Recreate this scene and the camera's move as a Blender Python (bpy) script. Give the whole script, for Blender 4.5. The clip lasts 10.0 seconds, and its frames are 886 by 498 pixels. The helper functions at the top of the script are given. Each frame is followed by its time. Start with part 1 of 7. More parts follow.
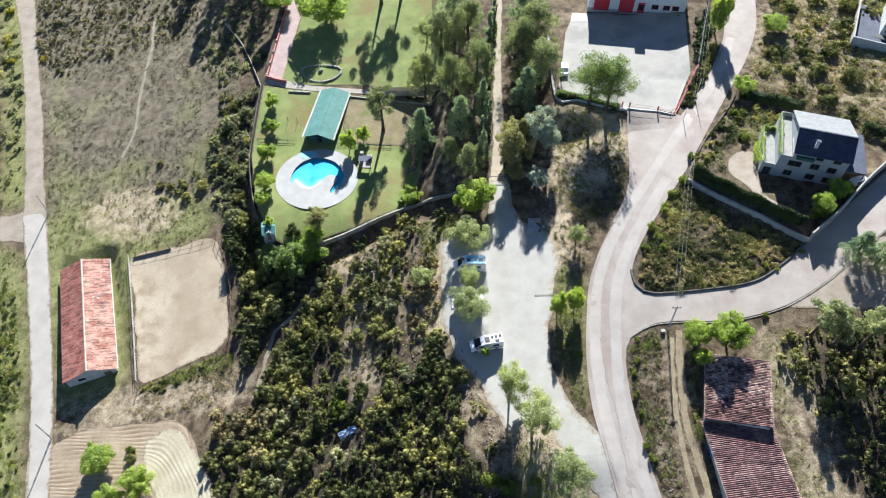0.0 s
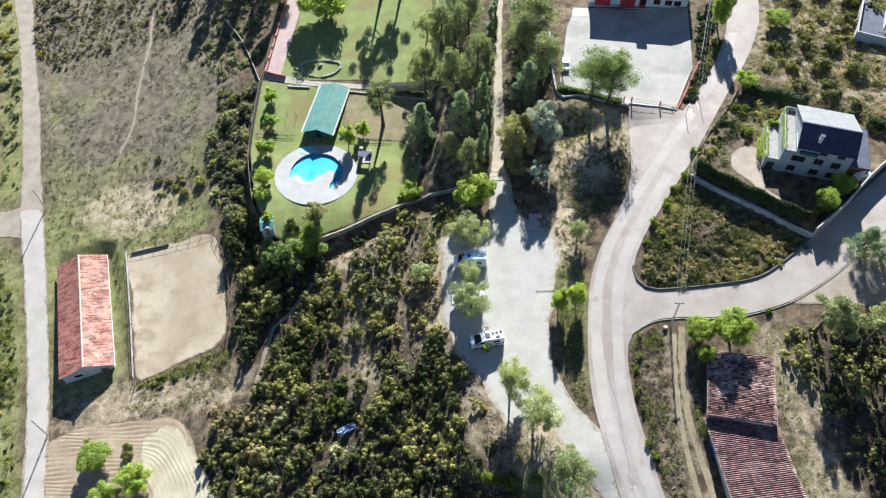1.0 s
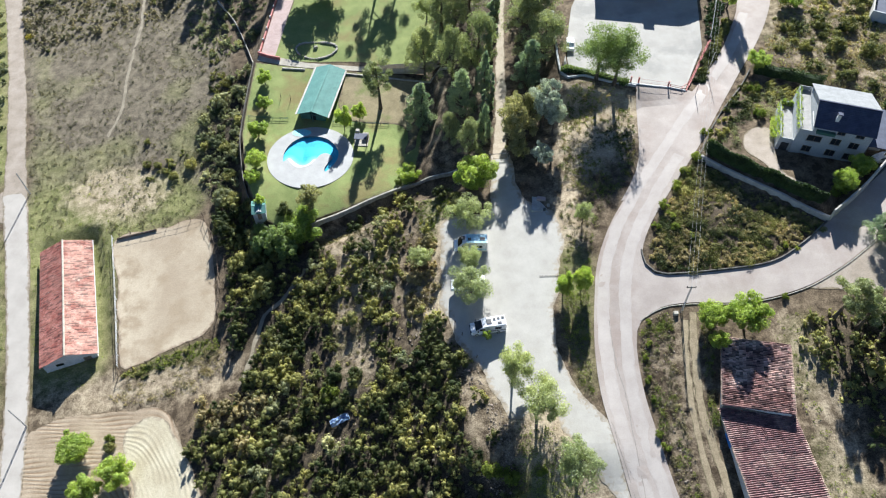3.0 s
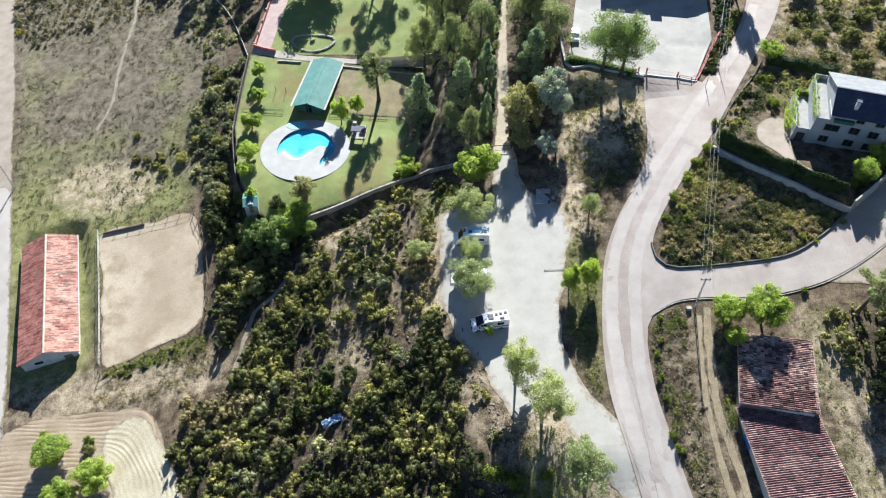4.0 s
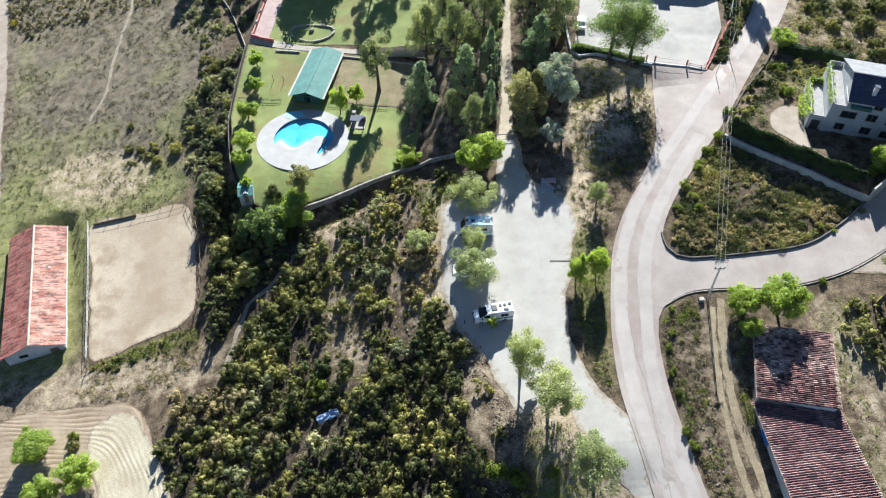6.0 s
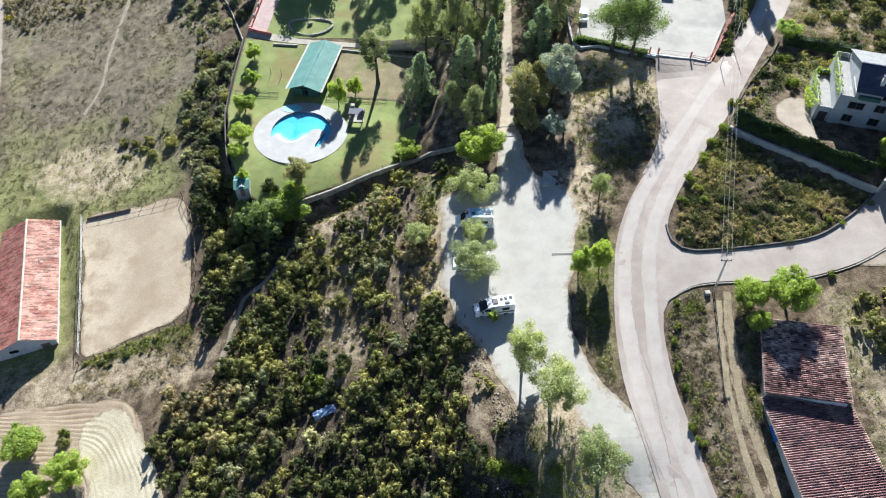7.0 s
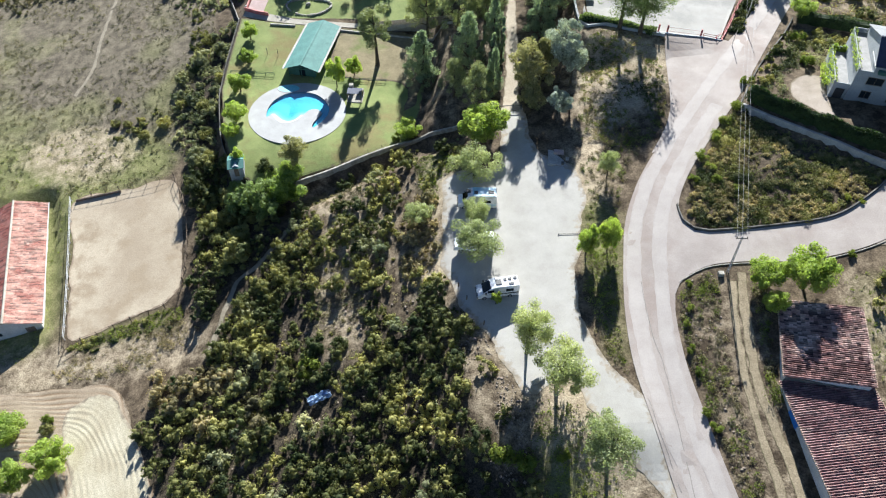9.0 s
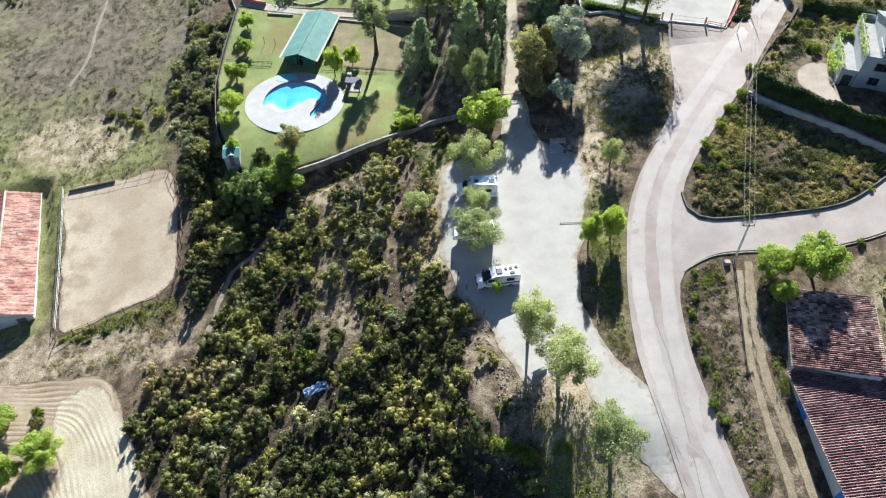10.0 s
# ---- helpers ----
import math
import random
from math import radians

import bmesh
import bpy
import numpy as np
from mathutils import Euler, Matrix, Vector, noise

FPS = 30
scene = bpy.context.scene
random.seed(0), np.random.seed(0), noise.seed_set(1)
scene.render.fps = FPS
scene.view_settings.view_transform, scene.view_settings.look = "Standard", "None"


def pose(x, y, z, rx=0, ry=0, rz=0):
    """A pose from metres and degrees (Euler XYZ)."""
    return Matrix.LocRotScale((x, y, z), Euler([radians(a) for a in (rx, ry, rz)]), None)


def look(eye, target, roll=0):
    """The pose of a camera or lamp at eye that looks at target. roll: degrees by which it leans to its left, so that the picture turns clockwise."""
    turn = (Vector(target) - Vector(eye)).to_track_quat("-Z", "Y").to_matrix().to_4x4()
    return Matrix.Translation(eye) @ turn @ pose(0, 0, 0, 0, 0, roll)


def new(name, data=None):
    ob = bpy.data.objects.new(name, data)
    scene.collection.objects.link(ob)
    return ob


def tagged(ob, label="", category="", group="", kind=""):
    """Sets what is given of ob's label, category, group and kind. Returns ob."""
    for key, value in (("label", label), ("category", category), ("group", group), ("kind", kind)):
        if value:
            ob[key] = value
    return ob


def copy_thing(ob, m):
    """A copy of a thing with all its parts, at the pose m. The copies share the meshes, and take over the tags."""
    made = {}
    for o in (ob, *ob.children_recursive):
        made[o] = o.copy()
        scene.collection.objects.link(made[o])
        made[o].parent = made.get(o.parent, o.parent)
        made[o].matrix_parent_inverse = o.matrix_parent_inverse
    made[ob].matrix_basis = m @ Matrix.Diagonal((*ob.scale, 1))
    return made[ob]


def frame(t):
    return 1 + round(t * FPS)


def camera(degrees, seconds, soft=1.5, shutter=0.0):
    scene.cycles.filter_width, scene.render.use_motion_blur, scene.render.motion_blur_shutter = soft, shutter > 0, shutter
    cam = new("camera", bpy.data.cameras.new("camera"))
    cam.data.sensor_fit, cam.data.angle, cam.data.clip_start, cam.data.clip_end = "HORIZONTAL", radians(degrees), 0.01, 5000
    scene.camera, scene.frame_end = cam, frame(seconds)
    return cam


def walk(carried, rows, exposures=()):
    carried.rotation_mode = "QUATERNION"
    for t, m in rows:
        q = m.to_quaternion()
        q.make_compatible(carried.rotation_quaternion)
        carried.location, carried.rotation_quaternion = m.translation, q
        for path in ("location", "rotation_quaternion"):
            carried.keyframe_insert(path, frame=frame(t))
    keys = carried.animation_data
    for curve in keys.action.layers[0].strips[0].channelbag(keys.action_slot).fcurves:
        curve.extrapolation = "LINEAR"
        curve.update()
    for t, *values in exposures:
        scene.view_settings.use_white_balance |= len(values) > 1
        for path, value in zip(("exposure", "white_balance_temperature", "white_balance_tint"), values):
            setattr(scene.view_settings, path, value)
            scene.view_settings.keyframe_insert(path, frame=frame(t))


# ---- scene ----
from mathutils.geometry import delaunay_2d_cdt

cam = camera(64.8, 10.0, 1.15)
METRES, EYE, TILT, LEAN, TURN = 34.5, 118.0, -52.5, 0.0, 0.0
ROWS = [
    (0.0, 0.0, 0.0, 0.0, 0.0, 0.0, -0.0),
    (0.5, -0.0004, 0.0172, -0.0115, -0.0, -0.02, -0.03),
    (1.0, -0.0015, 0.0366, -0.0231, -0.01, -0.03, -0.06),
    (1.5, -0.0013, 0.0616, -0.04, -0.02, -0.0, -0.09),
    (2.0, -0.0015, 0.0986, -0.0636, -0.03, 0.01, -0.12),
    (2.5, -0.001, 0.1345, -0.0856, -0.04, -0.01, -0.15),
    (4.0, 0.0077, 0.3984, -0.264, 0.01, 1.82, -0.46),
    (4.5, 0.0063, 0.4309, -0.2873, 0.04, 2.04, -0.54),
    (5.0, 0.0048, 0.4688, -0.3144, 0.05, 2.27, -0.61),
    (5.5, 0.0042, 0.5023, -0.3367, 0.06, 2.47, -0.66),
    (7.0, 0.0067, 0.6123, -0.4161, 0.06, 3.13, -0.76),
    (7.5, 0.0075, 0.6453, -0.4398, 0.09, 3.24, -0.81),
    (8.0, 0.007, 0.6838, -0.467, 0.11, 3.33, -0.85),
    (8.5, 0.0056, 0.7167, -0.4895, 0.11, 3.38, -0.9),
    (9.0, 0.0068, 0.7543, -0.5154, 0.12, 3.43, -0.95),
    (9.5, 0.0087, 0.7875, -0.5387, 0.13, 3.49, -0.98),
    (10.0, 0.0114, 0.8243, -0.5648, 0.14, 3.55, -1.0),
]
walk(cam, [(t, pose(0, 0, EYE, TILT, LEAN, TURN) @ pose(METRES * x, METRES * y, METRES * z, 90 + pitch, roll, yaw)) for t, x, y, z, yaw, pitch, roll in ROWS], [(0.0, 1.52), (10.0, 1.52)])


# ---- light ----
SUN_HIGH, SUN_TURN = 28.5, 5.5            # degrees above the horizon; degrees to the right of straight ahead
world = bpy.data.worlds.new("sky")
scene.world = world
world.use_nodes = True
wn = world.node_tree
sky = wn.nodes.new("ShaderNodeTexSky")
sky.sky_type, sky.sun_disc = "NISHITA", False
sky.sun_elevation, sky.sun_rotation = radians(SUN_HIGH), radians(SUN_TURN)
sky.air_density, sky.dust_density, sky.ozone_density, sky.altitude = 0.75, 0.05, 4.0, 1000.0
background = wn.nodes["Background"]
background.inputs["Strength"].default_value = 0.05
wn.links.new(sky.outputs[0], background.inputs["Color"])
lamp = bpy.data.lights.new("sun", "SUN")
lamp.energy, lamp.angle, lamp.color = 5.0, radians(0.53), (0.955, 0.985, 0.985)
sun = new("sun", lamp)
sun.matrix_world = look((0, 0, 200), (-200 * math.sin(radians(SUN_TURN)), -200 * math.cos(radians(SUN_TURN)), 200 - 200 * math.tan(radians(SUN_HIGH))))


# ---- materials ----
def rgb(c):
    return (*c, 1.0)


def surface(name, dark, light, scale=1.0, fine=12.0, rough=0.85, bump=0.3, metal=0.0, third=None, third_scale=0.15, spread=(0.35, 0.65),
            island=0.0, island_range=((0.45, 0.5, 0.4), (1.5, 1.4, 1.3)), place="world", leaf=0.0, coat=0.0, tone=0.0, rim=None, grit=0.75, furrow=None):
    """A rough, mottled surface: two tones at a large scale, a fine grain over them, an optional third tone in patches."""
    m = bpy.data.materials.new(name)
    m.use_nodes = True
    n, l = m.node_tree.nodes, m.node_tree.links
    bsdf = n["Principled BSDF"]
    at = n.new("ShaderNodeNewGeometry").outputs["Position"] if place == "world" else n.new("ShaderNodeTexCoord").outputs["Object"]

    def cloud(s, detail=5.0):
        t = n.new("ShaderNodeTexNoise")
        t.inputs["Scale"].default_value, t.inputs["Detail"].default_value, t.inputs["Roughness"].default_value = s, detail, 0.62
        l.new(at, t.inputs["Vector"])
        return t.outputs["Fac"]

    def ramp(fac, a, b, lo, hi):
        r = n.new("ShaderNodeValToRGB")
        r.color_ramp.elements[0].position, r.color_ramp.elements[0].color = lo, rgb(a)
        r.color_ramp.elements[1].position, r.color_ramp.elements[1].color = hi, rgb(b)
        l.new(fac, r.inputs[0])
        return r.outputs[0]

    def mix(kind, fac, a, b):
        x = n.new("ShaderNodeMix")
        x.data_type, x.blend_type = "RGBA", kind
        if isinstance(fac, float):
            x.inputs[0].default_value = fac
        else:
            l.new(fac, x.inputs[0])
        l.new(a, x.inputs[6])
        l.new(b, x.inputs[7])
        return x.outputs[2]

    grain = cloud(fine, 3.0)
    colour = ramp(cloud(scale), dark, light, *spread)
    if third:
        mask = ramp(cloud(third_scale, 6.0), (0, 0, 0), (1, 1, 1), 0.5, 0.62)
        t = n.new("ShaderNodeRGB")
        t.outputs[0].default_value = rgb(third)
        colour = mix("MIX", mask, colour, t.outputs[0])
    colour = mix("MULTIPLY", grit, colour, ramp(grain, (0.62, 0.62, 0.62), (1.25, 1.25, 1.25), 0.3, 0.7))
    if rim:                                                 # towards its border the surface frays into bare soil
        edge = n.new("ShaderNodeAttribute")
        edge.attribute_name = "rim"
        add = n.new("ShaderNodeMath")
        add.operation = "MULTIPLY_ADD"
        l.new(cloud(1.1, 6.0), add.inputs[0])
        add.inputs[1].default_value = 1.4
        l.new(edge.outputs["Fac"], add.inputs[2])
        soil = ramp(cloud(0.7), tuple((0.6 if rim[2] < 0.3 else 0.88) * c for c in rim), rim, 0.35, 0.65)
        colour = mix("MIX", ramp(add.outputs[0], (0, 0, 0), (1, 1, 1), 0.72, 1.3), soil, colour)
    if furrow:                                              # the colour is darker in the bottoms of the furrows
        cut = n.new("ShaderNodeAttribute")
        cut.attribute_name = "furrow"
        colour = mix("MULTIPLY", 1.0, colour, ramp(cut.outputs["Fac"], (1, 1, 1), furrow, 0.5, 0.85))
    if tone:
        own = n.new("ShaderNodeAttribute")
        own.attribute_name = "tone"
        colour = mix("MULTIPLY", tone, colour, ramp(own.outputs["Fac"], (0.32, 0.42, 0.40), (1.85, 1.70, 1.5), 0.0, 1.0))
    if island:
        info = n.new("ShaderNodeNewGeometry").outputs["Random Per Island"]
        colour = mix("MULTIPLY", island, colour, ramp(info, *island_range, 0.0, 1.0))
        who = n.new("ShaderNodeObjectInfo").outputs["Random"]
        colour = mix("MULTIPLY", 0.6, colour, ramp(who, (0.75, 0.8, 0.8), (1.2, 1.15, 1.1), 0.0, 1.0))
    l.new(colour, bsdf.inputs["Base Color"])
    bsdf.inputs["Roughness"].default_value, bsdf.inputs["Metallic"].default_value = rough, metal
    bsdf.inputs["Coat Weight"].default_value = coat
    if rough > 0.8:
        bsdf.inputs["Specular IOR Level"].default_value = 0.2
    if bump:
        b = n.new("ShaderNodeBump")
        b.inputs["Strength"].default_value, b.inputs["Distance"].default_value = bump, 0.1
        l.new(grain, b.inputs["Height"])
        l.new(b.outputs[0], bsdf.inputs["Normal"])
    if leaf:
        t = n.new("ShaderNodeBsdfTranslucent")
        warm = n.new("ShaderNodeMix")
        warm.data_type, warm.blend_type = "RGBA", "MULTIPLY"
        warm.inputs[0].default_value = 1.0
        l.new(colour, warm.inputs[6])
        warm.inputs[7].default_value = (1.35, 1.4, 0.88, 1)
        l.new(warm.outputs[2], t.inputs["Color"])
        s = n.new("ShaderNodeMixShader")
        s.inputs[0].default_value = leaf
        l.new(bsdf.outputs[0], s.inputs[1])
        l.new(t.outputs[0], s.inputs[2])
        l.new(s.outputs[0], n["Material Output"].inputs["Surface"])
    return m


M = dict(
    asphalt=surface("aged_asphalt", (0.335, 0.288, 0.258), (0.415, 0.363, 0.328), 0.25, 7, 0.9, 0.06, third=(0.32, 0.262, 0.23), third_scale=0.08, grit=0.35),
    gravel=surface("pale_gravel", (0.380, 0.357, 0.320), (0.450, 0.428, 0.388), 0.3, 8, 0.92, 0.08, rim=(0.40, 0.335, 0.255), grit=0.25),
    dirt=surface("dirt_road", (0.29, 0.24, 0.19), (0.385, 0.325, 0.27), 0.35, 8, 0.95, 0.2, rim=(0.22, 0.18, 0.12)),
    sand=surface("arena_sand", (0.375, 0.300, 0.215), (0.50, 0.42, 0.312), 0.10, 5, 0.95, 0.25, third=(0.35, 0.275, 0.19), third_scale=0.16, rim=(0.38, 0.29, 0.21), grit=0.55),
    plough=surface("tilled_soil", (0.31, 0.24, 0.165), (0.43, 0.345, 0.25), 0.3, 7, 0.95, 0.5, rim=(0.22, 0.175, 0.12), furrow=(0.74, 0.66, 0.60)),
    palesoil=surface("pale_rolled_soil", (0.43, 0.37, 0.26), (0.53, 0.475, 0.35), 0.25, 6, 0.95, 0.4, rim=(0.35, 0.29, 0.215)),
    concrete=surface("yard_concrete", (0.315, 0.298, 0.272), (0.385, 0.367, 0.338), 0.2, 6, 0.9, 0.1, third=(0.28, 0.27, 0.25), third_scale=0.12, grit=0.35),
    deck=surface("pool_deck_paving", (0.305, 0.302, 0.295), (0.37, 0.368, 0.36), 0.4, 8, 0.8, 0.1, grit=0.4),
    paving=surface("stone_paving", (0.34, 0.305, 0.25), (0.46, 0.42, 0.355), 0.8, 6, 0.9, 0.3),
    brickpath=surface("brick_red_paving", (0.40, 0.295, 0.27), (0.48, 0.365, 0.34), 0.6, 8, 0.85, 0.2),
    lawn=surface("mown_lawn", (0.165, 0.205, 0.070), (0.250, 0.285, 0.105), 0.22, 6, 0.95, 0.6, third=(0.22, 0.19, 0.08), third_scale=0.10, rim=(0.17, 0.145, 0.085)),
    drygrass=surface("thin_dry_grass", (0.20, 0.165, 0.095), (0.30, 0.25, 0.15), 0.3, 6, 0.95, 0.6, third=(0.17, 0.19, 0.07), third_scale=0.13, rim=(0.15, 0.12, 0.08)),
    render_white=surface("white_render", (0.52, 0.515, 0.50), (0.64, 0.635, 0.62), 0.6, 10, 0.85, 0.1),
    render_grey=surface("grey_render", (0.35, 0.37, 0.38), (0.43, 0.445, 0.45), 0.5, 8, 0.85, 0.1),
    stone=surface("rubble_stone", (0.28, 0.26, 0.22), (0.46, 0.43, 0.38), 1.2, 5, 0.9, 0.6),
    kerb=surface("kerb_concrete", (0.36, 0.34, 0.31), (0.50, 0.48, 0.44), 0.6, 8, 0.9, 0.2),
    redpaint=surface("red_paint", (0.50, 0.03, 0.05), (0.62, 0.05, 0.07), 0.8, 10, 0.5, 0.05),
    pinkpaint=surface("faded_red_paint", (0.45, 0.10, 0.09), (0.58, 0.22, 0.19), 0.9, 9, 0.7, 0.1),
    bluepaint=surface("blue_paint", (0.02, 0.16, 0.52), (0.03, 0.24, 0.66), 0.8, 10, 0.5, 0.05),
    greenroof=surface("green_sheet_roof", (0.050, 0.170, 0.150), (0.075, 0.225, 0.20), 0.5, 6, 0.8, 0.05),
    greenwall=surface("green_boards", (0.03, 0.10, 0.08), (0.05, 0.15, 0.12), 0.8, 10, 0.7, 0.1),
    slate=surface("grey_roof_slate", (0.026, 0.034, 0.068), (0.048, 0.060, 0.105), 0.8, 9, 0.75, 0.2),
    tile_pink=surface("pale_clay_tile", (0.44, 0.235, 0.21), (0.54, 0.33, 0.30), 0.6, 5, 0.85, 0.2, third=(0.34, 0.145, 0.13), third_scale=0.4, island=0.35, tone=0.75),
    tile_dark=surface("old_clay_tile", (0.115, 0.066, 0.064), (0.25, 0.16, 0.155), 0.22, 5, 0.9, 0.2, third=(0.36, 0.28, 0.26), third_scale=0.16, island=1.0, island_range=((0.3, 0.3, 0.32), (2.0, 1.95, 1.9)), tone=0.45),
    wood=surface("grey_wood", (0.14, 0.10, 0.07), (0.26, 0.20, 0.15), 2.0, 14, 0.9, 0.3, place="object"),
    metal=surface("galvanised_metal", (0.45, 0.46, 0.46), (0.58, 0.58, 0.57), 1.0, 10, 0.45, 0.05, metal=0.7, place="object"),
    pole=surface("pole_concrete", (0.38, 0.375, 0.36), (0.50, 0.49, 0.47), 1.0, 10, 0.85, 0.1, place="object"),
    darkiron=surface("dark_iron", (0.03, 0.03, 0.03), (0.06, 0.06, 0.06), 1.0, 10, 0.6, 0.05, place="object"),
    cable=surface("black_cable", (0.05, 0.05, 0.05), (0.08, 0.08, 0.08), 1.0, 10, 0.6, 0.0, place="object"),
    carwhite=surface("white_car_paint", (0.74, 0.75, 0.77), (0.80, 0.81, 0.82), 0.5, 3, 0.3, 0.0, place="object", coat=0.6),
    # pale blue of the stripe, and of sky glare painted on a roof
    carblue=surface("pale_blue_glare_and_stripe", (0.30, 0.55, 0.66), (0.36, 0.62, 0.72), 0.5, 3, 0.35, 0.0, place="object"),
    plastic=surface("black_plastic", (0.03, 0.03, 0.035), (0.05, 0.05, 0.055), 1.0, 8, 0.6, 0.0, place="object"),
    rubber=surface("tyre_rubber", (0.02, 0.02, 0.02), (0.035, 0.035, 0.035), 2.0, 10, 0.8, 0.1, place="object"),
    steel=surface("wheel_steel", (0.35, 0.35, 0.36), (0.45, 0.45, 0.46), 2.0, 10, 0.4, 0.0, metal=0.8, place="object"),
    bark=surface("grey_bark", (0.07, 0.055, 0.04), (0.15, 0.12, 0.09), 2.0, 10, 0.95, 0.6, place="object"),
    hedge=surface("hedge_leaves", (0.026, 0.052, 0.016), (0.060, 0.105, 0.030), 0.6, 4, 0.8, 0.0, island=0.8, leaf=0.25),
    lime=surface("fresh_spring_leaves", (0.26, 0.36, 0.075), (0.42, 0.50, 0.13), 0.5, 3, 0.7, 0.0, island=0.5, leaf=0.5),
    sage=surface("grey_green_leaves", (0.29, 0.335, 0.175), (0.455, 0.49, 0.265), 0.5, 3, 0.75, 0.0, island=0.4, leaf=0.42),
    pine=surface("pine_needles", (0.175, 0.245, 0.185), (0.37, 0.435, 0.30), 0.35, 3, 0.8, 0.0, island=0.3, leaf=0.5),
    silver=surface("silvery_leaves", (0.34, 0.39, 0.34), (0.52, 0.56, 0.50), 0.5, 3, 0.75, 0.0, island=0.6, leaf=0.25),
    scrub=surface("scrub_leaves", (0.050, 0.068, 0.029), (0.355, 0.338, 0.132), 0.14, 0.9, 0.85, 0.0, island=0.15, leaf=0.24, spread=(0.40, 0.64), tone=0.85),
    heath=surface("dry_heath", (0.14, 0.13, 0.092), (0.285, 0.258, 0.175), 0.10, 0.9, 0.95, 0.0, island=0.4, leaf=0.25, spread=(0.4, 0.65), tone=0.7),
    tuft=surface("green_tufts", (0.11, 0.16, 0.035), (0.26, 0.30, 0.075), 0.10, 0.9, 0.95, 0.0, island=0.4, leaf=0.38, tone=0.6),
    rock=surface("loose_stones", (0.16, 0.13, 0.115), (0.29, 0.245, 0.215), 1.5, 8, 0.95, 0.5, island=0.6),
    bluetarp=surface("blue_tarpaulin", (0.28, 0.46, 0.74), (0.66, 0.74, 0.84), 1.2, 6, 0.6, 0.1),
)


def glass_dark():
    m = bpy.data.materials.new("window_glass")
    m.use_nodes = True
    b = m.node_tree.nodes["Principled BSDF"]
    b.inputs["Base Color"].default_value, b.inputs["Roughness"].default_value = (0.02, 0.025, 0.03, 1), 0.06
    return m


def pool_water():
    m = bpy.data.materials.new("pool_water")
    m.use_nodes = True
    n, l = m.node_tree.nodes, m.node_tree.links
    clear, gloss, mixed, fres = n.new("ShaderNodeBsdfTransparent"), n.new("ShaderNodeBsdfGlossy"), n.new("ShaderNodeMixShader"), n.new("ShaderNodeFresnel")
    clear.inputs[0].default_value = (0.62, 0.94, 0.985, 1)
    gloss.inputs["Roughness"].default_value = 0.05
    fres.inputs["IOR"].default_value = 1.2
    ripple, b = n.new("ShaderNodeTexNoise"), n.new("ShaderNodeBump")
    ripple.inputs["Scale"].default_value, b.inputs["Strength"].default_value, b.inputs["Distance"].default_value = 2.5, 0.25, 0.05
    l.new(ripple.outputs["Fac"], b.inputs["Height"])
    l.new(b.outputs[0], gloss.inputs["Normal"])
    l.new(fres.outputs[0], mixed.inputs[0])
    l.new(clear.outputs[0], mixed.inputs[1])
    l.new(gloss.outputs[0], mixed.inputs[2])
    l.new(mixed.outputs[0], n["Material Output"].inputs["Surface"])
    return m


M["bright_white"] = surface("bright_white_paint", (0.74, 0.745, 0.75), (0.82, 0.825, 0.83), 0.5, 8, 0.8, 0.05)
# pale grey of rails; on the house roof it paints the sun's glare
M["palegrey"] = surface("pale_grey_glare_and_rail", (0.22, 0.225, 0.225), (0.29, 0.295, 0.295), 0.7, 6, 0.85, 0.05)
M["tile_red"] = surface("purple_red_clay_tile", (0.15, 0.080, 0.086), (0.24, 0.140, 0.146), 0.35, 5, 0.9, 0.2, third=(0.32, 0.215, 0.205), third_scale=0.2, island=0.5, island_range=((0.6, 0.58, 0.6), (1.4, 1.36, 1.35)), tone=0.6)
M["openpine"] = surface("pale_pine_needles", (0.19, 0.225, 0.115), (0.36, 0.39, 0.20), 0.4, 3, 0.8, 0.0, island=0.5, leaf=0.35)
M["greyscrub"] = surface("grey_green_scrub", (0.135, 0.155, 0.09), (0.35, 0.355, 0.22), 0.16, 0.9, 0.85, 0.0, island=0.25, leaf=0.28, tone=0.8)
M["worn"] = surface("worn_asphalt", (0.385, 0.340, 0.310), (0.45, 0.405, 0.372), 0.25, 7, 0.9, 0.06, rim=(0.42, 0.372, 0.340), grit=0.25)
M["lane"] = surface("cream_lane", (0.395, 0.358, 0.318), (0.47, 0.43, 0.385), 0.25, 8, 0.92, 0.06, rim=(0.34, 0.285, 0.22), grit=0.2)
M["trail"] = surface("heath_trail", (0.24, 0.205, 0.15), (0.33, 0.285, 0.215), 0.6, 5, 0.95, 0.4, rim=(0.18, 0.155, 0.115))
M["broom"] = surface("yellow_broom_flowers", (0.30, 0.26, 0.03), (0.48, 0.42, 0.05), 0.6, 3, 0.8, 0.0, island=0.5, leaf=0.25)
M["olive"] = surface("brownish_olive_leaves", (0.24, 0.235, 0.12), (0.41, 0.39, 0.215), 0.5, 3, 0.8, 0.0, island=0.5, leaf=0.42)
M["sandpath"] = surface("sandy_path", (0.36, 0.30, 0.225), (0.46, 0.395, 0.305), 0.4, 8, 0.95, 0.3, rim=(0.22, 0.18, 0.12))
M["verge"] = surface("pale_tile_ends", (0.30, 0.20, 0.18), (0.50, 0.40, 0.36), 0.8, 5, 0.9, 0.2, island=0.8)
# redder copy of the pale tile, holding the west slope's shade and hue
M["tile_pink_shaded"] = surface("red_clay_tile_shaded_slope", (0.42, 0.165, 0.145), (0.52, 0.24, 0.215), 0.6, 5, 0.85, 0.2, third=(0.36, 0.12, 0.105), third_scale=0.4, island=0.35, tone=0.7)
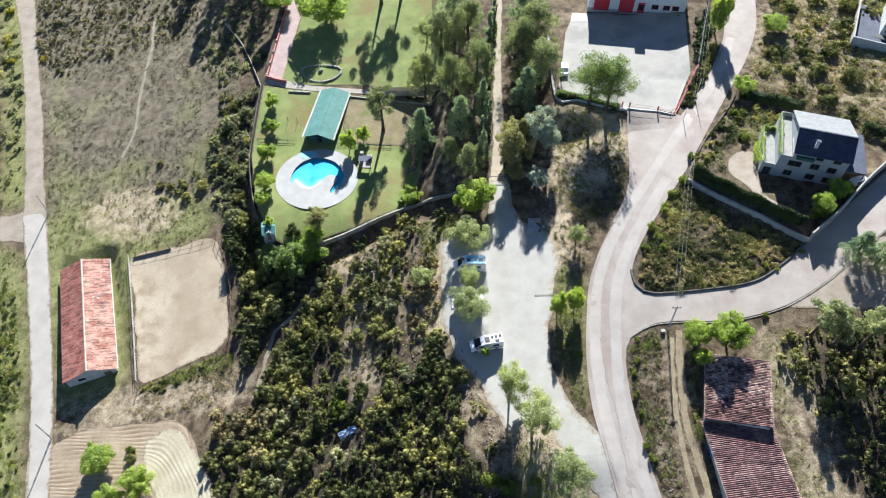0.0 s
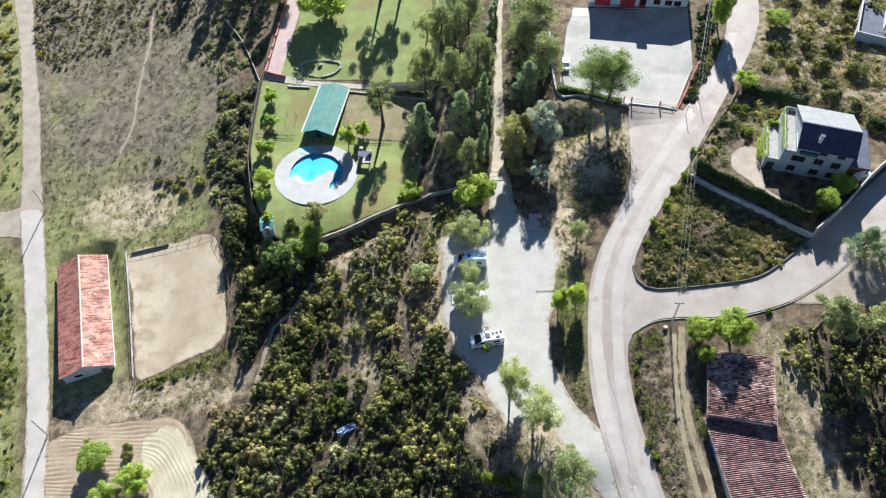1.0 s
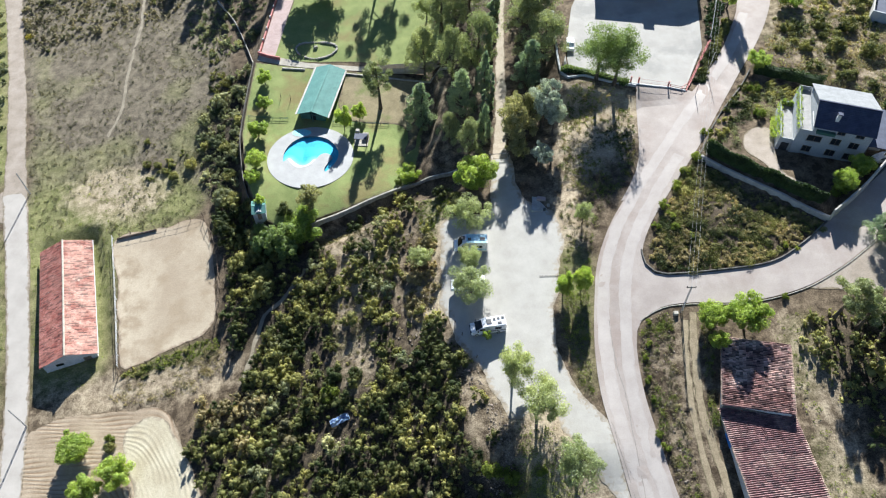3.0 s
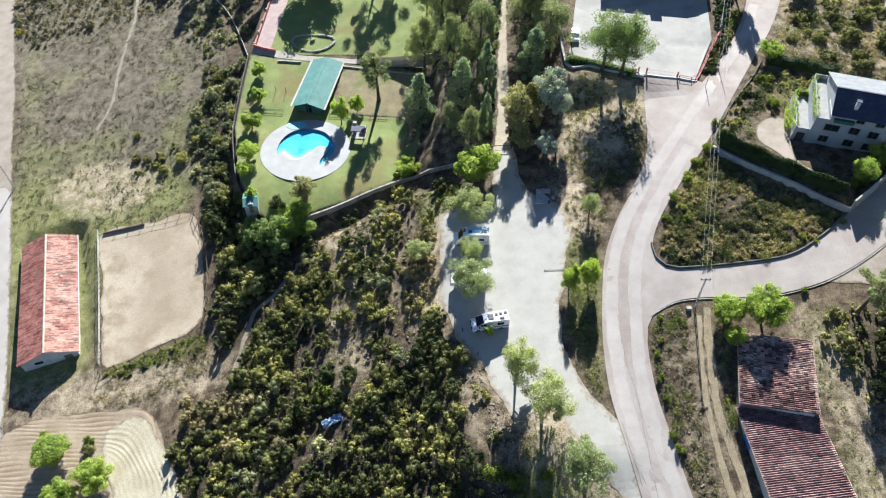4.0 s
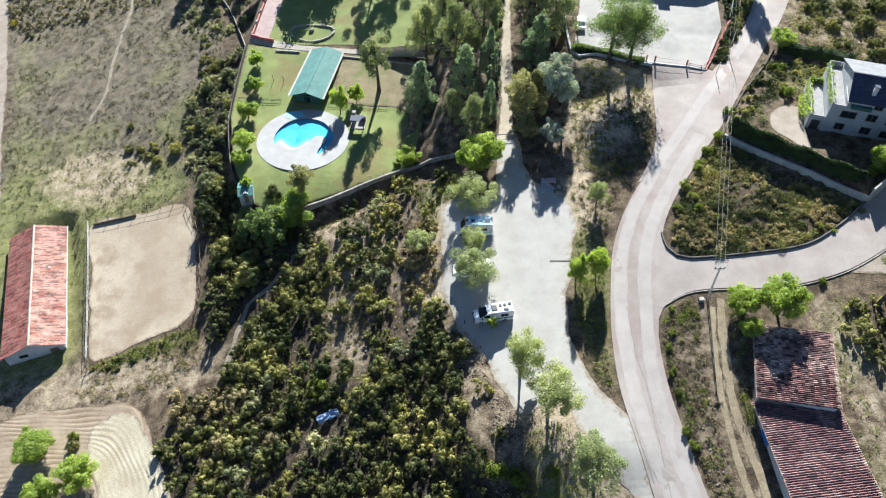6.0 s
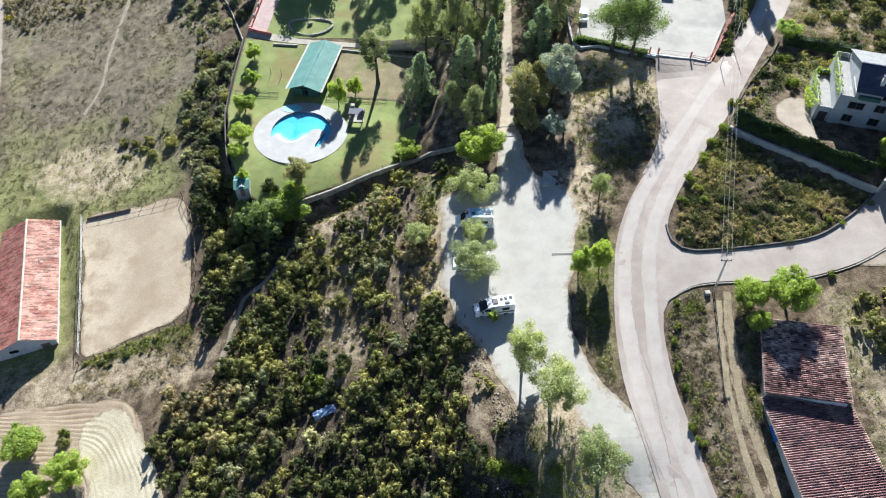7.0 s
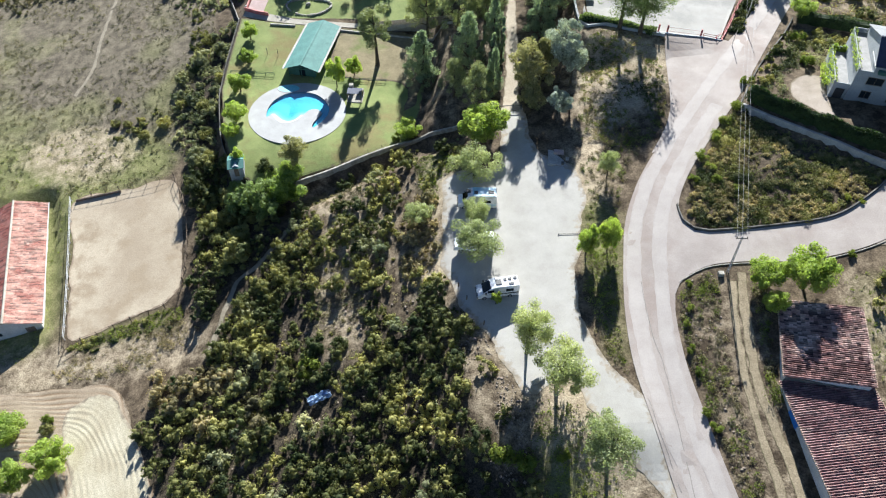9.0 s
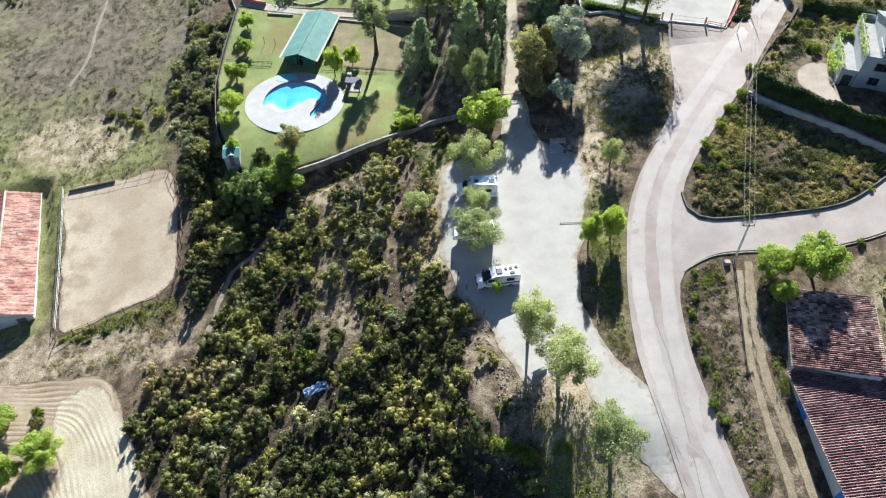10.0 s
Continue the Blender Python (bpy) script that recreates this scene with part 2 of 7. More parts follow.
M["drybush"] = surface("tan_dry_leaves", (0.215, 0.180, 0.105), (0.41, 0.345, 0.205), 0.2, 0.9, 0.9, 0.0, island=0.3, leaf=0.3, tone=0.6)
M["tar"] = surface("tar_seam", (0.23, 0.205, 0.185), (0.31, 0.28, 0.255), 1.0, 6, 0.8, 0.1)
M["terrace"] = surface("terrace_tiles", (0.22, 0.215, 0.21), (0.31, 0.30, 0.29), 0.8, 8, 0.8, 0.1)
M["pathsoil"] = surface("trodden_earth", (0.25, 0.20, 0.13), (0.36, 0.29, 0.195), 0.6, 5, 0.95, 0.5, rim=(0.18, 0.155, 0.09))
M["darkstone"] = surface("dark_rubble", (0.10, 0.095, 0.085), (0.20, 0.19, 0.17), 1.0, 5, 0.95, 0.5)


def pool_floor():
    """Pool paint: white on the sloping beach, blue in the deep part."""
    m = surface("pool_floor_paint", (0.010, 0.33, 0.50), (0.020, 0.39, 0.56), 0.5, 5, 0.6, 0.0)
    n, l = m.node_tree.nodes, m.node_tree.links
    bsdf = n["Principled BSDF"]
    paint = bsdf.inputs["Base Color"].links[0].from_socket
    beach, x = n.new("ShaderNodeAttribute"), n.new("ShaderNodeMix")
    beach.attribute_name, x.data_type = "beach", "RGBA"
    l.new(beach.outputs["Fac"], x.inputs[0])
    l.new(paint, x.inputs[6])
    x.inputs[7].default_value = (0.50, 0.53, 0.53, 1)
    l.new(x.outputs[2], bsdf.inputs["Base Color"])
    return m


M["poolfloor"] = pool_floor()
M["glass"], M["water"] = glass_dark(), pool_water()
M["poolpale"] = surface("pale_turquoise_paint", (0.12, 0.50, 0.56), (0.20, 0.58, 0.64), 1.5, 5, 0.5, 0.0)
M["poolblue"] = surface("blue_pool_paint", (0.035, 0.46, 0.64), (0.06, 0.54, 0.72), 0.6, 5, 0.6, 0.0)


def ground_material():
    """Soil of the hillside; the zones laid on the mesh tell where heath, grass and bare earth grow. The fourth darkens
    soil for the shade under growth.
    """
    m = bpy.data.materials.new("hillside_soil")
    m.use_nodes = True
    n, l = m.node_tree.nodes, m.node_tree.links
    bsdf = n["Principled BSDF"]
    at = n.new("ShaderNodeNewGeometry").outputs["Position"]
    zone = n.new("ShaderNodeAttribute")
    zone.attribute_name = "zone"
    split = n.new("ShaderNodeSeparateColor")
    l.new(zone.outputs["Color"], split.inputs[0])

    def cloud(s, detail=6.0):
        t = n.new("ShaderNodeTexNoise")
        t.inputs["Scale"].default_value, t.inputs["Detail"].default_value, t.inputs["Roughness"].default_value = s, detail, 0.65
        l.new(at, t.inputs["Vector"])
        return t.outputs["Fac"]

    def two(fac, a, b, lo=0.38, hi=0.62):
        r = n.new("ShaderNodeValToRGB")
        r.color_ramp.elements[0].position, r.color_ramp.elements[0].color = lo, rgb(a)
        r.color_ramp.elements[1].position, r.color_ramp.elements[1].color = hi, rgb(b)
        l.new(fac, r.inputs[0])
        return r.outputs[0]

    patch, mid, fine = cloud(0.09), cloud(0.5), cloud(4.0, 4.0)
    colour = two(mid, (0.068, 0.050, 0.034), (0.190, 0.145, 0.100))
    for out, a, b, noise_in in ((0, (0.112, 0.094, 0.070), (0.222, 0.188, 0.138), mid), (1, (0.160, 0.168, 0.066), (0.270, 0.262, 0.120), mid), (2, (0.315, 0.245, 0.168), (0.46, 0.38, 0.272), mid)):
        add = n.new("ShaderNodeMath")
        add.operation = "MULTIPLY_ADD"
        l.new(patch if out != 2 else mid, add.inputs[0])
        add.inputs[1].default_value = 1.3
        l.new(split.outputs[out], add.inputs[2])
        half = n.new("ShaderNodeMath")
        half.operation = "MULTIPLY"
        half.inputs[1].default_value = 0.5
        l.new(add.outputs[0], half.inputs[0])
        edge = two(half.outputs[0], (0, 0, 0), (1, 1, 1), 0.44, 0.78)
        x = n.new("ShaderNodeMix")
        x.data_type = "RGBA"
        l.new(edge, x.inputs[0])
        l.new(colour, x.inputs[6])
        l.new(two(noise_in, a, b), x.inputs[7])
        colour = x.outputs[2]
    # soil between bushes is painted darker, for the shade that falls there
    growth_shade = n.new("ShaderNodeMath")
    growth_shade.operation = "MULTIPLY"
    l.new(zone.outputs["Alpha"], growth_shade.inputs[0])
    l.new(two(mid, (1, 1, 1), (0.55, 0.55, 0.55), 0.45, 0.7), growth_shade.inputs[1])
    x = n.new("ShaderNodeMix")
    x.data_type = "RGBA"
    l.new(growth_shade.outputs[0], x.inputs[0])
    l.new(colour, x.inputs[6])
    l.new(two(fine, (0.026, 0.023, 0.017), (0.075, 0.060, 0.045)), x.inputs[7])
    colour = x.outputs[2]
    x = n.new("ShaderNodeMix")
    x.data_type, x.blend_type = "RGBA", "MULTIPLY"
    x.inputs[0].default_value = 0.85
    l.new(colour, x.inputs[6])
    l.new(two(fine, (0.62, 0.61, 0.60), (1.25, 1.25, 1.22), 0.32, 0.68), x.inputs[7])
    l.new(x.outputs[2], bsdf.inputs["Base Color"])
    bsdf.inputs["Roughness"].default_value, bsdf.inputs["Specular IOR Level"].default_value = 0.95, 0.1
    b = n.new("ShaderNodeBump")
    b.inputs["Strength"].default_value, b.inputs["Distance"].default_value = 0.45, 0.2
    l.new(fine, b.inputs["Height"])
    l.new(b.outputs[0], bsdf.inputs["Normal"])
    return m


M["ground"] = ground_material()


# ---- building blocks ----
def mesh_of(name, verts, faces, material, soft=False):
    me = bpy.data.meshes.new(name)
    me.from_pydata([tuple(map(float, v)) for v in verts], [], [tuple(map(int, f)) for f in faces])
    me.materials.append(material)
    if soft:
        me.polygons.foreach_set("use_smooth", [True] * len(me.polygons))
    me.update()
    return me


def leaf_mesh(name, leaves, material, tone=None, cores=None, core_tone=None):
    """A mesh of loose three-cornered leaves, three rows of verts each, and of four-cornered faces of solid cores."""
    n = len(leaves) // 3
    verts = leaves if cores is None else np.concatenate([leaves, cores])
    m = (len(verts) - 3 * n) // 4
    me = bpy.data.meshes.new(name)
    me.vertices.add(len(verts))
    me.vertices.foreach_set("co", np.asarray(verts, np.float32).ravel())
    me.loops.add(len(verts))
    me.loops.foreach_set("vertex_index", np.arange(len(verts), dtype=np.int32))
    me.polygons.add(n + m)
    me.polygons.foreach_set("loop_start", np.r_[np.arange(0, 3 * n, 3), 3 * n + np.arange(0, 4 * m, 4)].astype(np.int32))
    me.materials.append(material)
    me.update(calc_edges=True)
    shade = np.repeat(np.full(n, 0.5) if tone is None else np.asarray(tone), 3)
    if m:
        shade = np.r_[shade, np.repeat(core_tone, 4)]
    me.attributes.new("tone", "FLOAT", "POINT").data.foreach_set("value", shade.astype(np.float32))
    return me


def part(name, bm, material, parent, label=""):
    """Links a bmesh, or a ready mesh, as one mesh object under a thing or part."""
    if isinstance(bm, bpy.types.Mesh):
        me = bm
    else:
        me = bpy.data.meshes.new(name)
        bm.to_mesh(me)
        bm.free()
        me.materials.append(material)
    ob = new(name, me)
    ob.parent = parent
    return tagged(ob, label)


def thing(name, label, category, m=None, group="", kind=""):
    ob = new(name)
    ob.empty_display_size = 0.3
    if m is not None:
        ob.matrix_basis = m
    return tagged(ob, label, category, group, kind)


def box(x0, x1, y0, y1, z0, z1, bevel=0.0):
    bm = bmesh.new()
    add_box(bm, x0, x1, y0, y1, z0, z1)
    if bevel:
        bmesh.ops.bevel(bm, geom=bm.edges[:], offset=bevel, segments=2, affect="EDGES")
    return bm


def add_box(bm, x0, x1, y0, y1, z0, z1):
    v = [bm.verts.new(c) for c in ((x0, y0, z0), (x1, y0, z0), (x1, y1, z0), (x0, y1, z0), (x0, y0, z1), (x1, y0, z1), (x1, y1, z1), (x0, y1, z1))]
    for f in ((3, 2, 1, 0), (4, 5, 6, 7), (0, 1, 5, 4), (1, 2, 6, 5), (2, 3, 7, 6), (3, 0, 4, 7)):
        bm.faces.new([v[i] for i in f])


def tube(points, radii, sides=8):
    """A tapered tube along points."""
    bm = bmesh.new()
    add_tube(bm, points, radii, sides)
    return bm


def add_tube(bm, points, radii, sides=8):
    rings = []
    pts = [Vector(p) for p in points]
    for k, p in enumerate(pts):
        way = (pts[min(k + 1, len(pts) - 1)] - pts[max(k - 1, 0)]).normalized()
        side = way.cross(Vector((0.31, 0.95, 0.02))).normalized()
        up = way.cross(side)
        rings.append([bm.verts.new(p + float(radii[k]) * (math.cos(a) * side + math.sin(a) * up)) for a in (2 * math.pi * i / sides for i in range(sides))])
    for a, b in zip(rings, rings[1:]):
        for i in range(sides):
            bm.faces.new((a[i], a[(i + 1) % sides], b[(i + 1) % sides], b[i]))
    bm.faces.new(rings[0][::-1])
    bm.faces.new(rings[-1])


def prism(outline, z0, z1, flat=False):
    """An upright prism over a plan outline (anticlockwise)."""
    bm = bmesh.new()
    low = [bm.verts.new((x, y, z0)) for x, y in outline]
    top = [bm.verts.new((x, y, z1)) for x, y in outline]
    bm.faces.new(low[::-1])
    bm.faces.new(top)
    for i in range(len(outline)):
        j = (i + 1) % len(outline)
        bm.faces.new((low[i], low[j], top[j], top[i]))
    return bm


def h(x, y):
    return float(lie(x, y))


def curve_through(points, step=1.5, closed=False):
    """A smooth line through plan points, at even steps."""
    p = np.array(points, float)
    n = len(p)
    out = []
    for i in range(n if closed else n - 1):
        a, b, c, d = (p[(i + k) % n] if closed else p[min(max(i + k, 0), n - 1)] for k in (-1, 0, 1, 2))
        for u in np.linspace(0, 1, max(2, int(np.hypot(*(c - b)) / step) + 1))[:-1]:
            out.append(0.5 * (2 * b + (c - a) * u + (2 * a - 5 * b + 4 * c - d) * u * u + (3 * b - a - 3 * c + d) * u ** 3))
    if not closed:
        out.append(p[-1])
    return np.array(out)


def inside(px, py, outline):
    o = np.asarray(outline)
    hit = np.zeros(np.shape(px), bool)
    for (x0, y0), (x1, y1) in zip(o, np.roll(o, -1, 0)):
        if y0 != y1:
            hit ^= ((y0 > py) != (y1 > py)) & (px < (x1 - x0) * (py - y0) / (y1 - y0) + x0)
    return hit


def ragged(line, amount, seed=0, closed=True):
    """Fray a smooth outline a little, as earth and grass edges are."""
    out = []
    for k, (x, y) in enumerate(line):
        v = noise.noise_vector(Vector((x * 0.35, y * 0.35, seed)))
        w = noise.noise_vector(Vector((x * 1.3, y * 1.3, seed + 5)))
        out.append((x + amount * (v[0] + 0.5 * w[0]), y + amount * (v[1] + 0.5 * w[1])))
    return np.array(out)


def drape(name, outline, lift, material, label, category, cell=2.0, holes=(), relief=0.0, furrow=None, soft=0.0):
    """A sheet over the land inside an outline, lifted a little, with a rim that goes into the soil."""
    o = np.asarray(outline, float)
    n = len(o)
    xs, ys = np.meshgrid(np.arange(o[:, 0].min(), o[:, 0].max(), cell), np.arange(o[:, 1].min(), o[:, 1].max(), cell))
    xs, ys = xs.ravel(), ys.ravel()
    keep = inside(xs, ys, o)
    near = np.min(np.hypot(xs[:, None] - o[None, ::2, 0], ys[:, None] - o[None, ::2, 1]), axis=1) > cell * 0.45
    pts = [Vector(v) for v in o] + [Vector(v) for v in zip(xs[keep & near], ys[keep & near])]
    edges = [(i, (i + 1) % n) for i in range(n)]
    base = len(pts)
    for ring in holes:
        k = len(pts)
        pts += [Vector(v) for v in ring]
        edges += [(k + i, k + (i + 1) % len(ring)) for i in range(len(ring))]
    verts, edges2, faces, *rest = delaunay_2d_cdt(pts, edges, [], 1, 1e-4)
    v = np.array([tuple(p) for p in verts])
    f = [list(t) for t in faces]
    mid = np.array([v[t].mean(0) for t in f])
    ok = inside(mid[:, 0], mid[:, 1], o)
    for ring in holes:
        ok &= ~inside(mid[:, 0], mid[:, 1], ring)
    z = lie(v[:, 0], v[:, 1]) + lift
    if relief:
        z = z + relief * np.array([noise.noise(Vector((x * 0.6, y * 0.6, 3.3))) for x, y in v])
    if furrow:
        z = z + furrow(v[:, 0], v[:, 1])
    bm = bmesh.new()
    bm.verts.layers.float.new("rim")
    deep = bm.verts.layers.float.new("furrow")
    layer = bm.verts.layers.float["rim"]
    bv = [bm.verts.new((x, y, c)) for (x, y), c in zip(v, z)]
    if soft:
        away = np.full(len(v), 1e9)
        for (x0, y0), (x1, y1) in zip(o, np.roll(o, -1, 0)):
            u = np.clip(((v[:, 0] - x0) * (x1 - x0) + (v[:, 1] - y0) * (y1 - y0)) / max(1e-9, (x1 - x0) ** 2 + (y1 - y0) ** 2), 0, 1)
            away = np.minimum(away, np.hypot(v[:, 0] - x0 - u * (x1 - x0), v[:, 1] - y0 - u * (y1 - y0)))
        for q, d in zip(bv, away):
            q[layer] = min(1.0, d / soft)
    else:
        for q in bv:
            q[layer] = 1.0
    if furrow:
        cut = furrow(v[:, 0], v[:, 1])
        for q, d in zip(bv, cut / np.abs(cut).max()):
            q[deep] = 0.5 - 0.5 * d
    for t, good in zip(f, ok):
        if good:
            bm.faces.new([bv[i] for i in t])
    bm.normal_update()
    for face in bm.faces:
        if face.normal.z < 0:
            face.normal_flip()
    rim = [e for e in bm.edges if e.is_boundary]
    made = bmesh.ops.extrude_edge_only(bm, edges=rim)
    for g in made["geom"]:
        if isinstance(g, bmesh.types.BMVert):
            g.co.z -= lift + 0.25
    for g in [q for q in bm.verts if not q.link_faces]:
        bm.verts.remove(g)
    me = bpy.data.meshes.new(name)
    bm.to_mesh(me)
    bm.free()
    me.materials.append(material)
    return tagged(new(name, me), label, category, kind="structure")


def ribbon(name, line, width, z_low, z_high, material, parent=None, label="", category="", sink=0.4):
    """A low wall or kerb of a given width that follows the land; z_low below and z_high above it."""
    line = np.asarray(line)
    way = np.gradient(line, axis=0)
    way /= np.linalg.norm(way, axis=1)[:, None]
    side = np.stack([-way[:, 1], way[:, 0]], 1) * width / 2
    bm = bmesh.new()
    rows = []
    for (x, y), s in zip(line, side):
        g = h(x, y)
        rows.append([bm.verts.new((x + s[0] * k, y + s[1] * k, g + z)) for k, z in ((1, z_low), (1, z_high - 0.03), (0.8, z_high), (-0.8, z_high), (-1, z_high - 0.03), (-1, z_low))])
    for a, b in zip(rows, rows[1:]):
        for i in range(5):
            bm.faces.new((a[i], b[i], b[i + 1], a[i + 1]))
    bm.faces.new(rows[0])
    bm.faces.new(rows[-1][::-1])
    bmesh.ops.recalc_face_normals(bm, faces=bm.faces[:])
    me = bpy.data.meshes.new(name)
    bm.to_mesh(me)
    bm.free()
    me.materials.append(material)
    ob = new(name, me)
    if parent:
        ob.parent = parent
        return tagged(ob, label)
    return tagged(ob, label, category, kind="structure")


# ---- the lie of the land: a smooth hillside with two levelled terraces ----
LAND = np.array([
    [-28.9, -24.4, -19.4, -13.7, -7.5, -0.4, 7.5, 15.8, 24.2],
    [-24.8, -21.1, -17.1, -11.4, -3.3, 4.2, 11.3, 18.2, 24.9],
    [-21.1, -17.6, -14.3, -9.8, 1.5, 9.2, 15.2, 20.5, 25.5],
    [-18.5, -14.2, -10.7, -6.4, 5.4, 13.2, 18.2, 22.1, 26.0],
    [-17.3, -12.2, -7.5, -1.8, 6.8, 14.1, 18.9, 22.6, 26.3],
    [-17.0, -11.3, -5.1, 2.3, 9.4, 14.4, 18.5, 22.7, 26.8],
    [-16.4, -10.1, -3.1, 4.3, 10.7, 15.2, 19.1, 23.2, 27.3],
    [-15.2, -8.3, -1.3, 5.4, 11.2, 15.9, 20.0, 24.0, 28.0],
    [-13.6, -6.6, 0.2, 6.3, 11.8, 16.6, 20.9, 24.9, 28.7],
])


def spline_weights(u):
    return np.stack([(1 - u) ** 3, 3 * u ** 3 - 6 * u ** 2 + 4, -3 * u ** 3 + 3 * u ** 2 + 3 * u + 1, u ** 3]) / 6


def smooth(a, b, v):
    u = np.clip((v - a) / (b - a), 0, 1)
    return u * u * (3 - 2 * u)


def box_mask(x, y, x0, x1, y0, y1, fall):
    dx = np.maximum(np.maximum(x0 - x, x - x1), 0)
    dy = np.maximum(np.maximum(y0 - y, y - y1), 0)
    return 1 - smooth(0, fall, np.hypot(dx, dy))


GARDEN_EDGE = np.array([(50.8, 98.2), (54.2, 93.7), (57.7, 90.3), (62.1, 86.6), (66.3, 83.4), (67.4, 83.0), (73.4, 87.4), (80, 93.5), (90, 100), (92, 108), (78, 113.5), (65.5, 119.5), (56.2, 107.5)])
POOL_EDGE = np.array([(-45.2, 139.5), (-45.1, 126.5), (-44.6, 116), (-41.3, 102), (-37.2, 93.3), (-33.2, 91.2), (-25.6, 93.0), (-19.8, 95.2), (-12.8, 98.8), (-5.4, 101.4), (-3, 118), (-3, 235), (-44, 235)])


BARN_CUT = np.array([(-77.0, 63.2), (-87.0, 92.2), (-75.6, 96.2), (-65.2, 67.2)])
SHADOW_DIP = [(-28, 89.0), (-21, 91.5), (-12.5, 95.6), (-5.5, 98.2), (1.5, 99.0)]


def outline_mask(x, y, o, fall):
    """1 inside an outline, falling to 0 outside it."""
    best = np.full(np.shape(x), 1e9)
    hit = np.zeros(np.shape(x), bool)
    for (x0, y0), (x1, y1) in zip(o, np.roll(o, -1, 0)):
        u = np.clip(((x - x0) * (x1 - x0) + (y - y0) * (y1 - y0)) / ((x1 - x0) ** 2 + (y1 - y0) ** 2), 0, 1)
        best = np.minimum(best, np.hypot(x - x0 - u * (x1 - x0), y - y0 - u * (y1 - y0)))
        if y0 != y1:
            hit = hit ^ (((y0 > y) != (y1 > y)) & (x < (x1 - x0) * (y - y0) / (y1 - y0) + x0))
    return np.where(hit, 1.0, 1 - smooth(0, fall, best))


def lie(x, y):
    """Height of the land at x, y (arrays)."""
    x, y = np.asarray(x, float), np.asarray(y, float)
    u, v = np.clip((x + 130) / 260, 0, 1) * 6, np.clip((y - 15) / 210, 0, 1) * 6
    i, j = np.minimum(u.astype(int), 5), np.minimum(v.astype(int), 5)
    wu, wv = spline_weights(u - i), spline_weights(v - j)
    z = sum(wv[b] * wu[a] * LAND[j + b, i + a] for a in range(4) for b in range(4))
    m = box_mask(x, y, 5, 24, 44, 100, 9)                       # car park
    z = z + m * (-0.6 + 0.129 * x + 0.0725 * y - z)
    away = np.full(np.shape(x), 1e9)                            # land lowered below the pool terrace to widen its wall's shadow
    for (x0, y0), (x1, y1) in zip(SHADOW_DIP, SHADOW_DIP[1:]):
        t = np.clip(((x - x0) * (x1 - x0) + (y - y0) * (y1 - y0)) / ((x1 - x0) ** 2 + (y1 - y0) ** 2), 0, 1)
        away = np.minimum(away, np.hypot(x - x0 - t * (x1 - x0), y - y0 - t * (y1 - y0)))
    z = z - 2.3 * (1 - smooth(0.8, 4.6, away))
    m = outline_mask(x, y, POOL_EDGE, 2.2)                       # bathing terrace
    z = z + m * (2.0 + 0.085 * np.maximum(y - 119, 0) - 0.0155 * np.maximum(103 - y, 0) ** 2 - z)
    m = outline_mask(x, y, GARDEN_EDGE, 1.2)                     # walled garden
    z = z + m * (16.2 + 0.06 * (x - 64) - z)
    m = outline_mask(x, y, BARN_CUT, 2.0)                        # level cut for the barn
    z = z + m * (np.minimum(z, -10.6) - z)
    m = box_mask(x, y, 27, 53, 119, 150, 7)                     # yard of the fire station
    z = z + m * (14.6 - z)
    return z


# ---- plan of the roads and yards, in metres ----
ROAD = curve_through([(92, 215), (84, 180), (78, 156), (75, 144), (69.5, 132), (62.7, 121), (56.1, 110.2), (50.1, 100.5), (43.4, 90.9), (38.4, 83.3), (35.8, 77.2), (36.4, 73.3), (39.2, 71.8),
                      (48.2, 71.8), (56.8, 72.7), (63.2, 76.4), (69.5, 81.5), (87.2, 95.7), (110, 112), (114, 106), (90, 88), (82.8, 82.3), (73.7, 75.3), (67, 70.7), (59.9, 67.3), (50.9, 65.6), (42.3, 66.2), (37.4, 65.8), (33.6, 63.4),
                      (32.3, 59.3), (32.4, 51.2), (33.6, 43.5), (35.3, 34), (40, 12), (32.5, 10), (28.4, 35), (26.8, 43.7), (25.6, 51.5), (25.6, 59.9), (26.6, 68.8), (27.9, 75.9), (30.7, 83), (34.4, 89.2), (38.9, 95.8),
                      (40.5, 100.2), (45.1, 107.5), (52, 116.1), (59.8, 127.1), (64.7, 136.6), (67.9, 144.9), (70, 157), (75, 180), (82, 216)], 1.5, True)
PARK = ragged(curve_through([(10.2, 104), (9.3, 94), (8.5, 89.6), (1.9, 89.0), (-0.6, 87.2), (-0.2, 82.7), (-0.2, 77.2), (-0.2, 70), (1.2, 66.2), (3.0, 61.4), (6.8, 56.8), (7.6, 54.2), (9.4, 50.8), (11.1, 47.8), (13.4, 48.6), (15.8, 50.0), (17.9, 48.8),
                             (18.9, 45.8), (21.2, 43.2), (23.2, 39.8), (25.6, 36.4), (28.6, 33.4), (27.8, 41), (26.3, 46.2), (24.7, 48.6), (22.9, 51.2), (21.0, 54.8), (19.4, 60.3), (19.7, 64.3), (19.7, 67.7), (20.6, 70.6), (20.9, 74.1), (21.3, 77.4),
                             (22.6, 80.4), (22.0, 84.6), (20.8, 88), (17.4, 90.2), (14.8, 94.5), (13.6, 103)], 0.7, True), 0.45, 1)
FOREST_PATH = ragged(curve_through([(10.4, 102.5), (11, 112), (11.6, 124), (12.7, 143), (14.2, 166), (16, 200), (17.6, 200), (15.8, 166), (14.4, 143), (14, 124), (13.4, 112), (13.0, 102.5)], 1.5, True), 0.3, 2)
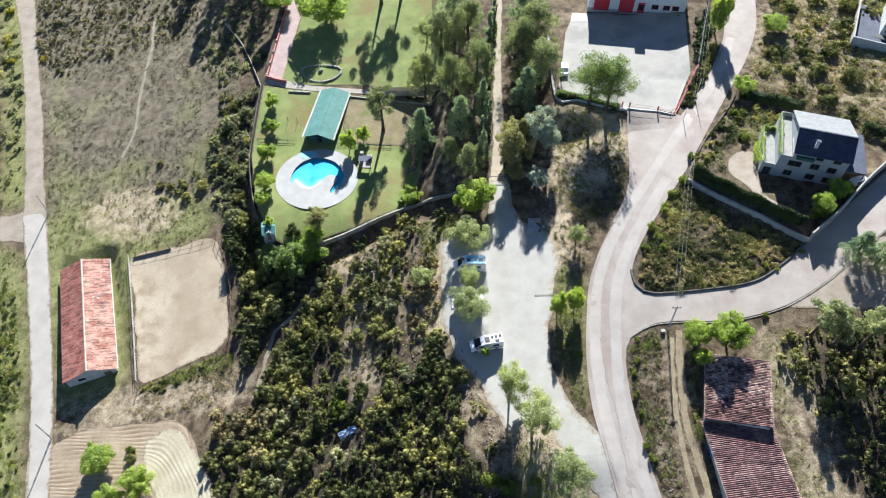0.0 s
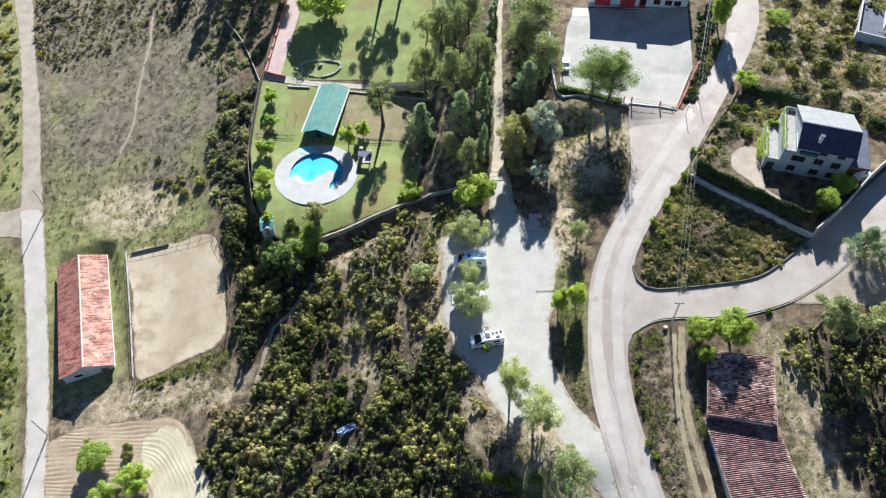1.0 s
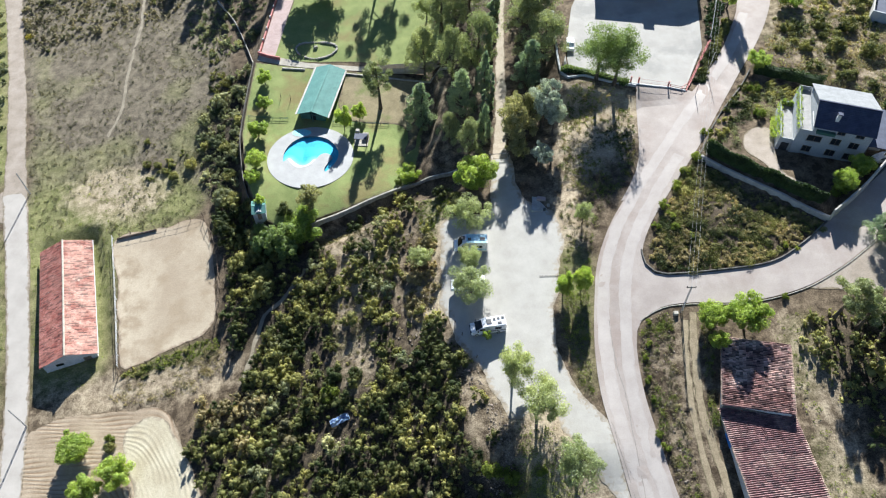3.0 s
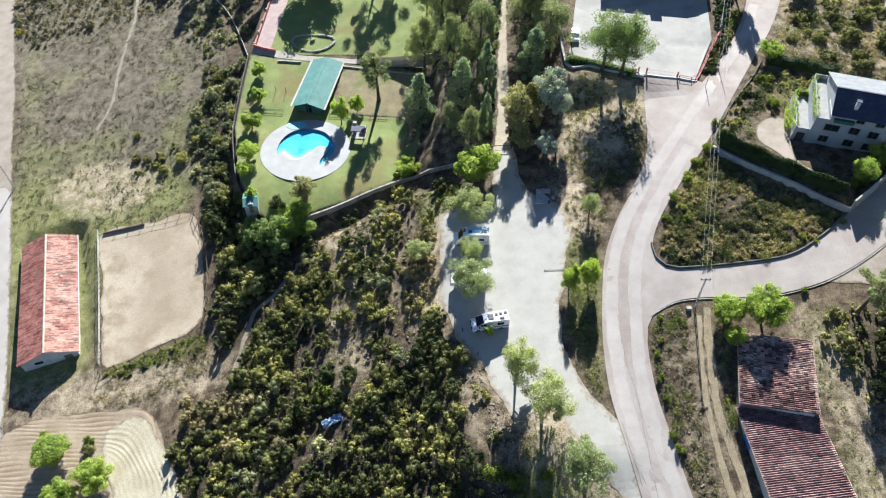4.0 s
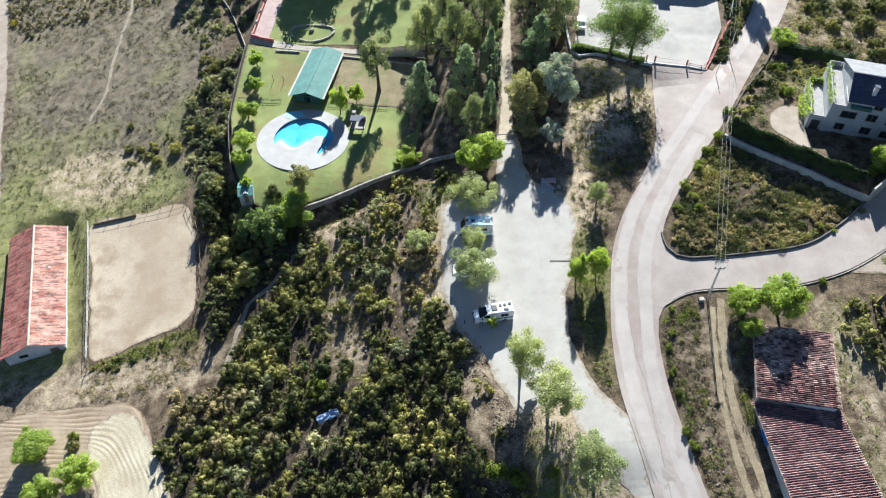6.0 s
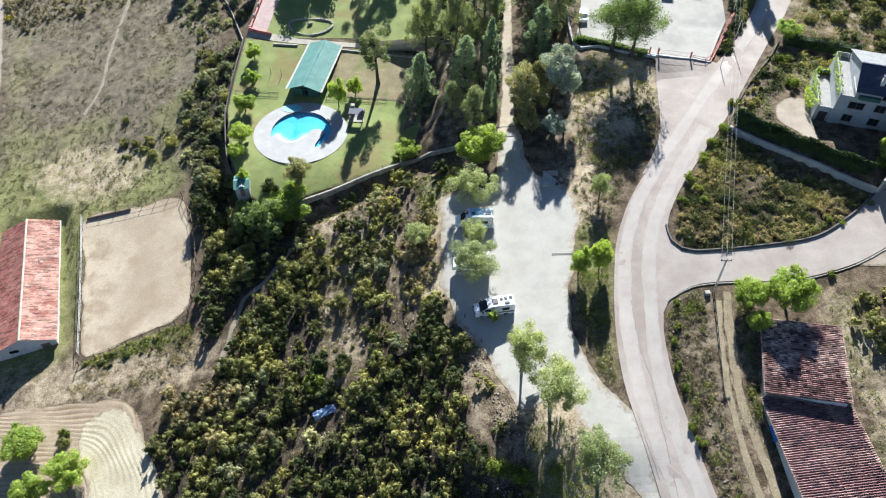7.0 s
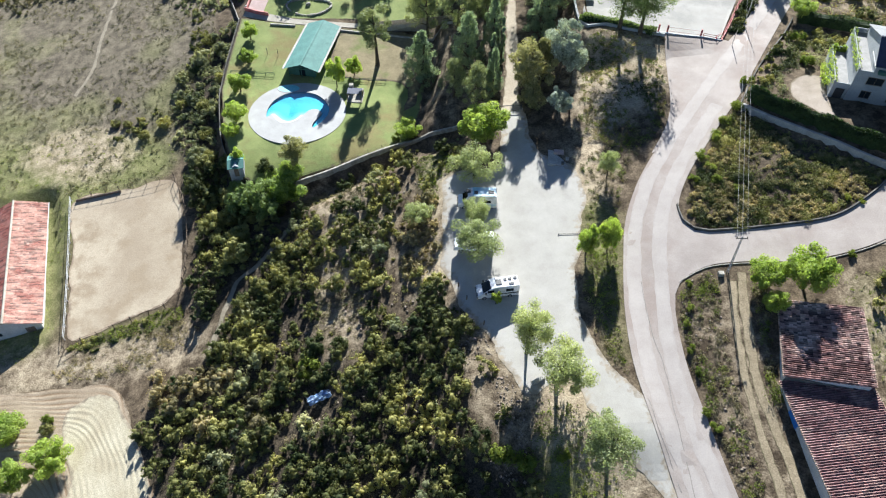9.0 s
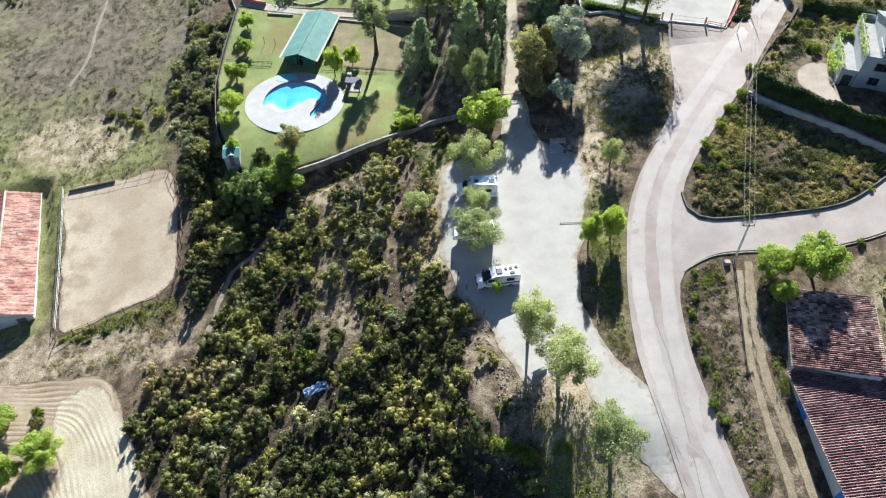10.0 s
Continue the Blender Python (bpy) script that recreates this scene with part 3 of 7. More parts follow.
YARD = np.array([(36.5, 155.5), (33, 156.5), (30, 146), (25.8, 123.4), (40.7, 118.7), (50.7, 117.0), (57.0, 130.2), (60.2, 152.0)][::-1])
APRON = np.array([(40.6, 118.4), (40.3, 115), (40.0, 112), (39.7, 109), (39.35, 105.7), (39.0, 102.5), (38.4, 98.8), (37.2, 95.2), (35.6, 92.0), (33.6, 88.6), (36.5, 90), (39, 95.5), (41.5, 101), (45, 106), (48.5, 110.8), (52.3, 115.8), (50.8, 116.7), (48.2, 117.1), (45.6, 117.5), (43, 118)])
WEST_ROAD = ragged(curve_through([(-135.5, 197.5), (-123, 169), (-113, 144), (-105.4, 123), (-99.8, 105.5), (-94.6, 92.4), (-88, 74.7), (-83.6, 61.9), (-78, 42.4), (-72, 15), (-67, 15), (-73.2, 42.3), (-78.5, 61.8),
                                  (-82.6, 74.3), (-88.8, 92), (-94.8, 108), (-100.2, 122.6), (-107.7, 143.4), (-117.7, 168), (-129.3, 197.4), (-140, 225), (-147, 225)], 1.5, True), 0.35, 3)
WEST_BRANCH = ragged(curve_through([(-122, 112), (-106, 108.5), (-99, 109.5), (-96.5, 101), (-103, 101), (-122, 104)], 1.5, True), 0.4, 4)
ARENA = ragged(curve_through([(-70, 93.5), (-60.5, 96), (-51.9, 97.3), (-48.3, 91), (-45.8, 82), (-44.3, 74), (-45.8, 70.3), (-53, 67), (-60.4, 64.0), (-62.8, 68.8), (-66, 81)], 1.2, True), 0.5, 5)
TILLED = ragged(curve_through([(-66, 55.4), (-61, 55.6), (-56, 55.8), (-51.6, 55.9), (-48.2, 53.4), (-44.3, 46.6), (-41.4, 41.8), (-38.7, 38.0), (-35, 30), (-70, 30), (-73.5, 42), (-75.8, 51.5), (-71, 54.6)], 1.2, True), 0.5, 6)
LAWN = ragged(curve_through([(-41, 141.5), (-39.1, 160), (-37.5, 176), (-36.2, 205), (8, 200), (3, 168), (0.6, 142), (-1.5, 137.4), (-20, 139.6)], 2, True), 0.25, 7)
TERRACE = np.array([(-45.2, 139.5), (-45.1, 126.5), (-44.6, 116), (-41.3, 102), (-37.2, 93.3), (-33.2, 91.2), (-25.6, 93.0), (-19.8, 95.2), (-12.8, 98.8), (-6.4, 101.2), (-5.2, 110), (-4.4, 118), (-4.2, 134), (-20, 136), (-37.5, 138.2)][::-1])
DRY_PLOT = ragged(curve_through([(-22.5, 121.5), (-22, 135.5), (-5, 133.4), (-5, 122), (-6, 112), (-8, 110), (-9, 119)], 2, True), 0.5, 8)
RAMP = np.array([(-44.3, 142.8), (-43.0, 162), (-42, 180), (-41, 204), (-36.2, 204), (-37.3, 176), (-38.9, 162), (-40.8, 141.4)][::-1])
PAVING = ragged(np.array([(-45, 140.2), (-38.5, 138.5), (-33, 137.6), (-20, 136.6), (1.2, 133.6), (1.2, 135.0), (-20, 138.1), (-33, 139.3), (-37, 140.4), (-40, 141.2), (-44.6, 142.9)]), 0.15, 9)
DRIVE = ragged(curve_through([(57.8, 97.2), (59.9, 94.4), (61.7, 90.6), (64.5, 87.3), (67.7, 84.9), (68.7, 85.9), (64.6, 89.6), (62.9, 92.0), (63.4, 98.5), (64.0, 103.2), (60.5, 103.4), (58.0, 101)], 1.0, True), 0.2, 10)
SIDE_YARD = ragged(curve_through([(60.5, 68.2), (67.2, 71.4), (73, 75.6), (79, 80), (86, 80), (90, 72), (84, 66), (73, 66), (66, 66.5)], 1.5, True), 0.5, 11)
DECK_AT, DECK_R, POOL_Z = (-28.6, 109.2), 9.3, 2.0
DECK = np.array([(DECK_AT[0] + DECK_R * math.cos(a), DECK_AT[1] + DECK_R * math.sin(a)) for a in np.linspace(0, 2 * math.pi, 73)[:-1]])
POOL = curve_through([(-34.3, 107.6), (-34.4, 110.4), (-33.5, 113.0), (-31.5, 115.0), (-28.6, 115.6), (-25.4, 114.6), (-23.1, 111.8), (-22.6, 109.4), (-23.2, 107.1), (-24.9, 104.7), (-25.2, 105.7), (-24.5, 107.6), (-23.9, 109.0), (-24.8, 110.1), (-26.3, 110.0), (-27.5, 108.2), (-28.8, 106.5), (-31.0, 105.9), (-32.6, 107.2), (-33.4, 108.4)], 0.5, True)


def strip(points, width, seed, fray=0.3):
    line = curve_through(points, 0.9)
    way = np.gradient(line, axis=0)
    way /= np.linalg.norm(way, axis=1)[:, None]
    side = np.stack([-way[:, 1], way[:, 0]], 1) * width / 2
    return ragged(np.r_[line + side, (line - side)[::-1]], fray, seed)


FOOTPATHS = [(strip(pts, w, 20 + k, fray), label) for k, (pts, w, fray, label) in enumerate((
    ([(-84.4, 177), (-82, 163.7), (-81.2, 152), (-80.1, 141), (-78.8, 133), (-80, 124)], 0.9, 0.35, "narrow trodden footpath across the heath"),
    ([(-36, 59.5), (-35.6, 64), (-34, 72.5), (-30.5, 76.2), (-27, 82)], 0.9, 0.35, "narrow footpath through the gully"),
    ([(42.0, 64.4), (40.9, 54.5), (40.6, 46.8), (42.0, 37), (43, 26)], 1.2, 0.25, "bare wheel track on the verge"),
    ([(40.7, 63.2), (39.6, 54.6), (39.2, 46.9), (39.9, 36), (41, 25)], 1.0, 0.25, "bare wheel track on the verge")))]
PAVED = [f for f, _ in FOOTPATHS] + [ROAD, PARK, FOREST_PATH, YARD, APRON, WEST_ROAD, WEST_BRANCH, ARENA, TILLED, TERRACE, RAMP, PAVING, DRIVE, LAWN, SIDE_YARD]


def near_paved(x, y, reach=1.8):
    hit = np.zeros(np.shape(x), bool)
    for o in PAVED:
        for a in range(6):
            hit |= inside(x + reach * math.cos(a * math.pi / 3), y + reach * math.sin(a * math.pi / 3), o)
        hit |= inside(x, y, o)
    return hit


FIELD = curve_through([(-128, 200), (-100, 125), (-90, 98), (-72, 95), (-55, 99), (-50, 112), (-52, 140), (-60, 170), (-66, 205)], 4, True)
GREENS = [curve_through(c, 3, True) for c in (
    [(-95, 104), (-84, 76), (-77, 60), (-74, 60), (-64, 64), (-68, 90), (-53, 98), (-55, 108), (-75, 112)],
    [(-125, 102), (-102, 100), (-98, 92), (-120, 92)],
    [(-140, 215), (-126, 180), (-116, 155), (-106, 128), (-101, 112), (-108, 112), (-118, 140), (-134, 180), (-150, 215)],
    [(-96, 92), (-89, 78), (-84, 62), (-79, 42), (-74, 20), (-84, 20), (-92, 60), (-104, 92)],
    [(-61, 64), (-52, 66.5), (-43, 69.5), (-42, 67), (-52, 63.8), (-60, 62)],
    [(12.5, 47), (18, 46), (21, 40), (22.5, 33), (12, 33)],
    [(53, 59), (60, 64), (64, 60), (58, 50), (60, 38), (70, 20), (52, 20), (55, 40)],
    [(20.5, 85), (24, 82), (27, 78), (25, 62), (25, 50), (21, 62), (22, 76)],
    [(-4.7, 94.3), (1.9, 94.1), (1.9, 89.8), (-1.6, 83.2), (-4.6, 87.9)])]
BARES = [(curve_through(c, 3, True), s) for c, s in (
    ([(-80, 114), (-66, 112), (-60, 104), (-70, 98), (-86, 104)], 0.8),
    ([(-77, 62), (-60, 63), (-61, 55), (-74, 54)], 0.5),
    ([(-68.1, 56.7), (-61.9, 61.6), (-54.2, 62.4), (-45.6, 63.7), (-38.2, 64.3), (-37.6, 58.7), (-44.6, 58.4), (-51.4, 57.6), (-59.4, 56.0)], 0.95),
    ([(13, 52), (18, 53), (21, 49), (25, 42), (28, 35), (24, 33), (19, 36), (14, 44)], 1.1),
    ([(23.5, 112), (27.5, 113), (27.5, 100), (26.5, 91), (27.5, 84), (21.5, 80), (21, 88), (23.8, 98)], 1.3),
    ([(24, 118), (36, 116), (38, 104), (30, 96), (28, 100)], 1.25),
    ([(34.5, 118), (40, 117), (40, 108), (36, 108)], 1),
    ([(51, 62.5), (59.5, 62), (62, 46), (61, 30), (56, 30), (55.5, 48), (55, 60)], 0.7),
    ([(-21.3, 75.5), (-16.3, 75.5), (-12.6, 68.6), (-11.8, 59.4), (-13.2, 54.0), (-16.6, 53.8), (-18.8, 59), (-20.6, 67.2)], 0.8),
    ([(-25.8, 91.8), (-17.5, 92.6), (-10.0, 90.2), (-7, 80.0), (-12, 74), (-18.6, 77.4), (-22.7, 82.6)], 0.7),
    ([(-7.7, 75.2), (0.7, 74.9), (1.2, 65.2), (-5.2, 64.8)], 0.85),
    ([(-3, 93), (1.5, 89), (0.6, 74), (1.5, 66), (-1.6, 66), (-2.8, 76), (-3.0, 86)], 1.2),
    ([(0.6, 62.0), (6.9, 64.5), (11.5, 54.4), (11.3, 37.4), (6.2, 37.7), (1.6, 49.1)], 0.45),
    ([(1, 66), (3, 61.5), (7, 56.5), (11, 47.8), (13, 47), (11.5, 40), (8.5, 46), (4.5, 54), (-0.5, 64)], 0.25),
    ([(-2, 104), (-2, 134), (10, 134), (9.5, 104)], 0.45),
    ([(-31.2, 49.1), (-26.2, 49.1), (-24.0, 42.9), (-29.6, 42.1)], 0.9),
    ([(-42, 69), (-38, 66), (-37, 59), (-41, 60)], 0.8),
    ([(33.5, 62), (38.5, 64), (43, 63), (44, 50), (43.5, 30), (36, 30), (34, 43), (33, 52)], 0.3),
    ([(74, 146), (70, 130), (84, 114), (96, 106), (112, 120), (112, 152), (88, 160)], 0.5))]
RUBBLE = [curve_through(c, 2, True) for c in ([(-7.7, 75.2), (0.2, 74.9), (0.8, 65.2), (-5.2, 64.8)], [(1.0, 62.0), (6.2, 60.5), (10.2, 52.4), (11.0, 38), (6.8, 38), (2.4, 50)])]
CLEARINGS = [curve_through(c, 2, True) for c in ([(-20.4, 74.5), (-16.6, 74.5), (-13.2, 68.6), (-12.4, 60), (-13.4, 54.6), (-16.4, 54.6), (-18.4, 59), (-20, 67.2)], [(-24.5, 91), (-17.5, 92), (-12, 89), (-13, 85.5), (-19, 86), (-23.7, 87)], [(-32, 89), (-26, 91.5), (-20, 94), (-8, 99.5), (4, 101), (5, 96), (-4, 95), (-12, 91.5), (-24, 86.5)])] + [curve_through([(-9, 64), (-8, 80), (-6, 95), (2, 97), (2, 60)], 2, True)] + RUBBLE
DRY_WEST = curve_through([(-44.1, 55.0), (-39.8, 56.2), (-32.2, 55.6), (-26.1, 50.6), (-25.2, 46.4), (-31.7, 46.6), (-38.6, 48.6)], 2, True)
FIELD_GREENS = [curve_through(c, 3, True) for c in ([(-100, 124), (-94, 127), (-88, 108), (-90, 98)], [(-92, 118), (-78, 124), (-70, 120), (-74, 112), (-88, 112)], [(-70, 140), (-62, 142), (-62, 134), (-70, 132)], [(-76, 150), (-66, 154), (-62, 146), (-70, 144)], [(-98, 146), (-90, 150), (-88, 140), (-96, 138)], [(-112, 160), (-106, 160), (-96, 128), (-100, 126)], [(-62, 128), (-52, 132), (-52, 112), (-58, 110), (-66, 118)])]


HILL = curve_through([(-39, 36), (-44, 46), (-36, 58), (-33, 70), (-27, 83), (-20, 93), (-8, 98.5), (0, 99), (4, 90), (-2, 86), (-3, 72), (0, 63), (5, 57), (9, 49), (11, 40), (8, 24), (-30, 24)], 3, True)
GULLY = curve_through([(-44, 138), (-50, 142), (-56, 125), (-53, 108), (-47, 96), (-43, 84), (-41, 72), (-37, 64), (-33, 72), (-28, 84), (-33, 90), (-38, 94), (-43, 104)], 3, True)
PLOT = curve_through([(48, 97), (51, 93.2), (55, 88.8), (60, 84.4), (66, 80), (63, 77), (57, 73.4), (48, 72.5), (40, 72.6), (37, 75), (38.5, 81), (44, 90)], 3, True)
EAST = curve_through([(80, 150), (72, 132), (66, 122), (84, 112), (95, 100), (112, 108), (122, 160), (90, 172)], 4, True)
WOOD = curve_through([(60.5, 62), (59, 55), (62.5, 44), (66, 32), (67, 20), (110, 15), (110, 75), (84, 64), (70, 63)], 3, True)
VERGES = [curve_through(c, 2, True) for c in ([(33.5, 62), (38.5, 64.5), (38, 50), (38.5, 36), (36, 30), (34, 43), (33, 52)], [(41.5, 64.5), (44.5, 62), (43, 50), (42, 38), (40.8, 38), (41, 50)],
                                              [(20.4, 84), (26, 92), (33, 92), (29, 84), (26.5, 76), (25, 66), (24.6, 50), (22.6, 52), (20.4, 63), (22.4, 76)], [(23, 98), (26, 116), (37, 115), (38, 100), (33, 92), (24, 93)])]
UPPER = curve_through([(-25, 72), (-22, 86), (-14, 93), (-2, 97), (0, 88), (-4, 76), (-10, 70), (-18, 70)], 2, True)
HEATH_TOP = curve_through([(-128, 197), (-76, 187), (-73, 169), (-94, 164), (-111, 160)], 4, True)
FIELD_EDGE = curve_through([(-66, 112), (-56, 124), (-54, 140), (-60, 152), (-56, 128), (-60, 112), (-68, 108)], 4, True)
DARK_COPSE = curve_through([(-69, 168), (-62, 179), (-50, 178), (-46.5, 160), (-49, 150), (-57, 147), (-64, 152)], 3, True)
HEDGEBANK = curve_through([(61.5, 116), (56, 108), (51.2, 100.5), (44.5, 91.5), (46, 91), (53, 99), (58, 104), (64, 110), (72, 112), (68, 118)], 2, True)
GROVE = curve_through([(-4, 104), (-6, 122), (-3, 136), (-4, 160), (10, 160), (9.6, 104)], 3, True)
PLANTED = np.array([(-154, 212), (-146, 186), (-92, 34), (76, 22), (92, 70), (120, 158), (20, 186), (-60, 206)])     # the hillside that is planted


def land_mesh():
    xs = np.r_[-1800, -900, -450, -260, np.arange(-180, 150.1, 1.5), 220, 400, 900, 1800]
    ys = np.r_[-1500, -700, -300, -120, -40, np.arange(0, 225.1, 1.5), 300, 500, 1000, 2000]
    X, Y = np.meshgrid(xs, ys)
    Z = lie(X, Y)
    core = (X > -181) & (X < 151) & (Y > -1) & (Y < 226)
    flat = near_paved(X, Y, 2.2)
    bumps = np.array([0.55 * noise.noise(Vector((x * 0.11, y * 0.11, 0))) + 0.28 * noise.noise(Vector((x * 0.45, y * 0.45, 7))) for x, y in zip(X.ravel(), Y.ravel())]).reshape(X.shape)
    soft_field = inside(X, Y, FIELD)
    for o in PAVED:                                         # sink the soil below sheets that lie on it
        deep = inside(X, Y, o)
        for a in range(8):
            deep &= inside(X + 1.7 * math.cos(a * math.pi / 4), Y + 1.7 * math.sin(a * math.pi / 4), o)
        Z = Z - 0.25 * deep
    Z = Z + np.where(flat | ~core, 0, np.where(soft_field, 0.35, 0.8) * bumps)
    Z = Z - 2.6 * (1 - smooth(6.4, 7.6, np.hypot(X - DECK_AT[0], Y - DECK_AT[1])))     # room for the basin
    ny, nx = X.shape
    k = np.arange(ny * nx).reshape(ny, nx)
    me = bpy.data.meshes.new("ground")
    me.from_pydata(np.stack([X, Y, Z], -1).reshape(-1, 3).tolist(), [], np.stack([k[:-1, :-1], k[:-1, 1:], k[1:, 1:], k[1:, :-1]], -1).reshape(-1, 4).tolist())
    me.polygons.foreach_set("use_smooth", [True] * len(me.polygons))
    zone = np.zeros((ny, nx, 4), np.float32)
    zone[..., 0] = soft_field
    for o in GREENS:
        zone[..., 1] = np.maximum(zone[..., 1], (0.6 if o[:, 0].min() > 45 or (o[:, 0].min() > 10 and o[:, 1].max() < 50) else 1.0) * inside(X, Y, o))
    zone[..., 1] = np.maximum(zone[..., 1], 0.2 * ((X > 66) & (Y > 104) & (X < 140)))
    for o in FIELD_GREENS:
        zone[..., 1] = np.maximum(zone[..., 1], 0.5 * inside(X, Y, o))
    for o, s in BARES:
        zone[..., 2] = np.maximum(zone[..., 2], s * inside(X, Y, o))
    # fourth zone: how much shade is painted on the soil under growth
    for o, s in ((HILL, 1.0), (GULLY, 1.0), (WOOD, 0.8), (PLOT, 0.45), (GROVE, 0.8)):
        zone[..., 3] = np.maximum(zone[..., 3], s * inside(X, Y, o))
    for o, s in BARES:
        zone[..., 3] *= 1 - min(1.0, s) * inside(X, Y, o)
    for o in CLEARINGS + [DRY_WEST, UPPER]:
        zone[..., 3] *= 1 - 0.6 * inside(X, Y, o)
    for axis in (0, 1):                                     # soften the borders
        for _ in range(4):
            zone = (np.roll(zone, 1, axis) + 2 * zone + np.roll(zone, -1, axis)) / 4
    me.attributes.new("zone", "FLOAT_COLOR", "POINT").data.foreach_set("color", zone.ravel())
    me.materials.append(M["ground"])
    return me


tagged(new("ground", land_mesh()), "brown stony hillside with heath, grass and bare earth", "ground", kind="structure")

drape("road", ROAD, 0.10, M["asphalt"], "pale worn asphalt road with a side street", "road")
for lane in ([(34.2, 18), (32.2, 27), (30.4, 36), (28.5, 44), (27.4, 54), (27.6, 64), (28.8, 73), (31.8, 82), (36, 89.5), (42, 98.5), (48.5, 108), (56, 118.5), (63, 129), (68.5, 141)], [(37.2, 18), (35.0, 27), (33.2, 36), (31.5, 44), (30.6, 54), (31.2, 64), (32.4, 73), (35.2, 81), (40, 89.5), (46, 98.5)]):
    drape("wheel_track", strip(lane, 2.0, 44, 0.3), 0.112, M["worn"], "paler worn wheel track on the asphalt", "road", cell=0.5, soft=0.95)
for seam in ([(28.5, 64.3), (28.5, 60.6), (28.8, 55.3), (29.5, 50.4), (29.8, 44.3), (30.2, 38.7), (30.5, 33.4), (31.2, 26)], [(26.7, 46.5), (27.4, 42.8), (28.1, 39.4), (29.0, 34.9)]):
    drape("tar_seam", strip(seam, 0.09, 41, 0.12), 0.124, M["tar"], "dark tar seam along the road", "road seam", cell=0.9)
drape("car_park", PARK, 0.035, M["gravel"], "pale compacted gravel car park", "car park", cell=1.0, soft=3.0)
drape("forest_path", FOREST_PATH, 0.05, M["sandpath"], "sandy footpath between pine trees", "path", cell=0.8, soft=0.8)
drape("yard", YARD, 0.08, M["concrete"], "pale concrete yard before the fire station", "yard")
drape("apron", APRON, 0.075, M["asphalt"], "concrete apron between yard gate and road", "driveway", cell=1.5)
drape("dirt_road", WEST_ROAD, 0.06, M["dirt"], "pale dirt road beside the field", "dirt road", cell=1.2, soft=0.9)
WEST_PAVED = ragged(curve_through([(-97.6, 108.6), (-100.6, 108), (-99.4, 105), (-94.3, 92.4), (-87.7, 74.7), (-83.3, 61.9), (-77.7, 42.4), (-71.7, 15), (-67.3, 15), (-73.5, 42.3), (-78.8, 61.8), (-82.9, 74.3), (-89.1, 92), (-94.8, 107)], 1.5, True), 0.2, 13)
drape("concrete_lane", WEST_PAVED, 0.09, M["lane"], "pale concrete lane beside the barn", "lane", cell=1.2, soft=0.35)
drape("dirt_branch", WEST_BRANCH, 0.05, M["dirt"], "dirt side track off the field road", "dirt road", cell=1.2, soft=1.2)
drape("riding_arena", ARENA, 0.05, M["sand"], "sandy fenced paddock with thin grass", "paddock", cell=1.2, soft=1.5)
def plough_lines(x, y):
    """Furrows that follow the field's slanting east side and bend round along its north side."""
    d = 1.3 * np.logaddexp((0.855 * x + 0.52 * y + 13.5) / 1.3, (y - 55.9) / 1.3)
    d = d + 0.22 * np.sin(y * 0.55 + x * 0.15) + 0.12 * np.sin(y * 1.3 + x * 0.7)
    return 0.020 * (0.6 + 0.4 * np.sin(0.5 * x + 0.7 * y)) * np.sin(d * 2 * math.pi / 0.8)


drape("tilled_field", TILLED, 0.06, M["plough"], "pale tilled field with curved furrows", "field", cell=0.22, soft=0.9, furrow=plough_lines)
drape("rolled_strip", ragged(curve_through([(-57.2, 51.2), (-55.4, 53.2), (-52.4, 54.4), (-49.0, 53.0), (-44.5, 46.8), (-41.2, 40.9), (-37.0, 31), (-50, 31), (-52.6, 40.6), (-55.6, 46.6)], 1.2, True), 0.5, 15), 0.12, M["palesoil"], "pale smooth strip of the tilled field", "field", cell=0.22, soft=1.8,
      furrow=plough_lines)
drape("bathing_terrace", TERRACE, 0.04, M["lawn"], "mown lawn terrace round a swimming pool", "lawn", holes=[DECK * 1.0], cell=1.5, soft=1.2)
drape("dry_plot", DRY_PLOT, 0.08, M["drygrass"], "thin dry grass under the pines", "grass", cell=1.2, soft=2.0)
drape("lawn", LAWN, 0.05, M["lawn"], "sunlit green park lawn", "lawn", cell=1.5, soft=1.0)
drape("brick_ramp", RAMP, 0.12, M["brickpath"], "brick-red paved ramp beside the lawn", "path")
drape("paving", PAVING, 0.09, M["paving"], "strip of stone paving along the lawn", "pavement")
drape("house_drive", DRIVE, 0.05, M["dirt"], "pale gravel drive beside the house", "driveway", cell=1.0, soft=1.0)
drape("side_yard", SIDE_YARD, 0.04, M["dirt"], "bare earth lay-by beside the street", "lay-by", cell=1.2, soft=1.5)


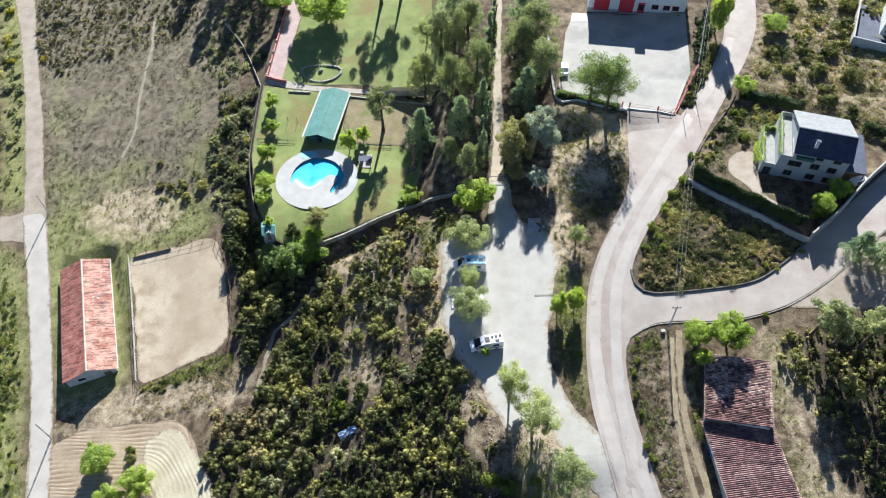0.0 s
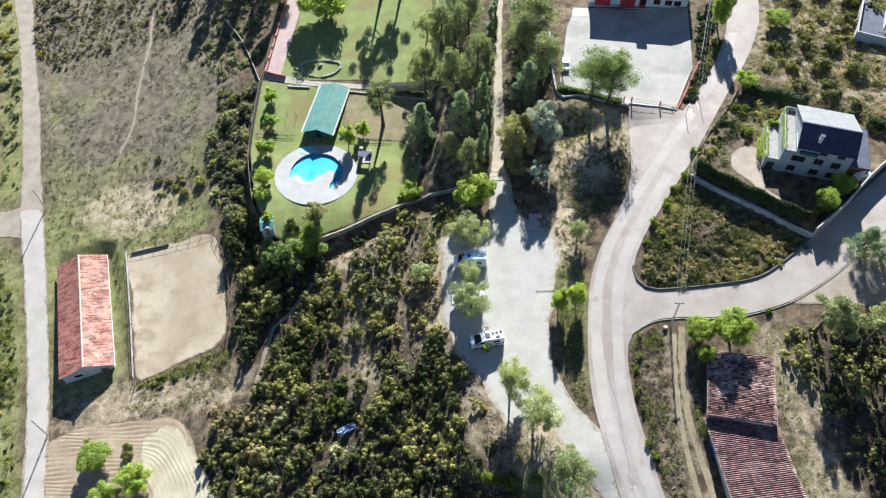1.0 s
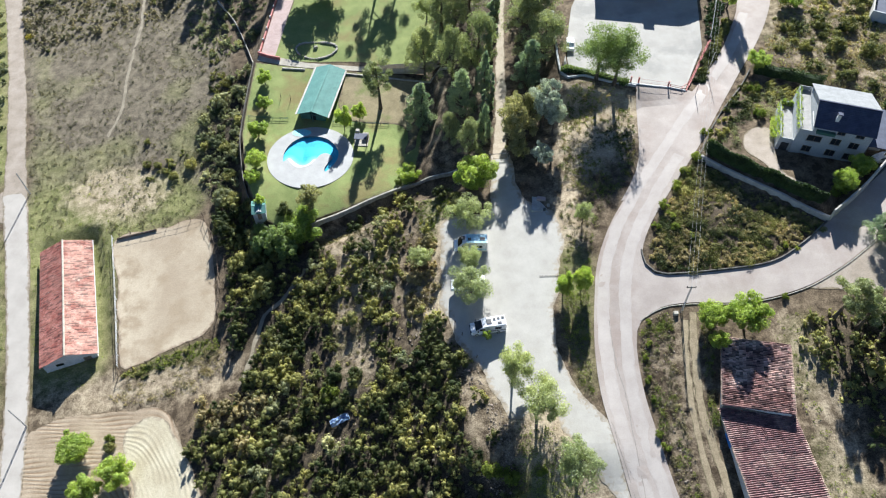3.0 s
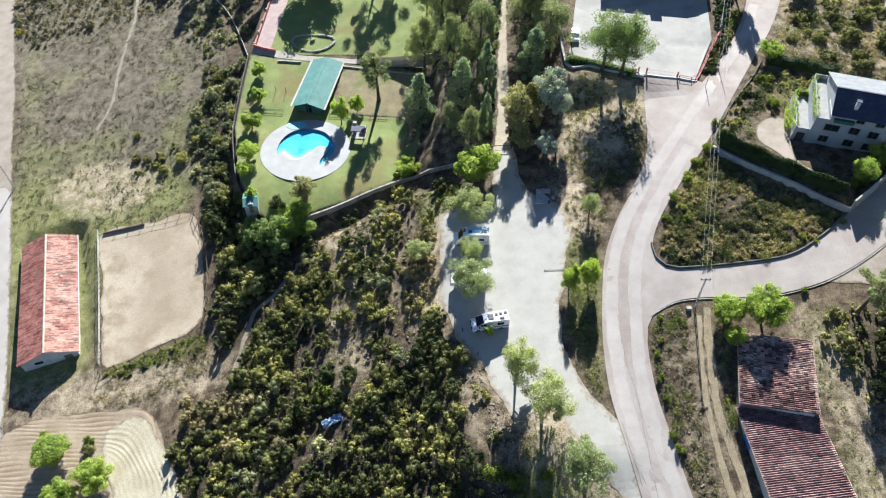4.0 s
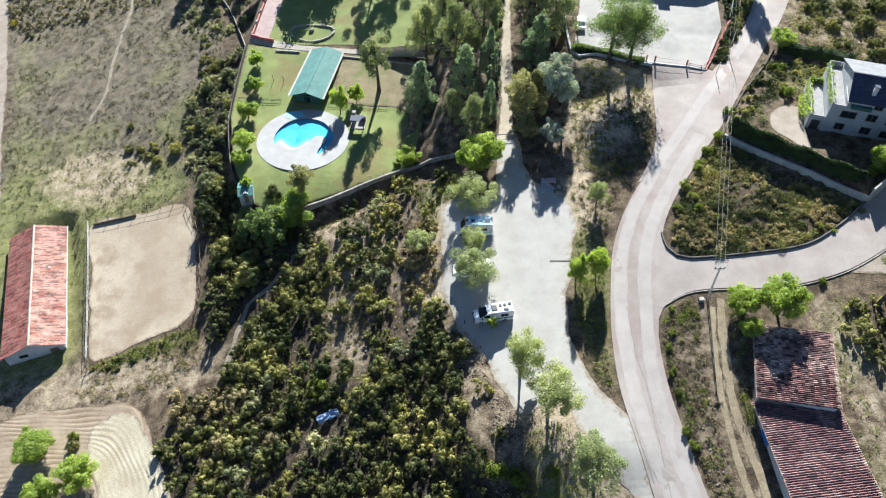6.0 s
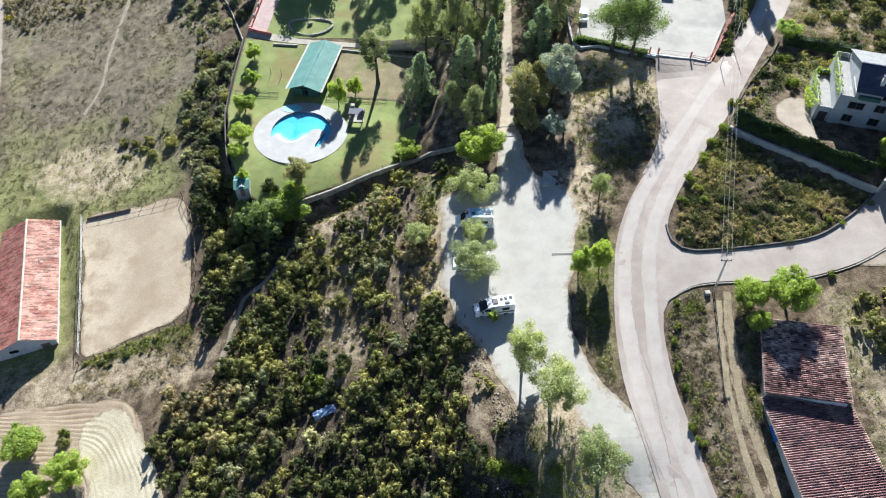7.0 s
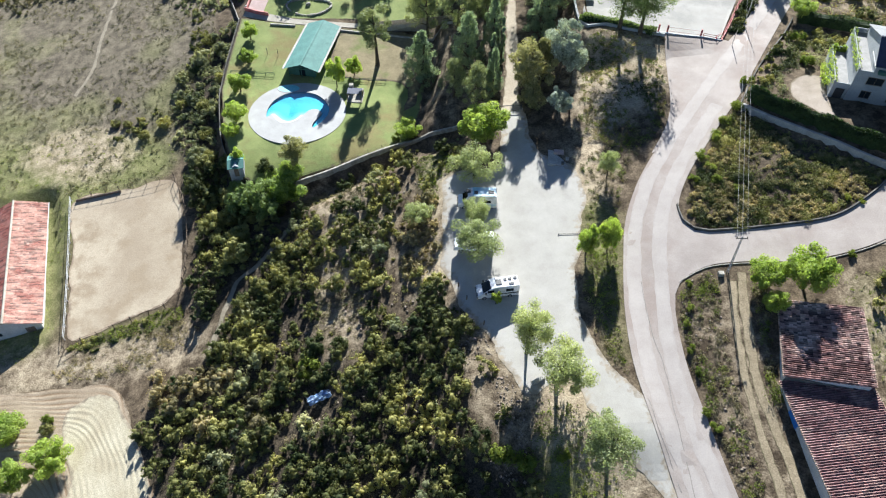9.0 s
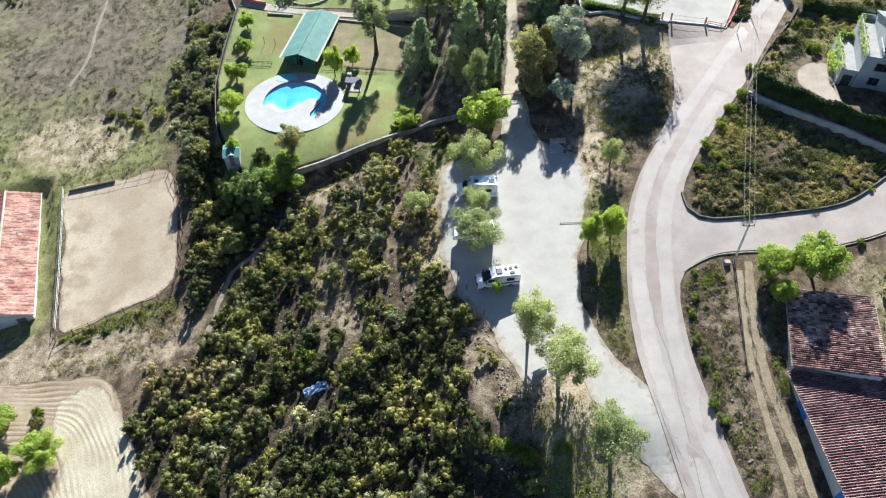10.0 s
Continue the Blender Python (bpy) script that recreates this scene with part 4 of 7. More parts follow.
# ---- swimming pool ----
def pool():
    top = thing("swimming_pool", "comma-shaped turquoise swimming pool in a round white deck", "pool", kind="structure")
    n = len(POOL)
    pts = [Vector(v) for v in DECK] + [Vector(v) for v in POOL]
    m = len(DECK)
    edges = [(i, (i + 1) % m) for i in range(m)] + [(m + i, m + (i + 1) % n) for i in range(n)]
    verts, _, faces, *_r = delaunay_2d_cdt(pts, edges, [], 1, 1e-4)
    bm = bmesh.new()
    bv = [bm.verts.new((p[0], p[1], POOL_Z + 0.10)) for p in verts]
    for f in faces:
        c = sum((Vector(verts[i]) for i in f), Vector((0, 0))) / len(f)
        if not inside(np.array([c[0]]), np.array([c[1]]), POOL)[0]:
            bm.faces.new([bv[i] for i in f])
    for face in bm.faces:
        face.normal_update()
        if face.normal.z < 0:
            face.normal_flip()
    made = bmesh.ops.extrude_edge_only(bm, edges=[e for e in bm.edges if e.is_boundary])
    for g in made["geom"]:
        if isinstance(g, bmesh.types.BMVert):
            g.co.z -= 0.5
    part("deck", bm, M["deck"], top, "round white paved pool deck")
    # basin: deep along the far rim, shallow at the beach side
    ring = np.array(POOL)
    xs, ys = np.meshgrid(np.arange(-35, -21, 0.4), np.arange(103, 116, 0.4))
    xs, ys = xs.ravel(), ys.ravel()
    keep = inside(xs, ys, ring)
    allp = np.r_[ring, np.stack([xs[keep], ys[keep]], 1)]
    verts, _, faces, *_r = delaunay_2d_cdt([Vector(v) for v in allp], [(i, (i + 1) % n) for i in range(n)], [], 1, 1e-4)
    v = np.array([tuple(p) for p in verts])
    shore = curve_through([(-33.2, 108.2), (-31.6, 106.6), (-30, 106.0), (-28.6, 106.6), (-27.6, 108.0)], 0.3)
    d = np.min(np.hypot(v[:, None, 0] - shore[None, :, 0], v[:, None, 1] - shore[None, :, 1]), axis=1)
    z = POOL_Z + 0.05 - 0.10 * smooth(0.1, 0.9, d) - 0.30 * smooth(0.8, 5.0, d)
    bm = bmesh.new()
    layer = bm.verts.layers.float.new("beach")
    bv = [bm.verts.new((x, y, c)) for (x, y), c in zip(v, z)]
    for q, away in zip(bv, d):                              # the paint is white on the beach and turns blue with depth
        q[layer] = 1 - float(smooth(0.2, 2.0, away))
    for f in faces:
        c = v[list(f)].mean(0)
        if inside(c[:1], c[1:], ring)[0]:
            bm.faces.new([bv[i] for i in f])
    for face in bm.faces:
        face.normal_update()
        if face.normal.z < 0:
            face.normal_flip()
    part("basin", bm, M["poolfloor"], top, "blue painted pool floor with a white beach")
    bm = bmesh.new()
    bm.faces.new([bm.verts.new((x, y, POOL_Z + 0.0)) for x, y in ring])
    bmesh.ops.recalc_face_normals(bm, faces=bm.faces[:])
    part("water", bm, M["water"], top, "clear turquoise water")
    bm = bmesh.new()
    for i in range(n):
        a, b = ring[i], ring[(i + 1) % n]
        q = [bm.verts.new((a[0], a[1], POOL_Z + 0.09)), bm.verts.new((b[0], b[1], POOL_Z + 0.09)), bm.verts.new((b[0], b[1], POOL_Z - 0.6)), bm.verts.new((a[0], a[1], POOL_Z - 0.6))]
        bm.faces.new(q)
    part("pool_wall", bm, M["poolblue"], top)


pool()


# ---- buildings ----
def frame_of(a, b):
    """A pose at plan point a (with height) whose x axis runs towards b."""
    t = math.degrees(math.atan2(b[1] - a[1], b[0] - a[0]))
    return pose(a[0], a[1], a[2], 0, 0, t)


def tile_slope(x0, x1, y0, z0, y1, z1, pitch=0.26, amp=0.032, rows=0.42, material=None, name="roof_slope", jitter=0.35):
    """Barrel tiles on one slope: eave along x at (y0, z0), ridge at (y1, z1); each tile is an island of its own."""
    rng = random.Random(hash((round(x0, 1), round(y0, 1), round(z1, 1))) % 1000)
    run = math.hypot(y1 - y0, z1 - z0)
    nx, ny = max(1, int(abs(x1 - x0) / pitch)), max(1, int(run / rows))
    sx = (x1 - x0) / nx
    up = Vector((0, y1 - y0, z1 - z0)) / run
    out = Vector((1, 0, 0)).cross(up)
    if out.z < 0:
        out = -out
    verts, faces, tones = [], [], []
    for i in range(nx):
        left, shade = 0, 0.5
        for j in range(ny):
            if left == 0:                                   # tiles of one firing lie in short runs up the slope
                left = rng.randint(1, 4 if jitter < 0.5 else 2)
                shade = rng.uniform(0.52, 0.68) if rng.random() < 0.74 else rng.uniform(0.0, 0.25)
            left -= 1
            tones += [min(1.0, max(0.0, shade + rng.gauss(0, 0.05)))] * 10
            a, b = j / ny * run, min(run, (j + 1.15) / ny * run)
            lift0, lift1 = 0.03 + 0.015 * rng.random(), 0.0
            turn = (rng.random() - 0.5) * jitter * 0.12
            k = len(verts)
            for s, lift in ((a, lift0), (b, lift1)):
                p = Vector((x0 + (i + 0.5) * sx + turn * (1 if s == a else -1), y0, z0)) + up * s + out * (lift + 0.02)
                for u, w in ((-0.5, 0.0), (-0.28, amp), (0.0, amp * 1.5), (0.28, amp), (0.5, 0.0)):
                    verts.append(p + Vector((u * sx * 1.02, 0, 0)) + out * w)
            for c in range(4):
                faces.append((k + c, k + c + 1, k + c + 6, k + c + 5))
    me = mesh_of(name, verts, faces, material)
    me.attributes.new("tone", "FLOAT", "POINT").data.foreach_set("value", np.array(tones, np.float32))
    return me


def gable_walls(length, width, low, high, door=None):
    """Walls of a gabled block: x along the ridge, y across; one closed shell."""
    bm = bmesh.new()
    ends = []
    for x in (0, length):
        ends.append([bm.verts.new((x, *c)) for c in ((0, -1.2), (width, -1.2), (width, low), (width / 2, high), (0, low))])
    bm.faces.new(ends[0][::-1])
    bm.faces.new(ends[1])
    for i in range(5):
        j = (i + 1) % 5
        bm.faces.new((ends[0][i], ends[0][j], ends[1][j], ends[1][i]))
    bmesh.ops.recalc_face_normals(bm, faces=bm.faces[:])
    return bm


def window(parent, m, w, hgt, name="window", depth=0.12, frame_material=None, shutter=False):
    """A window with frame, sill and a dark pane, set on a wall: x along the wall, z up, -y outwards."""
    bm = bmesh.new()
    add_box(bm, -w / 2 - 0.08, w / 2 + 0.08, -0.04, 0.06, -0.08, 0)
    add_box(bm, -w / 2 - 0.08, w / 2 + 0.08, -0.04, 0.06, hgt, hgt + 0.08)
    add_box(bm, -w / 2 - 0.08, -w / 2, -0.04, 0.06, 0, hgt)
    add_box(bm, w / 2, w / 2 + 0.08, -0.04, 0.06, 0, hgt)
    add_box(bm, -0.03, 0.03, -0.03, 0.04, 0, hgt)
    f = part(name, bm, frame_material or M["wood"], parent)
    f.matrix_basis = m
    part("pane", box(-w / 2, w / 2, -0.012, 0.02, 0, hgt), M["glass"], f)
    part("sill", box(-w / 2 - 0.15, w / 2 + 0.15, -0.14, 0.05, -0.14, -0.085), M["kerb"], f)
    return f


def barn():
    """Long low barn with a two-sided clay roof and white walls; x runs along the ridge, away from the near gable."""
    base = -11.3
    a, b = (-75.7, 64.0, base), (-85.4, 91.8, base)
    t = thing("barn", "long low white barn with a weathered pinkish clay tile roof", "barn", frame_of(a, b))
    L, W, low, high = 28.5, 9.7, 2.4, 4.35
    # y is to the left of the ridge's way, so the block lies on the negative side
    bm = gable_walls(L, -W, low, high)
    part("wall", bm, M["render_white"], t, "white rendered walls")
    over = 0.45
    k = (high - low) / (W / 2)
    # west slope: shade is partly put into a redder copy of the tile
    part("roof_west", tile_slope(-over, L + over, over, low - over * k + 0.05, -W / 2, high + 0.05, material=M["tile_pink_shaded"], name="roof_west"), None, t, "deep red clay tile slope with its shade in the colour")
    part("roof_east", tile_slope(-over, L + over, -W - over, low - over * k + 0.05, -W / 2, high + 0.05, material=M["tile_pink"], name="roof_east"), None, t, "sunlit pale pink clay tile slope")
    part("ridge", tube([(x, -W / 2, high + 0.1 + 0.02 * math.sin(x)) for x in np.linspace(-over, L + over, 14)], [0.2] * 14, 8), M["paving"], t, "cream mortared ridge tiles")
    part("eave_edge", box(-over, L + over, -W - over - 0.16, -W - over + 0.1, low - over * k + 0.02, low - over * k + 0.09), M["render_white"], t, "white sheet flashing along the eave")
    bm = bmesh.new()
    add_box(bm, -over, L + over, over - 0.14, over - 0.02, low - over * k - 0.12, low - over * k + 0.02)
    part("gutter", bm, M["metal"], t)
    bm = bmesh.new()
    add_box(bm, -over, L + over, -W - over + 0.02, -W - over + 0.14, low - over * k - 0.12, low - over * k + 0.02)
    part("gutter", bm, M["metal"], t)
    bm = bmesh.new()
    add_box(bm, -0.06, 0.0, -3.6, -2.2, 1.0, 1.7)
    part("vent_opening", bm, M["glass"], t)
    bm = bmesh.new()
    add_box(bm, -0.07, 0.0, -8.6, -7.2, -0.4, 1.6)
    part("door", bm, M["wood"], t)
    return t


barn()


def cabin():
    """Green-roofed bathing house: x along the ridge from the pool side."""
    a, b = (-32.0, 121.3, 2.05), (-29.5, 137.7, 2.05)
    t = thing("bathing_house", "long timber bathing house with a green metal roof beside the pool", "pool house", frame_of(a, b))
    L, W, low, high = 15.7, 5.6, 2.1, 3.05
    part("wall", gable_walls(L, -W, low, high), M["greenwall"], t, "dark green boarded walls")
    over, k = 0.75, (high - low) / (W / 2)
    for side, name in ((1, "roof_west"), (-1, "roof_east")):
        y_e = over if side > 0 else -W - over
        z_e = low - over * k + 0.06
        run = math.hypot(W / 2 + over, high + 0.06 - z_e)
        n = int((L + 1.2) / 0.5)
        verts, faces = [], []
        for i in range(n + 1):
            x = -0.7 + (L + 1.2) * i / n
            for y, z in ((y_e, z_e), (-W / 2, high + 0.06)):
                for q, dz in ((0.0, 0.0), (0.05, 0.014), (0.10, 0.014), (0.15, 0.0)):
                    verts.append((x + q, y, z + dz))
        for i in range(n + 1):
            for q in range(3):
                faces.append((8 * i + q, 8 * i + q + 1, 8 * i + q + 5, 8 * i + q + 4))
            if i < n:
                faces.append((8 * i + 3, 8 * i + 8, 8 * i + 12, 8 * i + 7))
        part(name, mesh_of(name, verts, faces, M["greenroof"]), None, t, "ribbed green metal roof slope")
        part("eave_gutter", box(-0.7, L + 0.5, y_e - (0.0 if side > 0 else 0.4), y_e + (0.4 if side > 0 else 0.0), z_e - 0.08, z_e - 0.01), M["kerb"], t, "pale wide eave strip")
    part("ridge_cap", box(-0.7, L + 0.5, -W / 2 - 0.15, -W / 2 + 0.15, high + 0.08, high + 0.14), M["greenroof"], t)
    for y in (-0.25, -W + 0.25, -W / 2):
        part("post", box(-0.62, -0.5, y - 0.06, y + 0.06, -0.1, low + (0.1 if y > -W / 2 + 0.5 or y < -W / 2 - 0.5 else 1.1)), M["greenwall"], t)
    part("tie_beam", box(-0.64, -0.48, -W, 0, low - 0.1, low + 0.06), M["greenwall"], t)
    part("doorway", box(-0.03, 0.0, -3.4, -2.2, 0, 2.0), M["glass"], t)
    for x in (3.5, 8.0, 12.5):
        window(t, Matrix.Translation((x, -W - 0.01, 1.0)), 1.4, 0.8)
    return t


cabin()


def old_shed():
    """Two-part old barn with one-way sloped barrel-tile roofs."""
    def block(name, a, b, depth, wall_top, fall, label, tiles):
        z = h((a[0] + b[0]) / 2, (a[1] + b[1]) / 2)
        t = thing(name, label, "barn", frame_of((a[0], a[1], z), b))
        L = math.hypot(b[0] - a[0], b[1] - a[1])
        top = wall_top - z
        bm = bmesh.new()
        v = [[bm.verts.new((x, y, c)) for y, c in ((0, -1.5), (depth, -1.5), (depth, top + fall), (0, top))] for x in (0, L)]
        bm.faces.new(v[0][::-1])
        bm.faces.new(v[1])
        for i in range(4):
            bm.faces.new((v[0][i], v[0][(i + 1) % 4], v[1][(i + 1) % 4], v[1][i]))
        bmesh.ops.recalc_face_normals(bm, faces=bm.faces[:])
        part("wall", bm, M["render_white"], t, "whitewashed walls")
        part("roof", tile_slope(-0.25, L + 0.25, 0.35, top + 0.04 - 0.35 * fall / 10, depth - 0.3, top + fall * 1.03 + 0.04, pitch=0.31, amp=0.125, rows=0.5, material=tiles, name="roof", jitter=0.8), None, t, "old weathered barrel-tile roof")
        rng = random.Random(len(name))
        for end, y, z in (("eave", 0.3, top + 0.06), ("top", depth - 0.2, top + fall * 1.02 + 0.1)):
            bm = bmesh.new()
            x = -0.2
            while x < L + 0.1:
                dz = rng.uniform(0, 0.06)
                add_box(bm, x, x + 0.17, y - 0.22, y + 0.22, z - 0.06, z + 0.06 + dz)
                x += 0.30
            part("verge_tiles", bm, M["verge"], t, "row of pale tile ends")
        return t, L, top

    # x runs down the long west wall, towards the viewer; y to the left of it is eastward
    upper, L, top = block("old_barn", (43.2, 47.6), (45.9, 59.2), -9.6, 10.6, 1.4, "old whitewashed barn with a weathered barrel-tile roof", M["tile_dark"])
    # the step wall's shaded face is put into a dark material
    part("parapet", box(-0.12, -0.02, -9.6, 0.05, -1.0, top + 0.0), M["darkstone"], upper, "dividing wall with its shade put into a dark colour")
    lower, L, top = block("old_barn_wing", (44.6, 29.5), (43.0, 47.2), -9.8, 9.5, 1.3, "lower barn wing with blue doors and dark tile roof", M["tile_red"])
    for x in (L - 4.4, 2.2):
        part("blue_door", box(x - 1.1, x + 1.1, -0.02, 0.07, -1.4, top - 0.55), M["bluepaint"], lower, "bright blue painted door")


old_shed()


def fire_station():
    a, b = (36.6, 156.0, 14.7), (60.2, 152.6, 14.7)
    t = thing("fire_station", "white fire station with red roller doors", "building", frame_of(a, b))
    L, D, H = 23.8, 13.0, 7.5
    part("wall", box(0, L, 0, D, -0.8, H), M["bright_white"], t, "white rendered walls")
    part("plinth", box(-0.06, L + 0.06, -0.06, D, -0.8, 0.5), M["render_grey"], t, "grey plinth")
    part("parapet", box(-0.15, L + 0.15, -0.15, D + 0.15, H, H + 0.35), M["kerb"], t)
    # unseen roof block, sized from the bump in the yard's shadow
    part("tower", box(10.6, 13.0, 2.5, 5, H, H + 3.0), M["render_white"], t, "unseen white roof block, added for the bump in the shadow")
    for x0, x1 in ((1.4, 5.2), (7.6, 11.2)):
        d = part("roller_door", box(x0, x1, -0.08, 0.02, 0.0, 4.4), M["redpaint"], t, "red roller door")
        for k in range(1, 9):
            part("slat_line", box(x0, x1, -0.11, -0.081, k * 0.48, k * 0.48 + 0.05), M["redpaint"], d)
    d = part("door", box(12.2, 13.9, -0.07, 0.02, 0.0, 2.9), M["redpaint"], t, "red entrance door")
    part("pane", box(12.45, 13.65, -0.1, -0.06, 0.9, 2.4), M["glass"], d)
    for x in (16.4, 19.2, 21.4):
        window(t, Matrix.Translation((x, -0.03, 1.5)), 1.5, 1.1, frame_material=M["redpaint"])
    return t


fire_station()


HOUSE_AT = (67.1, 96.15, 16.4), (77.4, 93.1, 16.4)


def house():
    """Grey three-storey house with a slate gable roof; x along the facade, y to the back."""
    t = thing("house", "grey three-storey house with a dark slate gable roof and planted terraces", "house", frame_of(*HOUSE_AT))
    L, D, low, high, crest = 10.4, 12.0, 7.0, 9.6, 3.9
    bm = bmesh.new()
    ends = [[bm.verts.new((x, *c)) for c in ((0, -1.5), (D, -1.5), (D, low), (crest, high), (0, low))] for x in (0.4, L)]
    bm.faces.new(ends[0][::-1])
    bm.faces.new(ends[1])
    for i in range(5):
        bm.faces.new((ends[0][i], ends[0][(i + 1) % 5], ends[1][(i + 1) % 5], ends[1][i]))
    bmesh.ops.recalc_face_normals(bm, faces=bm.faces[:])
    part("wall", bm, M["render_grey"], t, "grey rendered walls")
    for (y0, z0), name in (((-0.35, low - 0.1), "roof_front"), ((D + 0.3, low - 0.0), "roof_back")):
        y1, z1 = crest, high + 0.1
        verts, faces = [], []
        rows = 16
        for j in range(rows):                               # each course stands a little proud of the next
            for u, dz in ((j / rows, 0.08), ((j + 1) / rows - 0.004, 0.02)):
                for x in (0.1, L + 0.4):
                    for thick in (0, 1):
                        verts.append((x, y0 + (y1 - y0) * u, z0 + (z1 - z0) * u + (dz if thick else -0.08)))
        for j in range(2 * rows - 1):
            k = 4 * j
            faces += [(k + 1, k + 3, k + 7, k + 5), (k, k + 4, k + 6, k + 2), (k, k + 1, k + 5, k + 4), (k + 2, k + 6, k + 7, k + 3)]
        faces += [(0, 2, 3, 1), (8 * rows - 4, 8 * rows - 3, 8 * rows - 1, 8 * rows - 2)]
        # the sun's glare on the back slope is put into a paler material
        part(name, mesh_of(name, verts, faces, M["slate" if name == "roof_front" else "palegrey"]), None, t, "overlapping courses of dark slate" if name == "roof_front" else "pale back slope, sun glare put into its colour")
    part("ridge", box(0.1, L + 0.4, crest - 0.15, crest + 0.15, high + 0.12, high + 0.24), M["slate"], t)
    part("verge", prism([(0.0, -0.35), (0.095, -0.35), (0.095, crest), (0.0, crest)], low - 0.2, low + 0.05), M["render_white"], t)
    c = part("chimney", box(3.4, 4.0, 1.0, 1.6, 7.2, 9.4, 0.03), M["render_white"], t, "white chimney")
    part("chimney_cap", box(3.3, 4.1, 0.9, 1.7, 9.42, 9.55), M["slate"], c)
    part("awning", box(0.9, 4.1, -0.75, -0.02, 5.75, 6.3), M["greenwall"], t, "green awning under the eave")
    for x, z, w, tall in ((1.3, 3.5, 2.3, 1.2), (4.95, 3.6, 1.5, 1.25), (8.1, 3.45, 1.5, 1.25), (0.85, 0.9, 1.4, 1.2), (5.0, 0.9, 1.5, 1.25), (8.2, 0.8, 1.5, 1.25), (5.1, 6.0, 1.2, 0.7), (8.3, 6.0, 1.3, 0.7)):
        window(t, Matrix.Translation((x, -0.01, z)), w, tall)
    # two terraces step down on the west side
    for k, (x0, x1, y0, y1, z) in enumerate(((-1.8, 0.39, -0.002, 12.4, 5.3), (-4.2, -1.81, 0.3, 10.8, 2.3))):
        tr = part("terrace", box(x0, x1, y0, y1, -1.6, z), M["render_grey"], t, "flat terrace block with pale floor")
        part("terrace_floor", box(x0 + 0.05, x1 - 0.05, y0 + 0.05, y1 - 0.05, z + 0.004, z + 0.05), M["terrace"], tr)
        part("rail", box(x0, x0 + 0.12, y0, y1, z, z + 0.75), M["render_grey"], tr)
        part("rail", box(x0, x1, y0, y0 + 0.12, z, z + 0.4), M["render_grey"], tr)
        part("rail", box(x0, x1, y1 - 0.12, y1, z, z + 0.85), M["render_grey"], tr)
    # flush black panel; the shade of a recessed doorway is its colour
    part("garage_door", box(-3.6, -2.2, 0.24, 0.299, -0.4, 1.7), M["plastic"], t, "black panel with a doorway's shade in its colour")
    part("side_roof", box(L + 0.3, L + 4.2, 0.8, 12.2, 3.9, 4.08), M["slate"], t, "flat dark lean-to roof")
    part("side_wall", box(L + 0.01, L + 3.9, 4.0, 11.8, -1.5, 3.9), M["render_grey"], t)
    for x in (L + 0.5, L + 3.8):
        part("post", box(x, x + 0.2, 1.0, 1.2, -1.0, 3.9), M["wood"], t)
    return t


house()


def far_house():
    a, b = (93.0, 134.4, 20.6), (104.5, 129.0, 20.6)
    t = thing("villa", "pale villa with a red tile roof and a walled terrace", "house", frame_of(a, b))
    part("terrace_wall", box(0, 12.5, 0, 0.3, -2.5, 1.3), M["render_grey"], t, "pale garden wall")
    part("terrace_wall", box(0, 0.3, 0.3, 16, -2.5, 1.3), M["kerb"], t, "pale garden wall")
    part("terrace_floor", box(0.3, 20, 0.3, 16, -2.5, 0.02), M["slate"], t)
    part("wall", box(5.5, 16, 5, 16, 0, 4.6), M["render_white"], t, "pale rendered walls")
    part("roof", tile_slope(5, 16.6, 4.4, 4.3, 11, 6.6, material=M["tile_pink"], name="roof", pitch=0.35, rows=0.6), None, t, "red clay tile roof")
    part("roof_back", tile_slope(5, 16.6, 16.6, 4.3, 11, 6.6, material=M["tile_pink"], name="roof_back", pitch=0.35, rows=0.6), None, t)
    for x in (7.0, 9.5):
        window(t, Matrix.Translation((x, 4.98, 1.2)), 1.3, 1.4)
    part("awning_table", box(4.4, 7.0, 2.2, 3.8, 0.9, 1.0), M["darkiron"], t)


far_house()


# ---- vehicles ----
def wheel(parent, x, y, r=0.34):
    ty = part("tyre", tube([(x, y - 0.11, r), (x, y - 0.08, r), (x, y + 0.08, r), (x, y + 0.11, r)], [r * 0.9, r, r, r * 0.9], 16), M["rubber"], parent)
    part("rim", tube([(x, y - 0.125, r), (x, y + 0.125, r)], [r * 0.6, r * 0.6], 12), M["steel"], ty)


